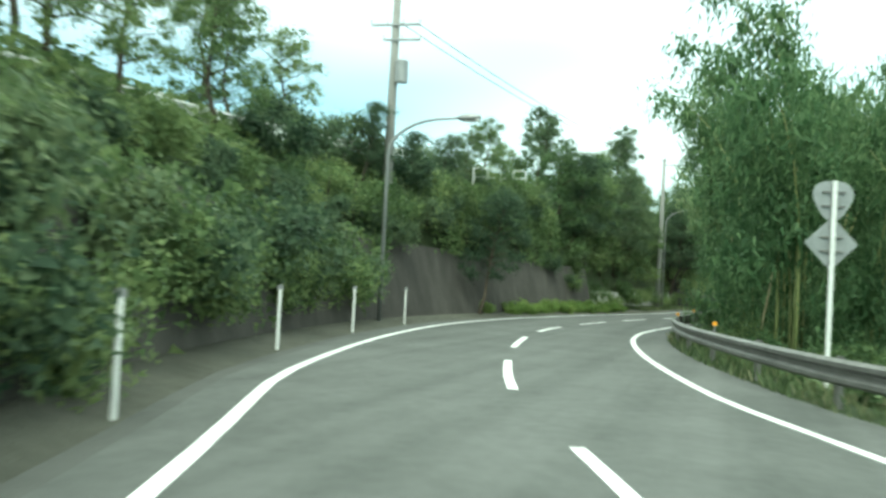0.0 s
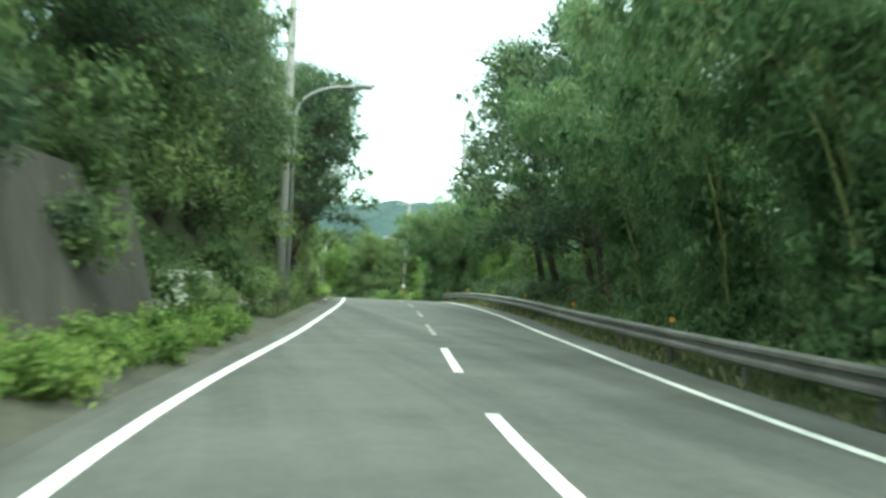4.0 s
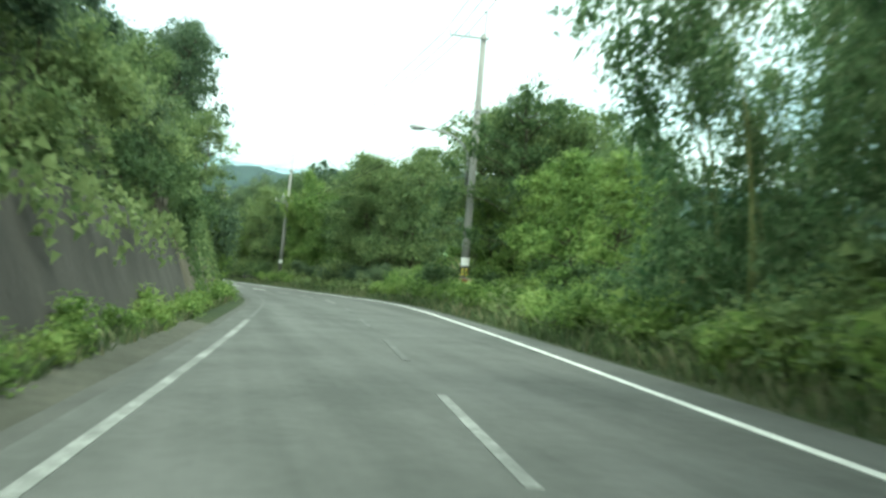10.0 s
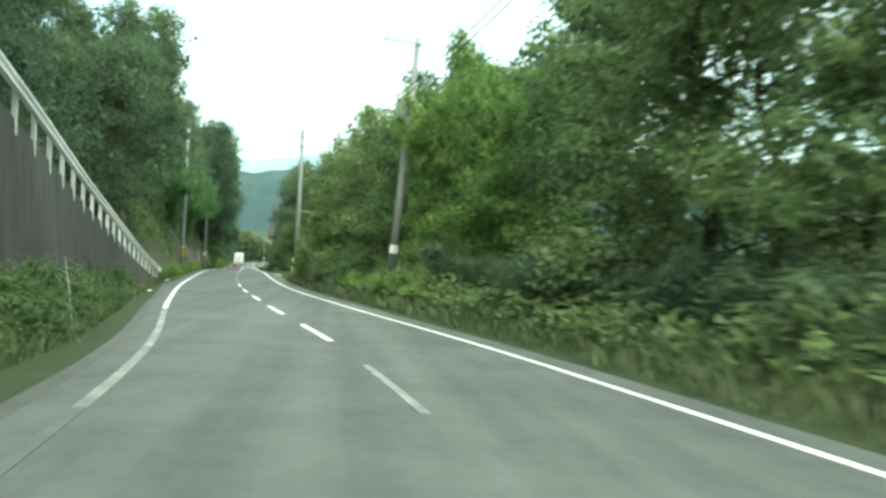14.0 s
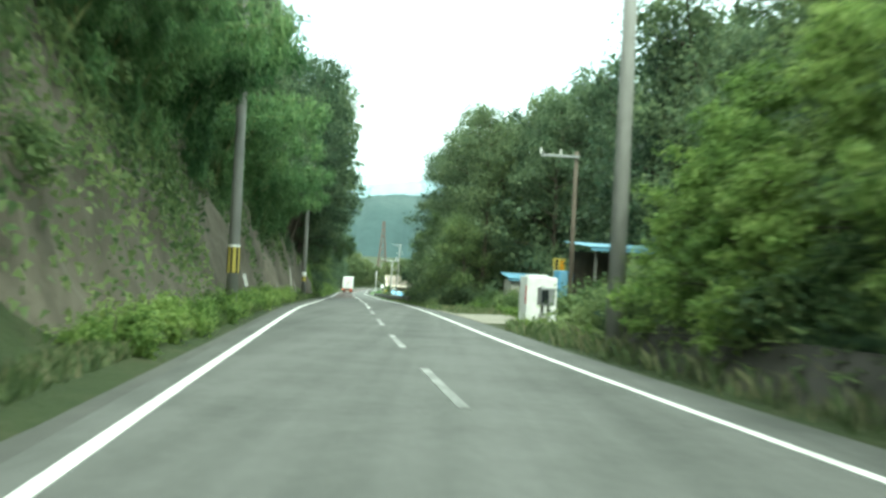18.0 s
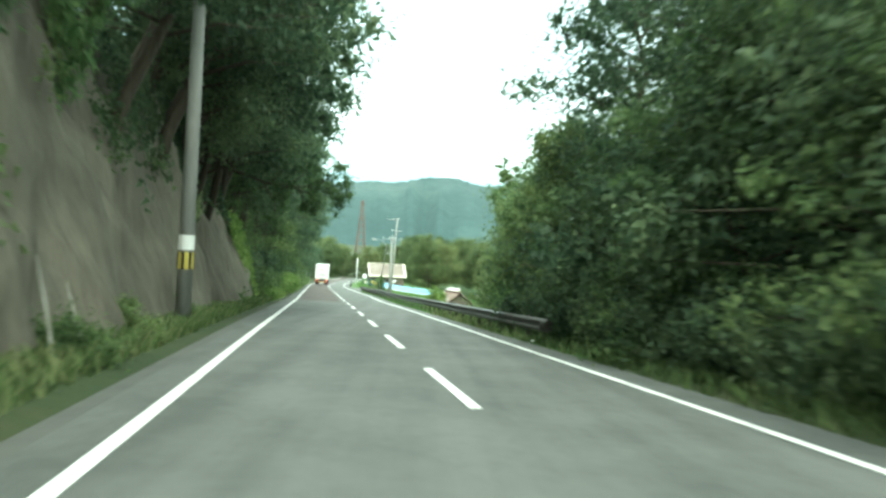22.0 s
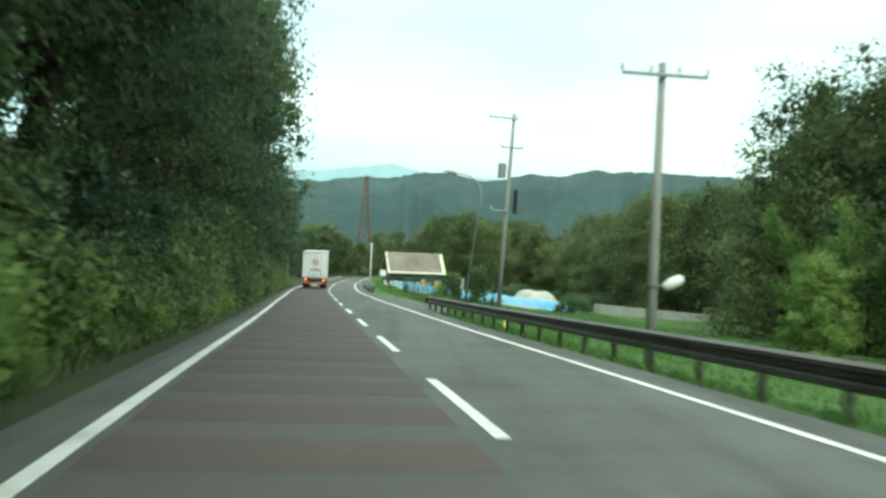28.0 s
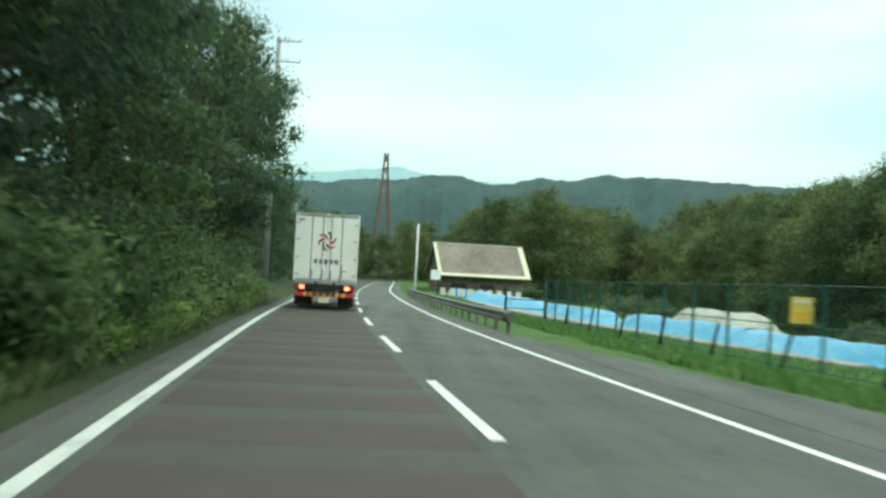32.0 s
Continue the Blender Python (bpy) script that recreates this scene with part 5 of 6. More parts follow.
def traffic_sign():
    root = thing("traffic_sign", "grey backs of a round and a diamond road sign", "road sign", m=stand(75, -5.0, -0.25, 4))
    part("post", rod((0, 0, -0.4), (0, 0, 3.5), 0.038, sides=12), M_WHITE, root)
    bm = bmesh.new()
    ring = []
    for k in range(48):
        a = 2 * math.pi * k / 48
        r = 0.31 * (1 + 0.10 * math.cos(3 * (a + math.pi / 2)))
        ring.append((math.cos(a) * r, math.sin(a) * r + 3.22))
    f1 = [bm.verts.new((x, 0.05, z)) for x, z in ring]
    f2 = [bm.verts.new((x, 0.062, z)) for x, z in ring]
    bm.faces.new(f1[::-1]), bm.faces.new(f2)
    for k in range(48):
        bm.faces.new((f1[k], f1[(k + 1) % 48], f2[(k + 1) % 48], f2[k]))
    part("round_plate", bm, M_GREYMETAL, root)
    bm = one_box((0.60, 0.012, 0.60), (0, 0, 0), 0.004, pose(0, 0.056, 2.52, 0, 45, 0))
    part("diamond_plate", bm, M_GREYMETAL, root)
    for z in (3.32, 3.1, 2.62, 2.40):
        part("bracket", one_box((0.36, 0.03, 0.035), (0, 0.033, z), 0.006), M_STEEL, root)


traffic_sign()


def insulator(root, x, y, z):
    bm = bmesh.new()
    tube(bm, ((x, y, z), (x, y, z + 0.06), (x, y, z + 0.07), (x, y, z + 0.14), (x, y, z + 0.15), (x, y, z + 0.2)), (0.02, 0.05, 0.03, 0.05, 0.025, 0.02), 8)
    part("insulator", bm, M_WHITE, root, "white porcelain insulator")


def utility_pole(s, u, h, label, arms=(), transformer=None, tag=None, band=None, board=None, peak=0.0, mat=None, lean=0.0, rods=0, base=None, girth=1.0):
    """arms: (height, from x, to x) across the road, x to the right."""
    z0 = land(s, u) if base is None else base
    root = thing("utility_pole", label, "utility pole", "utility poles", m=stand(s, u, z0, 0, 1.0, lean))
    top = h - z0
    part("shaft", tube(bmesh.new(), ((0, 0, -0.6), (0, 0, top * 0.5), (0, 0, top)), (0.19 * girth, 0.155 * girth, 0.12 * girth), 14), mat or M_POLE, root, smooth=True)
    for z, a, b in arms:
        part("crossarm", one_box((abs(b - a), 0.08, 0.08), ((a + b) / 2, -0.14, z - z0), 0.01), M_GREYMETAL, root)
        n = max(2, int(abs(b - a) / 0.6) + 1)
        for i in range(n):
            x = a + (b - a) * i / (n - 1)
            if abs(x) > 0.15:
                insulator(root, x, -0.14, z - z0 + 0.04)
    if peak:
        part("peak_rod", rod((0.03, 0, top - 0.2), (0.06, 0, top + peak), 0.025), M_GREYMETAL, root)
        part("peak_arm", rod((0.06, 0, top + peak), (-0.35, 0, top + peak + 0.03), 0.018), M_GREYMETAL, root)
    for k in range(rods):
        part("rod", rod((-0.12 + 0.24 * k, 0.12, top - 1.6), (-0.12 + 0.24 * k, 0.12, top + 0.9), 0.03), M_GREYMETAL, root)
    if transformer:
        z, x = transformer
        tr = part("transformer", tube(bmesh.new(), ((x, -0.1, z - z0 - 0.4), (x, -0.1, z - z0 + 0.38), (x, -0.1, z - z0 + 0.42)), (0.23, 0.23, 0.14), 16), M_GREYMETAL, root, "grey drum transformer", smooth=False)
        part("bushing", rod((x - 0.08, -0.1, z - z0 + 0.4), (x - 0.08, -0.1, z - z0 + 0.58), 0.03), M_WHITE, tr)
        part("hanger", one_box((abs(x), 0.06, 0.06), (x / 2, -0.05, z - z0), 0.01), M_GREYMETAL, root)
    if tag:
        part("tag", tube(bmesh.new(), ((0, 0, tag[0] - z0), (0, 0, tag[1] - z0)), 0.187, 16, False), M_WHITE, root, "white wrapped notice")
    if band:
        a, b = band[0] - z0, band[1] - z0
        part("guard_sheet", tube(bmesh.new(), ((0, 0, a), (0, 0, b)), 0.192, 20, False), M_YELLOW, root, "yellow guard sheet")
        for k in range(7):
            t = 2 * math.pi * k / 7
            m = pose(math.cos(t) * 0.194, math.sin(t) * 0.194, (a + b) / 2, 0, 0, math.degrees(t))
            part("stripe", one_box((0.008, 0.07, b - a), (0, 0, 0), 0.0, m), M_BLACK, root, "black stripe")
    if board:
        a, b = board
        brd = part("board", one_box((0.56, 0.02, b - a), (0, -0.22, (a + b) / 2 - z0), 0.004, pose(0, 0, 0, 0, 2, 0)), material("pink_board", [(0.34, 0.22, 0.19), (0.42, 0.28, 0.24), (0.48, 0.33, 0.29)], 6, 0.8, bump=0.02), root, "faded pinkish notice board")
        for k, (w, z) in enumerate(((0.30, 0.30), (0.34, 0.12), (0.05, -0.02), (0.05, -0.2))):
            part("bar", one_box((w, 0.006, 0.06), (0.02 * (k % 2), -0.234, (a + b) / 2 - z0 + z), 0.0), M_RED_PAINT, brd)
    return root


def street_lamp(s, u, head, label, mount=None, foot_u=None):
    """A curved arm with a lamp head out over the road. head: (u, h). mount: the height at which it leaves a pole."""
    su = 1 if u > 0 else -1
    hu, hh = head
    z0 = land(s, u) - 0.3 if mount is None else mount
    root = thing("street_lamp", label, "street lamp", "street lamps")
    bm = bmesh.new()
    pts = [at(s, u if foot_u is None else foot_u, z0)]
    n = 8
    for k in range(n + 1):
        a = math.pi / 2 * k / n
        pts.append(at(s, u + (hu - u) * 0.75 * (1 - math.cos(a)), hh - 1.1 + 1.1 * math.sin(a)))
    pts.append(at(s, hu + 0.25 * su, hh + 0.04))
    tube(bm, pts, [0.07] + [0.055 - 0.002 * k for k in range(n + 2)], 10)
    part("curved_post", bm, M_GREYMETAL, root, smooth=True)
    c, d = road_frame(s)
    bm = bmesh.new()
    p, q = at(s, hu + 0.32 * su, hh + 0.03), at(s, hu - 0.36 * su, hh + 0.07)
    tube(bm, (p, p.lerp(q, 0.2), p.lerp(q, 0.7), q), (0.05, 0.11, 0.13, 0.05), 12)
    part("lamp_head", bm, M_GREYMETAL, root, "grey teardrop lamp head", smooth=True)
    bm = bmesh.new()
    a, b = p.lerp(q, 0.3), p.lerp(q, 0.9)
    tube(bm, (a - Vector((0, 0, 0.07)), b - Vector((0, 0, 0.07))), (0.075, 0.075), 10)
    part("lens", bm, M_WHITE, root, "milky lens")
    return root


utility_pole(93.0, 6.3, 13.2, "concrete utility pole with transformer and two crossarms", [(10.6, -0.9, 0.95), (10.05, -0.4, 1.0)], (8.9, 0.35))
street_lamp(87.6, 4.5, (2.1, 6.2), "street lamp on a curved bracket beside the utility pole")
utility_pole(134.2, 4.9, 11.6, "concrete utility pole rising out of roadside trees", [(11.1, -0.1, 1.5)], peak=0.6)
street_lamp(134.8, 4.7, (2.4, 7.75), "street lamp with a curved arm above trees")
utility_pole(182.0, -6.6, 16.0, "tall concrete utility pole among bamboo", [(14.7, -1.3, 0.1), (13.9, -0.6, 0.6)])
utility_pole(214.7, -5.3, 11.9, "leaning concrete utility pole with notice board", [(11.7, -1.5, 0.2), (8.6, -0.2, 0.5)], tag=(1.95, 2.3), band=(1.5, 1.85), board=(0.62, 1.42), peak=1.0, lean=1.5)
street_lamp(214.9, -5.25, (-3.0, 7.7), "street lamp on a curved arm at the bend", mount=5.4)
utility_pole(266.3, -5.6, 11.2, "leaning concrete utility pole with transformer", [(10.95, -1.6, 0.2), (8.0, -1.2, 0.3)], (8.2, -0.4), tag=(2.1, 2.45), peak=1.2, lean=3.5)
utility_pole(301.0, -4.45, 11.6, "concrete utility pole with two crossarms", [(11.1, -0.9, 0.5), (10.4, -0.3, 0.7)], rods=2)
utility_pole(311.7, 4.6, 12.4, "concrete utility pole with a yellow and black guard sheet", [], band=(1.4, 2.2), tag=(2.2, 2.28), rods=2)
utility_pole(361.6, 4.6, 11.5, "slim concrete utility pole below dark trees", [(11.0, -0.8, 0.4)], tag=(1.9, 2.25), band=(1.45, 1.85))
utility_pole(447.0, -6.35, 6.6, "short plain utility pole with one crossarm", [(6.3, -1.0, 1.05)], base=-1.3, girth=0.72)
cable_pole = utility_pole(477.5, -8.85, 10.8, "leaning utility pole with transformer and hanging cable joint", [(10.5, -1.4, 0.2), (8.9, -0.6, 0.6), (5.4, -0.9, 0.1)], (7.6, -0.45), lean=2.2, base=-0.7, girth=0.75)
part("cable_joint", rod((0.45, -0.1, 6.0), (0.42, -0.1, 7.3), 0.11, sides=12), M_BLACK, cable_pole, "hanging black cable joint")
street_lamp(479.8, -8.05, (-6.2, 7.6), "tall street lamp with a long curved arm", foot_u=-7.3)
utility_pole(500.0, 7.0, 15.5, "slim pale pole between roadside trees", [], girth=0.7)
utility_pole(541.5, 5.3, 15.0, "slim steel pole with a double arm above trees", [(14.8, -0.1, 1.3), (13.6, -0.1, 1.3)], mat=M_GREYMETAL)
utility_pole(578.0, 6.6, 8.0, "thin distant utility pole", [(8.2, -0.5, 0.5)])
utility_pole(314.2, -6.7, 6.2, "old wooden pole with a bent lamp arm in the yard", [(6.0, -1.3, 0.1)], mat=M_WOOD, girth=0.55)
utility_pole(570.0, -5.0, 6.2, "white slim double post by the barn", [], mat=M_WHITE, girth=0.6)


def cable(p, q, sag, r=0.016):
    bm = bmesh.new()
    pts = []
    for k in range(13):
        w = k / 12
        v = Vector(p).lerp(Vector(q), w)
        v.z -= sag * 4 * w * (1 - w)
        pts.append(v)
    tube(bm, pts, r, 5)
    tagged(part("overhead_cable", bm, M_BLACK), "thin black overhead cable between poles", "cable", "overhead cables")


for k in range(3):
    cable(at(182.0, -5.4 - 0.5 * k, 14.7), at(214.7, -3.9 - 0.5 * k, 11.9), 0.7)
    cable(at(214.7, -3.9 - 0.5 * k, 11.9), at(265.6, -3.95 - 0.5 * k, 11.2), 0.9)
    cable(at(265.6, -3.95 - 0.5 * k, 11.2), at(299.8, -4.0 - 0.3 * k, 11.3), 0.6)
for k in range(2):
    cable(at(93, 5.5 + 0.6 * k, 10.7), at(134.2, 4.0 + 0.5 * k, 11.3), 0.8)
    cable(at(214.7, -5.1, 8.7 - 0.25 * k), at(265.6, -4.9, 8.2 - 0.25 * k), 0.9)


# ---- white marker stick below the rock cut ----
slab = thing("concrete_slab", "pale concrete slab leaning beside the meter box", "slab", m=stand(311.3, -6.0, 0.0, 10))
part("slab_body", one_box((0.42, 0.06, 0.75), (0, 0, 0.36), 0.01, pose(0, 0, 0, 8, 0, 0)), M_CONC, slab)

mk = thing("marker_stick", "short white tilted marker on a thin stake", "marker post", m=stand(316.9, 4.6, 0, 0, 1, 0))
part("stake", rod((0, 0, -0.1), (-0.08, 0, 0.95), 0.012), M_STEEL, mk)
part("plate", one_box((0.10, 0.02, 0.46), (0, 0, 0), 0.004, pose(-0.12, 0, 1.15, 0, -15, 0)), M_WHITE, mk)


# ---- yard with cabinets and sheds ----
v, f = sweep(316, 333, [(-3.95, -0.02), (-3.95, 0.012), (-9.0, 0.10), (-9.0, 0.0)], 2.0)
tagged(raw("gravel_yard", v, f, M_GRAVEL), "pale sandy gravel yard beside the road", "gravel yard", kind="structure")

vm = thing("vending_machine", "white vending machine seen from its plain side", "vending machine", m=stand(313.7, -5.45, 0.0, 8))
part("body", one_box((1.0, 0.78, 1.62), (0.07, 0, 0.95), 0.03), M_WHITE, vm)
part("top_cover", one_box((0.66, 0.5, 0.06), (-0.05, 0, 1.79), 0.015), M_WHITE, vm)
door = part("front_door", one_box((0.07, 0.80, 1.62), (-0.475, 0, 0.95), 0.015), M_WHITE, vm)
part("red_strip", one_box((0.012, 0.10, 0.62), (-0.516, -0.31, 1.15), 0.0), M_RED_PAINT, door, "red strip")
for x in (-0.36, 0.45):
    for y in (-0.28, 0.28):
        part("foot", one_box((0.12, 0.12, 0.16), (x, y, 0.07), 0.01), M_STEEL, vm)
part("plinth", one_box((0.9, 0.02, 0.13), (0.05, -0.36, 0.075), 0.0), M_CONC_DARK, vm)

mb = thing("meter_cabinet", "grey steel meter box with a dark door on a post", "meter box", m=stand(311.9, -5.3, 0.0, 12))
part("post", one_box((0.10, 0.10, 1.5), (0, 0.1, 0.7), 0.01), M_CONC, mb)
part("post", one_box((0.10, 0.10, 1.3), (0.22, 0.12, 0.6), 0.01), M_CONC, mb)
part("box", one_box((0.52, 0.26, 0.58), (0.05, -0.06, 1.12), 0.03), M_GREYMETAL, mb)
part("door", one_box((0.26, 0.02, 0.44), (-0.05, -0.2, 1.12), 0.01), M_GLASS_DARK, mb, "dark glazed door")
part("lower_box", one_box((0.2, 0.2, 0.4), (-0.02, 0.0, 0.35), 0.02), M_CONC, mb)

bl = thing("steel_locker", "tall blue painted steel locker in the yard", "locker", m=stand(319.4, -7.65, 0.1, 15))
part("body", one_box((0.62, 0.6, 2.0), (0, 0, 1.02), 0.03), M_BLUE, bl)
part("door", one_box((0.56, 0.03, 1.75), (0, -0.31, 1.1), 0.01), M_BLUE_ROOF, bl)
part("handle", one_box((0.03, 0.04, 0.2), (0.2, -0.33, 1.0), 0.01), M_GREYMETAL, bl)

ys = thing("yard_sign", "cream signboard with orange and black lettering bars", "sign", m=stand(325.3, -8.8, 0.1, 10))
part("post", rod((0, 0.03, -0.2), (0, 0.03, 2.0), 0.03), M_STEEL, ys)
brd = part("board", one_box((0.62, 0.03, 0.86), (0, 0, 2.3), 0.006), M_YELLOW, ys)
for k in range(4):
    part("bar", one_box((0.15, 0.008, 0.13), (-0.14, -0.018, 2.6 - 0.17 * k), 0.0), M_BLACK, brd)
    part("bar", one_box((0.17, 0.008, 0.13), (0.12, -0.018, 2.58 - 0.17 * k), 0.0), M_ORANGE, brd)
part("bar", one_box((0.4, 0.008, 0.06), (0, -0.018, 1.95), 0.0), M_BLACK, brd)


def lean_to(name, label, s, u, turn, w, d, h, roof_mat, wall_mat, drop=0.25, open_front=False):
    root = thing(name, label, "shed", m=stand(s, u, land(s, u), turn))
    if open_front:
        for x in (-w / 2 + 0.1, w / 2 - 0.1):
            for y in (-d / 2 + 0.1, d / 2 - 0.1):
                part("post", one_box((0.09, 0.09, h), (x, y, h / 2), 0.008), M_STEEL, root)
        part("back_wall", one_box((w - 0.2, 0.05, h - 0.5), (0, d / 2 - 0.05, h / 2 + 0.1), 0.0), wall_mat, root)
    else:
        part("front_wall", one_box((w, 0.1, h), (0, -d / 2 + 0.05, h / 2 - 0.1), 0.01), wall_mat, root)
        part("back_wall", one_box((w, 0.1, h), (0, d / 2 - 0.05, h / 2 - 0.1), 0.01), wall_mat, root)
        for x in (-w / 2 + 0.05, w / 2 - 0.05):
            part("side_wall", one_box((0.1, d - 0.2, h), (x, 0, h / 2 - 0.1), 0.01), wall_mat, root)
    # corrugated sheet roof
    bm = bmesh.new()
    n = int((w + 0.4) / 0.09)
    rows = []
    for k in range(n + 1):
        x = -w / 2 - 0.2 + (w + 0.4) * k / n
        z = h + 0.02 + 0.02 * (k % 2)
        rows.append([bm.verts.new((x, y, z + (drop if y > 0 else 0) + t)) for y in (-d / 2 - 0.25, d / 2 + 0.25) for t in (0, 0.012)])
    for a, b in zip(rows, rows[1:]):
        bm.faces.new((a[1], b[1], b[3], a[3]))
        bm.faces.new((a[0], a[2], b[2], b[0]))
        bm.faces.new((a[0], b[0], b[1], a[1]))
        bm.faces.new((a[2], a[3], b[3], b[2]))
    for r in (rows[0], rows[-1]):
        bm.faces.new((r[0], r[1], r[3], r[2]))
    part("roof", bm, roof_mat, root)
    part("eaves_board", one_box((w + 0.4, 0.03, 0.12), (0, -d / 2 - 0.2, h - 0.05), 0.0), roof_mat, root)
    return root


M_SMEARED = material("smeared_white_wall", [(0.22, 0.20, 0.15), (0.42, 0.42, 0.38), (0.52, 0.53, 0.50)], 2.2, 0.85, bump=0.05)
lean_to("storage_shed", "low smeared white shed with a blue sheet roof", 335.2, -9.5, 3, 2.9, 2.0, 1.8, M_BLUE_ROOF, M_SMEARED)
lean_to("open_shelter", "open shelter with a corrugated blue roof", 318.5, -10.4, 4, 4.6, 3.0, 2.9, M_BLUE_ROOF, M_WOOD, 0.2, True)


def gable_hut():
    """A low hut below the road, its ridge along the road."""
    root = thing("roadside_hut", "low hut with a rusty sheet roof below the rail", "hut")
    s0, s1 = 420.5, 430.3
    eave, ridge, back = (-8.3, -1.0), (-10.6, 0.85), (-13.0, -1.0)
    for name, a, b in (("roof_slope", eave, ridge), ("roof_slope", ridge, back)):
        n = 56
        verts, faces = [], []
        for i in range(n + 1):
            s = s0 + (s1 - s0) * i / n
            lift = 0.025 * (i % 2)
            verts += [at(s, *(a[0], a[1] + lift)), at(s, b[0], b[1] + lift), at(s, b[0], b[1] + lift - 0.03), at(s, a[0], a[1] + lift - 0.03)]
        for i in range(n):
            for k in range(4):
                faces.append((i * 4 + k, i * 4 + (k + 1) % 4, i * 4 + 4 + (k + 1) % 4, i * 4 + 4 + k))
        faces += [(3, 2, 1, 0), tuple(n * 4 + k for k in range(4))]
        slope = raw(name, verts, faces, M_RUSTROOF, root)
        for k in range(9):
            s = s0 + 0.5 + (s1 - s0 - 1) * k / 8
            w0, w1 = (0.05 + 0.07 * (k % 3), 0.9 - 0.2 * (k % 2))
            p = at(s, a[0] + (b[0] - a[0]) * w0, a[1] + (b[1] - a[1]) * w0 + 0.05)
            q = at(s + 0.05, a[0] + (b[0] - a[0]) * w1, a[1] + (b[1] - a[1]) * w1 + 0.05)
            part("batten", rod(p, q, 0.035, sides=5), M_SMEARED, slope, "bleached pale batten")
    part("ridge_cap", rod(at(s0 - 0.1, ridge[0], ridge[1] + 0.04), at(s1 + 0.1, ridge[0], ridge[1] + 0.04), 0.09, sides=8), M_RUSTROOF, root)
    for s in (s0 + 0.2, s1 - 0.3):
        p = [(eave[0] - 0.35, -3.0), (back[0] + 0.35, -3.0), (back[0] + 0.35, -0.98), (ridge[0], 0.62), (eave[0] - 0.35, -0.98)]
        verts = [at(s, *q) for q in p] + [at(s + 0.12, *q) for q in p]
        faces = [(4, 3, 2, 1, 0), (5, 6, 7, 8, 9)] + [(k, (k + 1) % 5, 5 + (k + 1) % 5, 5 + k) for k in range(5)]
        raw("gable_wall", verts, faces, M_WOOD, root)
    for u in (eave[0] - 0.4, back[0] + 0.4):
        v, f = sweep(s0 + 0.35, s1 - 0.35, [(u - 0.05, -3.0), (u - 0.05, -1.0), (u + 0.05, -1.0), (u + 0.05, -3.0)], 3.0)
        raw("long_wall", v, f, M_WOOD, root)
    part("meter_board", one_box((0.5, 0.12, 0.4), (0, 0, 0), 0.02, stand(s1 + 0.25, -9.6, -0.1)), M_CREAM, root, "cream box on the gable")


M_RUSTROOF = material("rusty_roof", [(0.12, 0.07, 0.055), (0.20, 0.125, 0.10), (0.30, 0.22, 0.185)], 3, 0.8, bump=0.1, stretch=(1, 1, 0.4))
gable_hut()
lean_to("small_shed", "small shed with a pale green sheet roof", 457.5, -26.3, 5, 2.3, 1.7, 1.75, material("pale_green_roof", [(0.16, 0.25, 0.21), (0.22, 0.32, 0.27)], 3, 0.6, bump=0), M_CONC, 0.15)


# ---- field with tarpaulins, fence, barn ----
for k in range(7):
    s, u = 105.0 + 2.1 * k, -5.7 - 0.35 * (k % 3)
    cane = thing("bare_bamboo", "bare pale bamboo cane leaning behind the rail", "bamboo", "bare stems", m=stand(s, u, land(s, u) - 0.1))
    part("cane", tube(bmesh.new(), ((0, 0, 0), (0.1, -0.2 + 0.1 * (k % 4), 1.2), (0.3 - 0.1 * (k % 3), -0.5 + 0.25 * (k % 4), 2.9 + 0.3 * (k % 2))), (0.035, 0.032, 0.02), 7), M_CULM, cane, smooth=True)


def draped(name, label, s0, s1, u0, u1, h, mat, seed, sheets, drift=0.0):
    """A heap under overlapping sheets, each a part."""
    root = thing(name, label, "tarpaulin")
    rng = random.Random(seed)
    for q in range(sheets):
        a0 = s0 + (s1 - s0) * q / sheets - 0.5 * (q > 0)
        a1 = s0 + (s1 - s0) * (q + 1) / sheets
        n, k = max(6, int((a1 - a0) / 0.55)), 12
        skew, lift = rng.uniform(-0.25, 0.25), 0.02 + 0.025 * (q % 2)
        verts, faces = [], []
        for i in range(n + 1):
            for j in range(k + 1):
                w = j / k
                s = a0 + (a1 - a0) * i / n + skew * (w - 0.5)
                u = u0 + (u1 - u0) * w + drift * (s - s0)
                edge = min(1, min(w, 1 - w) * 3.5) * min(1.0, max(0.0, min(s - s0, s1 - s)) * 0.5)
                z = land(s, u) + lift + h * edge * (0.85 + 0.16 * noise.noise(Vector((s * 0.3, u * 0.5, seed)))) + 0.06 * noise.noise(Vector((s * 1.9, u * 1.6, seed + q)))
                verts.append(at(s, u, z))
        for i in range(n):
            for j in range(k):
                b = i * (k + 1) + j
                faces.append((b, b + 1, b + k + 2, b + k + 1))
        raw("sheet", verts, faces, mat, root, smooth=True)
    return root


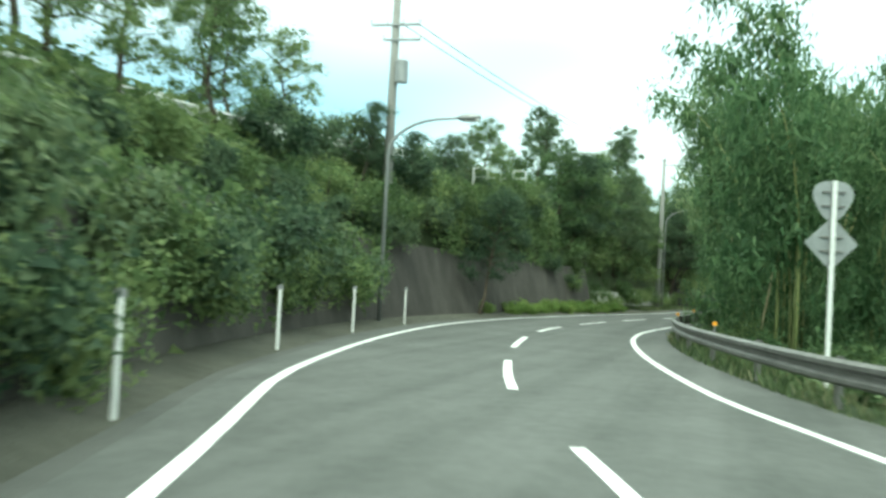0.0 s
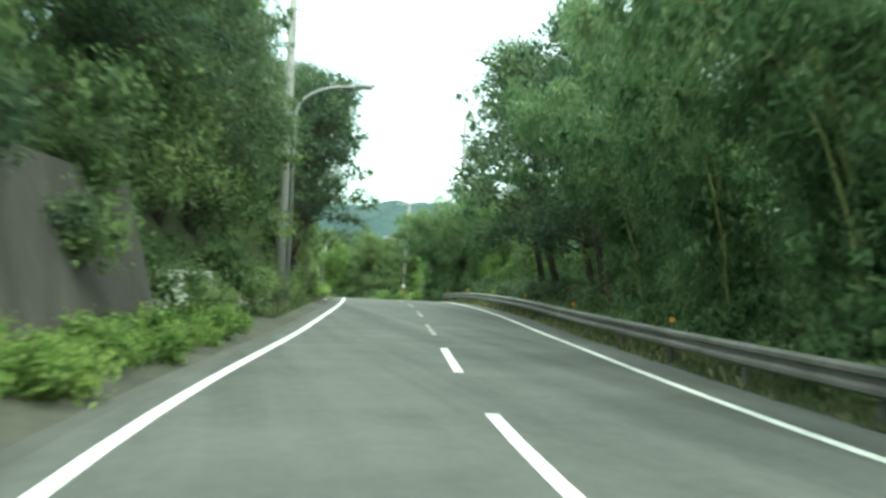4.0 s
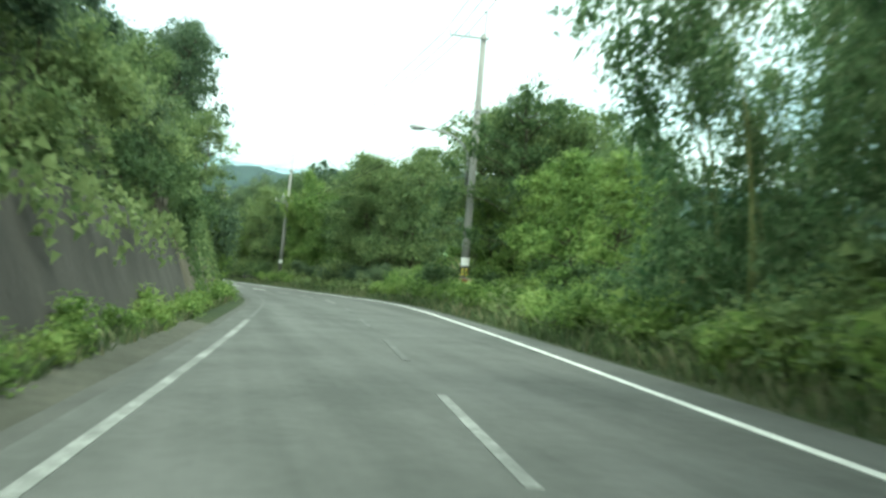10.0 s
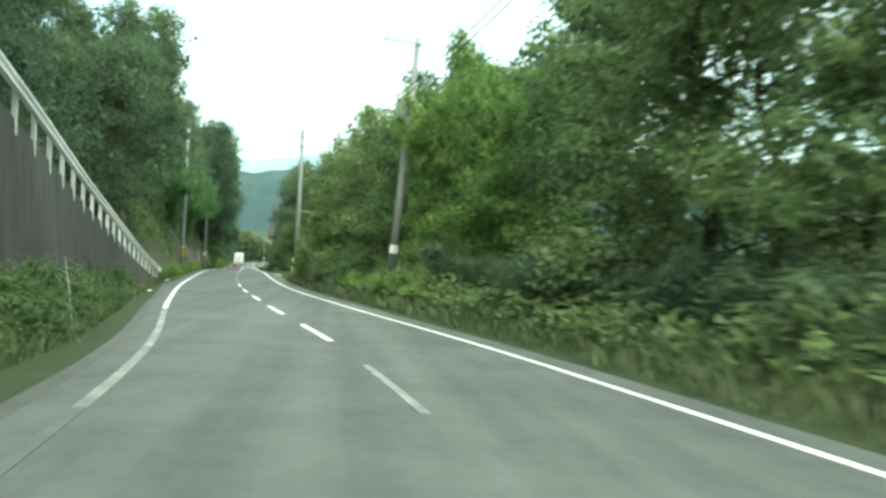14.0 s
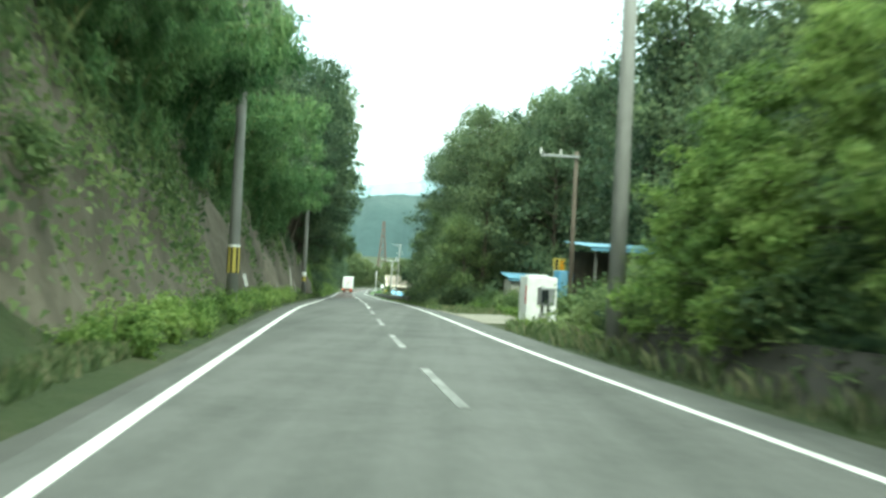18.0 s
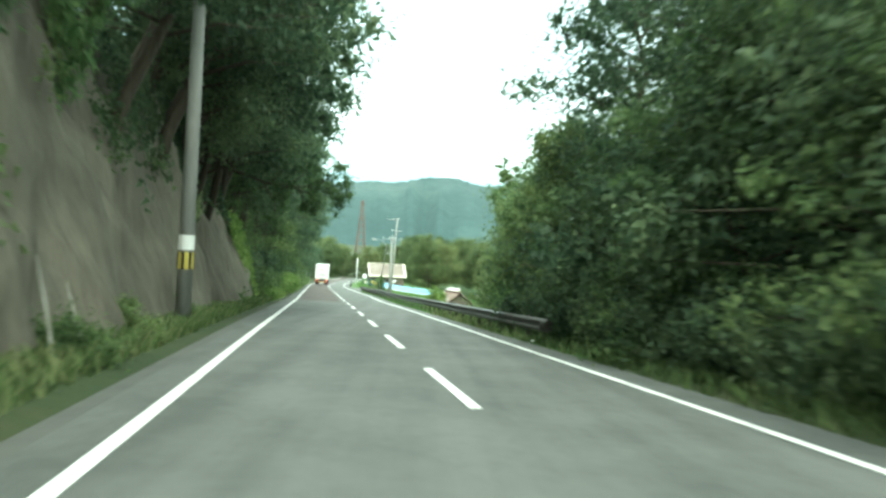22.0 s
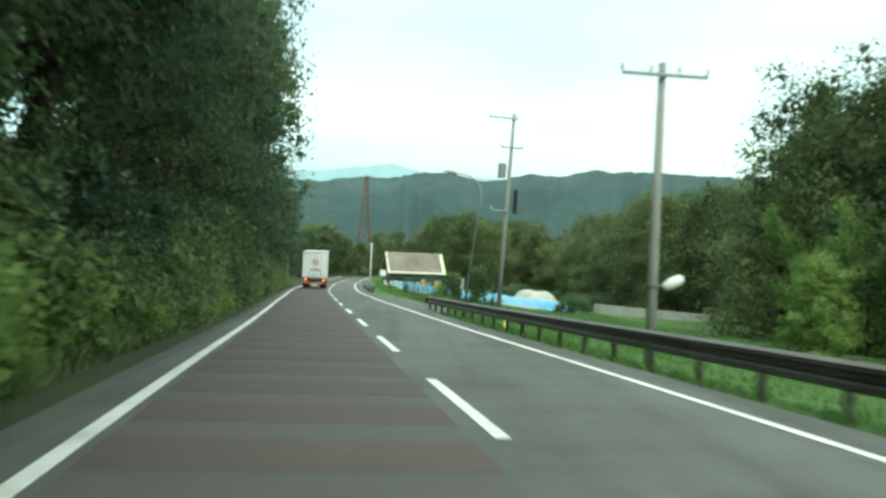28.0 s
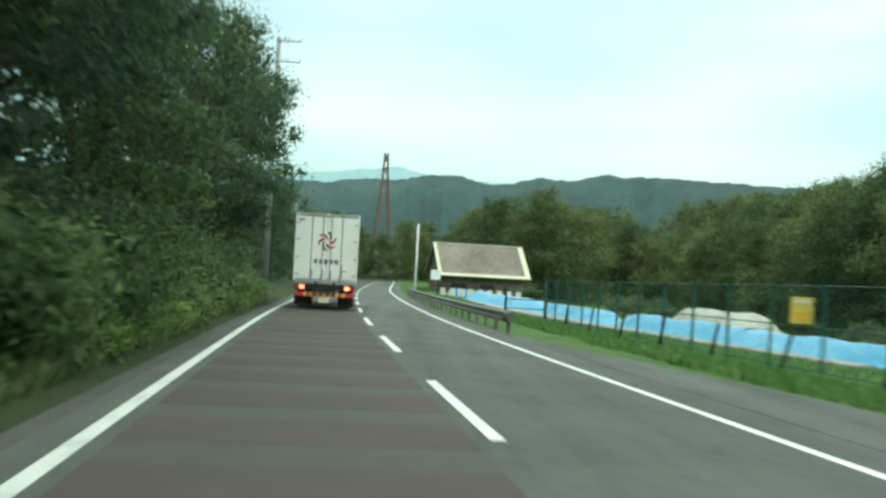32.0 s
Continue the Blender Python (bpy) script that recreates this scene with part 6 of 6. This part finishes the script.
draped("blue_tarpaulin", "crumpled bright blue tarpaulin over a long low heap", 524, 546, -23.2, -26.8, 1.2, M_BLUE, 3, 6, drift=0.34)
draped("blue_tarpaulin", "light blue tarpaulin over a low heap by the barn", 546.5, 572, -15.5, -19.0, 1.15, M_BLUE, 9, 6, drift=0.34)
v, f = [], []
for i in range(9):
    s = 524.5 + 46.5 * i / 8
    u = -24.6 + 0.34 * (s - 518)
    z = land(s, u)
    v += [at(s, u, z - 0.3), at(s, u, z + 0.22), at(s, u + 1.1, z + 0.16), at(s, u + 1.1, z - 0.3)]
for i in range(8):
    for j in range(4):
        f.append((i * 4 + j, i * 4 + (j + 1) % 4, i * 4 + 4 + (j + 1) % 4, i * 4 + 4 + j))
f += [(3, 2, 1, 0), (32, 33, 34, 35)]
tagged(raw("field_kerb", v, f, M_CONC), "low pale concrete strip along the tarpaulins", "kerb", kind="structure")
draped("white_tarpaulin", "dirty white tarpaulin heap", 547, 563, -25, -30, 1.9, M_SMEARED, 5, 3)
v, f = [], []
for i in range(7):
    w = i / 6
    s, u, top = 529.6 - 10.6 * w, -29.4 - 9.2 * w, -0.55 - 0.48 * w
    v += [at(s, u, -3.0), at(s, u, top), at(s + 0.3, u, top), at(s + 0.3, u, -3.0)]
for i in range(6):
    for j in range(4):
        f.append((i * 4 + j, i * 4 + (j + 1) % 4, i * 4 + 4 + (j + 1) % 4, i * 4 + 4 + j))
f += [(3, 2, 1, 0), (24, 25, 26, 27)]
tagged(raw("field_wall", v, f, M_CONC), "low pale concrete wall at the end of the field", "wall", kind="structure")


def mesh_fence(s0, s1, u, label):
    root = thing("mesh_fence", label, "fence")
    n = int((s1 - s0) / 2.0) + 1
    for i in range(n):
        s = s0 + (s1 - s0) * i / (n - 1)
        part("post", rod(at(s, u, -0.5), at(s, u, 1.7), 0.032), M_GREEN_NET, root)
    for z in (0.1, 0.9, 1.66):
        bm = bmesh.new()
        k = n * 2
        tube(bm, [at(s0 + (s1 - s0) * j / k, u, z) for j in range(k + 1)], 0.013, 6)
        part("rail", bm, M_GREEN_NET, root)
    verts, faces = [], []
    def wire(p, q, r=0.0022):
        d = (q - p).normalized()
        a = d.orthogonal().normalized() * r
        b = d.cross(a).normalized() * r
        k0 = len(verts)
        for e in (p, q):
            verts.extend((e + a, e - a * 0.5 + b, e - a * 0.5 - b))
        faces.extend([(k0 + i, k0 + (i + 1) % 3, k0 + 3 + (i + 1) % 3, k0 + 3 + i) for i in range(3)])
    s = s0
    while s < s1:
        for a, b in ((0, 1), (1, 0)):
            wire(at(s, u, 0.1 if a == 0 else 1.66), at(min(s + 1.56, s1), u, 1.66 if a == 0 else 0.1))
        s += 0.2
    raw("wire_netting", verts, faces, M_GREEN_NET, root)
    root.children[-1]["kind"] = "stuff"
    return root


mf = mesh_fence(473, 524, -7.6, "green chain-link fence along the field")
part("brace", rod(at(473.1, -7.6, 0.0), at(471.5, -7.6, 1.62), 0.034), M_GREEN_NET, mf)
fs = thing("warning_sign", "yellow warning sign on the fence", "sign", "fence signs", m=stand(493.4, -7.5, 1.12))
pl = part("plate", one_box((0.44, 0.012, 0.5), (0, 0, 0), 0.004), M_YELLOW, fs)
part("bar", one_box((0.3, 0.006, 0.07), (0, -0.009, 0.17), 0.0), M_CREAM, pl)
part("bar", one_box((0.34, 0.006, 0.04), (0, -0.009, -0.05), 0.0), M_ORANGE, pl)
part("bar", one_box((0.34, 0.006, 0.04), (0, -0.009, -0.15), 0.0), M_ORANGE, pl)
copy_thing(fs, stand(502.2, -7.5, 1.2))
wb = thing("fence_notice", "white notice board on the green fence", "sign", "fence signs", m=stand(482.4, -7.5, 1.25))
part("plate", one_box((0.36, 0.012, 0.72), (0, 0, 0), 0.004), M_WHITE, wb)
for z in (0.2, 0.05, -0.1):
    part("bar", one_box((0.22, 0.006, 0.05), (0, -0.009, z), 0.0), M_STEEL, wb)
for i in range(11):
    part("stake", rod(at(486.0 + 3.4 * i, -7.5, -0.25), at(485.5 + 3.4 * i, -7.5, 0.78), 0.035), M_BLACK, mf, "slanting black stake in front of the netting")
gate = thing("pipe_gate", "dark green pipe gate between posts", "gate", m=stand(526.5, -7.3, 0.0, 0))
for x in (-0.9, 0.9):
    part("post", rod((x, 0, -0.3), (x, 0, 1.35), 0.05), M_BLACK, gate)
for z in (0.4, 0.8, 1.2):
    part("bar", rod((-0.9, 0, z), (0.9, 0, z), 0.022), M_GREEN_NET, gate)

mirror = thing("convex_mirror", "small oval convex traffic mirror clamped to the short pole", "traffic mirror", m=stand(447.0, -6.35, 1.45, 0))
part("clamp", tube(bmesh.new(), ((0, 0, -0.05), (0, 0, 0.03)), 0.15, 16), M_STEEL, mirror)
part("arm", rod((0.12, 0, -0.02), (0.3, -0.03, 0.02), 0.022), M_STEEL, mirror)
part("hood", tube(bmesh.new(), ((0.24, -0.03, -0.05), (0.28, -0.03, -0.03), (0.42, -0.03, 0.05), (0.58, -0.03, 0.13), (0.69, -0.03, 0.19), (0.73, -0.03, 0.21)), (0.03, 0.09, 0.13, 0.135, 0.09, 0.02), 16), M_WHITE, mirror, smooth=True)


def barn():
    root = thing("barn", "weathered wooden barn with a wide cream-edged roof", "barn", m=stand(586, -11.9, -1.0, 9))
    w, d, e, r = 8.6, 6.4, 3.1, 6.1
    for y in (-d / 2, d / 2):
        part("long_wall", one_box((w, 0.14, e), (0, y, e / 2), 0.01), M_WOOD, root)
    for x in (-w / 2, w / 2):
        bm = bmesh.new()
        p = [(x - 0.07, -d / 2 + 0.08, 0), (x - 0.07, d / 2 - 0.08, 0), (x - 0.07, d / 2 - 0.08, e), (x - 0.07, 0, r - 0.15), (x - 0.07, -d / 2 + 0.08, e)]
        a = [bm.verts.new(q) for q in p]
        b = [bm.verts.new((q[0] + 0.14, q[1], q[2])) for q in p]
        bm.faces.new(a), bm.faces.new(b[::-1])
        for k in range(5):
            bm.faces.new((a[k], a[(k + 1) % 5], b[(k + 1) % 5], b[k]))
        part("gable_wall", bm, M_WOOD, root)
    L = math.hypot(d / 2 + 0.7, r - e + 0.3)
    ang = math.degrees(math.atan2(r - e + 0.3, d / 2 + 0.7))
    for sgn in (-1, 1):
        m = pose(0, sgn * (d / 4 + 0.35), (r + e - 0.3) / 2 + 0.05, -sgn * ang, 0, 0)
        part("roof_slope", one_box((w + 1.0, L, 0.12), (0, 0, 0), 0.01, m), M_ROOF, root)
        part("verge_board", one_box((0.55, L, 0.05), (w / 2 + 0.28, 0, 0.09), 0.0, m), M_CREAM, root, "cream roof edge")
        part("verge_board", one_box((0.35, L, 0.05), (-w / 2 - 0.36, 0, 0.09), 0.0, m), M_CREAM, root, "cream roof edge")
        part("eaves_flashing", one_box((w + 1.0, 0.4, 0.05), (0, sgn * (L / 2 - 0.2), 0.085), 0.0, m), M_CREAM, root, "cream eaves strip")
    part("ridge_cap", one_box((w + 1.05, 0.3, 0.1), (0, 0, r + 0.1), 0.02), M_CREAM, root)
    for x in (-2.6, 0.4):
        win = part("window", one_box((1.5, 0.06, 0.9), (x, -d / 2 - 0.09, 1.7), 0.01), M_GLASS_DARK, root, "dark barn window")
        part("frame", one_box((1.7, 0.05, 0.08), (x, -d / 2 - 0.1, 2.2), 0.0), M_WOOD, win)
    part("door", one_box((2.0, 0.06, 2.3), (2.9, -d / 2 - 0.09, 1.15), 0.01), M_WOOD, root)
    return root


barn()
pf = thing("panel_fence", "dark fence with cream panels before the barn", "fence", m=stand(566, -7.8, -0.3, -8))
for k in range(9):
    part("post", one_box((0.08, 0.08, 1.5), (k * 0.8 - 1, 0, 0.7), 0.006), M_BLACK, pf)
    part("panel", one_box((0.42, 0.03, 0.62), (k * 0.8 - 0.6, 0, 0.72), 0.004), M_CREAM, pf)
for z in (0.3, 1.2):
    part("rail", one_box((7.6, 0.05, 0.06), (2.4, 0.03, z), 0.0), M_BLACK, pf)
ws = thing("white_notice", "small white notice board by the barn", "sign", m=stand(572, -6.9, -0.4))
part("post", rod((0, 0.03, -0.2), (0, 0.03, 2.0), 0.04), M_STEEL, ws)
part("board", one_box((0.9, 0.04, 0.9), (0, 0, 2.2), 0.006), M_WHITE, ws)


# ---- lattice mast on the far side of the wood ----
def mast():
    root = thing("lattice_mast", "rust-red lattice mast beyond the wood", "mast", m=pose(-27, 436, -17, 0, 0, 12))
    H = 31.0
    def corner(k, z):
        w = 2.6 * (1 - z / H) ** 1.3 + 0.35
        return Vector(((-1 if k in (0, 3) else 1) * w, (-1 if k < 2 else 1) * w, z))
    for k in range(4):
        part("leg", tube(bmesh.new(), [corner(k, H * j / 8) for j in range(9)], 0.16, 5), M_RUST, root)
    for j in range(11):
        a, b = H * j / 11, H * (j + 1) / 11
        bm = bmesh.new()
        for k in range(4):
            tube(bm, (corner(k, a), corner((k + 1) % 4, b)), 0.08, 4)
            tube(bm, (corner((k + 1) % 4, a), corner(k, b)), 0.08, 4)
        part("bracing", bm, M_RUST, root)["kind"] = "stuff"


mast()


# ---- the lorry ahead, standing in its lane ----
def wheel(root, x, y, z, r=0.5, w=0.28):
    t = part("tyre", tube(bmesh.new(), ((x - w / 2, y, z), (x - w / 2 + 0.03, y, z), (x + w / 2 - 0.03, y, z), (x + w / 2, y, z)), (r - 0.05, r, r, r - 0.05), 28), M_BLACK, root)
    part("rim", tube(bmesh.new(), ((x - w / 2 - 0.01, y, z), (x - w / 2 + 0.02, y, z)), (r * 0.56, r * 0.5), 20), M_GREYMETAL, t)
    part("rim", tube(bmesh.new(), ((x + w / 2 - 0.02, y, z), (x + w / 2 + 0.01, y, z)), (r * 0.5, r * 0.56), 20), M_GREYMETAL, t)


def lorry():
    root = thing("lorry", "white box lorry with a red emblem on its rear doors", "truck", m=stand(523.0, 1.42, 0.0, 0))
    W, L, Z0, Z1 = 2.45, 9.4, 1.05, 3.78
    body = part("cargo_box", one_box((W, L, Z1 - Z0), (0, L / 2, (Z0 + Z1) / 2), 0.03), M_TRUCK, root)
    for sx in (-1, 1):
        part("rear_door", one_box((W / 2 - 0.08, 0.05, Z1 - Z0 - 0.28), (sx * (W / 4 - 0.005), -0.03, (Z0 + Z1) / 2 + 0.04), 0.012), M_TRUCK, body)
    part("top_rail", one_box((W + 0.02, 0.10, 0.12), (0, -0.02, Z1 - 0.05), 0.015), M_GREYMETAL, body)
    part("sill_rail", one_box((W + 0.02, 0.12, 0.14), (0, -0.02, Z0 + 0.05), 0.015), M_GREYMETAL, body)
    for sx in (-1, 1):
        part("corner_rail", one_box((0.07, 0.10, Z1 - Z0), (sx * (W / 2 - 0.02), -0.02, (Z0 + Z1) / 2), 0.012), M_TRUCK, body)
    for x in (-0.58, -0.16, 0.16, 0.58):
        bar = part("lock_bar", rod((x, -0.085, Z0 + 0.08), (x, -0.085, Z1 - 0.08), 0.016), M_GREYMETAL, body)
        for z in (1.3, 2.0, 3.5):
            part("keeper", one_box((0.07, 0.05, 0.05), (x, -0.07, z), 0.006), M_GREYMETAL, bar)
        part("lock_handle", one_box((0.03, 0.03, 0.26), (x + 0.05, -0.11, 1.45), 0.006), M_STEEL, bar)
    for sx in (-1, 1):
        for z in (1.4, 2.05, 2.75, 3.4):
            part("hinge", one_box((0.12, 0.04, 0.05), (sx * (W / 2 - 0.11), -0.065, z), 0.006), M_GREYMETAL, body)
    # emblem: a plain ring of hooked strokes
    for k in range(6):
        a = 2 * math.pi * k / 6 + 0.3
        bm = bmesh.new()
        pts = [(math.cos(a + t) * (0.10 + 0.27 * t / 1.2), -0.062, 2.72 + math.sin(a + t) * (0.10 + 0.27 * t / 1.2)) for t in (0, 0.3, 0.6, 0.9, 1.2)]
        tube(bm, pts, (0.02, 0.035, 0.04, 0.035, 0.02), 6)
        part("emblem_stroke", bm, M_RED_PAINT if k % 3 else M_BLACK, body)
    for k in range(5):
        part("bar", one_box((0.14, 0.008, 0.17), (-0.40 + 0.2 * k, -0.062, 1.92), 0.0), M_STEEL, body)
    part("bar", one_box((0.26, 0.008, 0.07), (-1.02, -0.062, 3.52), 0.0), M_STEEL, body)
    part("bracket_mark", one_box((0.04, 0.008, 0.25), (0.62, -0.062, 1.68), 0.0), M_STEEL, body)
    part("bracket_mark", one_box((0.22, 0.008, 0.04), (0.72, -0.062, 1.57), 0.0), M_STEEL, body)
    part("top_lamp", one_box((0.14, 0.05, 0.06), (0, -0.09, Z1 - 0.02), 0.015), M_WHITE, body)
    part("chassis", one_box((0.9, L + 1.2, 0.25), (0, L / 2 + 0.5, 0.85), 0.02), M_BLACK, root)
    part("lamp_board", one_box((2.36, 0.08, 0.20), (0, 0.02, 0.90), 0.02), M_BLACK, root)
    for sx in (-1, 1):
        part("tail_lamp", one_box((0.19, 0.05, 0.15), (sx * 0.88, -0.045, 0.90), 0.02), M_TAIL, root, "lit red tail lamp")
        part("tail_lamp", one_box((0.16, 0.05, 0.13), (sx * 1.08, -0.045, 0.90), 0.02), M_REDLENS, root, "red lens")
        part("bump_stop", one_box((0.09, 0.10, 0.36), (sx * 0.36, -0.06, 0.95), 0.015), M_BLACK, root)
        part("mud_flap", one_box((0.62, 0.02, 0.5), (sx * 0.86, 0.35, 0.42), 0.0), M_BLACK, root)
    guard = part("underrun_bar", one_box((2.3, 0.08, 0.16), (0, 0.08, 0.62), 0.015), M_RED_PAINT, root, "red and yellow marked underrun bar")
    for k in range(7):
        part("hatch", one_box((0.12, 0.01, 0.15), (0, 0, 0), 0.0, pose(-0.75 + 0.25 * k, 0.036, 0.62, 0, 35, 0)), M_YELLOW, guard)
    part("number_plate", one_box((0.44, 0.012, 0.22), (0, 0.0, 0.42), 0.004), M_CREAM, root)
    for y in (2.2, 3.5):
        for sx in (-1, 1):
            wheel(root, sx * 0.98, y, 0.5)
            wheel(root, sx * 0.68, y, 0.5)
    for sx in (-1, 1):
        wheel(root, sx * 1.0, L + 1.0, 0.5)
        part("side_guard", one_box((0.04, 3.6, 0.4), (sx * 1.18, 6.2, 0.75), 0.01), M_GREYMETAL, root)
    cab = part("cab", one_box((2.4, 2.1, 2.3), (0, L + 1.3, 1.75), 0.12), M_TRUCK, root)
    part("windscreen", one_box((2.1, 0.03, 0.85), (0, L + 2.35, 2.2), 0.01), M_GLASS_DARK, cab)
    for sx in (-1, 1):
        part("side_window", one_box((0.03, 0.9, 0.7), (sx * 1.2, L + 1.6, 2.2), 0.01), M_GLASS_DARK, cab)
        part("mirror", one_box((0.12, 0.1, 0.45), (sx * 1.42, L + 2.2, 2.1), 0.03), M_BLACK, cab)
    return root


lorry()

# ---- odds and ends beside the road ----
plank = thing("yellow_plank", "yellow plank leaning on the ground under the rail", "plank")
part("board", rod(at(454.6, -4.5, 0.0), at(459.8, -5.6, 0.25), 0.045, sides=4), M_YELLOW, plank)
for k, (s, u, turn) in enumerate(((147.5, 4.05, 20), (178.6, 4.0, 70), (268.5, 4.15, 10), (286.8, 4.2, 40), (363.0, -4.1, 5), (310.5, -4.25, 30), (95.0, -4.0, 15))):
    bit = thing("litter", "scrap of pale litter on the verge", "litter", "litter", m=stand(s, u, land(s, u) + 0.03, turn))
    bm = bmesh.new()
    ring = [bm.verts.new((0.11 * math.cos(t) * (1 + 0.4 * math.sin(3 * t + k)), 0.06 * math.sin(t), 0.03 + 0.03 * math.sin(2 * t + k))) for t in [0.7 * j for j in range(9)]]
    bm.faces.new(ring)
    bmesh.ops.solidify(bm, geom=bm.faces[:], thickness=0.012)
    part("crumpled_scrap", bm, M_WHITE, bit)
for k, (s, u, lean, h) in enumerate(((87, -6.2, 8, 6.5), (91.5, -6.4, 14, 7.0), (96, -6.0, -6, 4.5), (101, -5.8, 10, 3.2), (104, -5.7, -16, 2.6), (109, -5.6, 6, 3.0))):
    cane = thing("dead_cane", "bare straw-coloured bamboo cane leaning out of the grove", "bamboo", "dead canes", m=stand(s, u, land(s, u) - 0.1, 0, 1.0, lean))
    part("stem", tube(bmesh.new(), ((0, 0, -0.2), (0.05, 0.1, h * 0.5), (0.2, 0.1, h)), (0.035, 0.028, 0.012), 6), material("dry_cane", [(0.30, 0.26, 0.15), (0.42, 0.37, 0.24)], 3, 0.6, bump=0) if k == 0 else bpy.data.materials["dry_cane"], cane)

stalk = thing("dead_stalk", "pale dead stalk leaning against the rock cut", "dead branch")
part("stem", tube(bmesh.new(), (at(338.4, 4.25, 0.3), at(338.9, 4.35, 1.2), at(339.4, 4.5, 2.2)), (0.012, 0.05, 0.008), 6), M_SMEARED, stalk)
part("side_shoot", tube(bmesh.new(), (at(338.6, 4.30, 1.3), at(338.9, 4.34, 1.22), at(339.3, 4.36, 1.12)), (0.006, 0.035, 0.006), 6), M_SMEARED, stalk)
for k, (s, h, lean) in enumerate(((350.5, 1.5, -12), (352.0, 1.2, -16), (327.0, 1.1, -10), (333.5, 1.3, -14), (245.0, 1.4, -8), (236.0, 1.2, 6))):
    st = thing("dead_stalk", "thin pale dead stalk standing in the weeds", "dead branch", m=stand(s, 4.55, 0.0, 0, 1.0, lean))
    part("stem", tube(bmesh.new(), ((0, 0, -0.1), (0.02, 0, h * 0.6), (0.0, 0.04, h)), (0.018, 0.016, 0.006), 5), M_SMEARED, st)
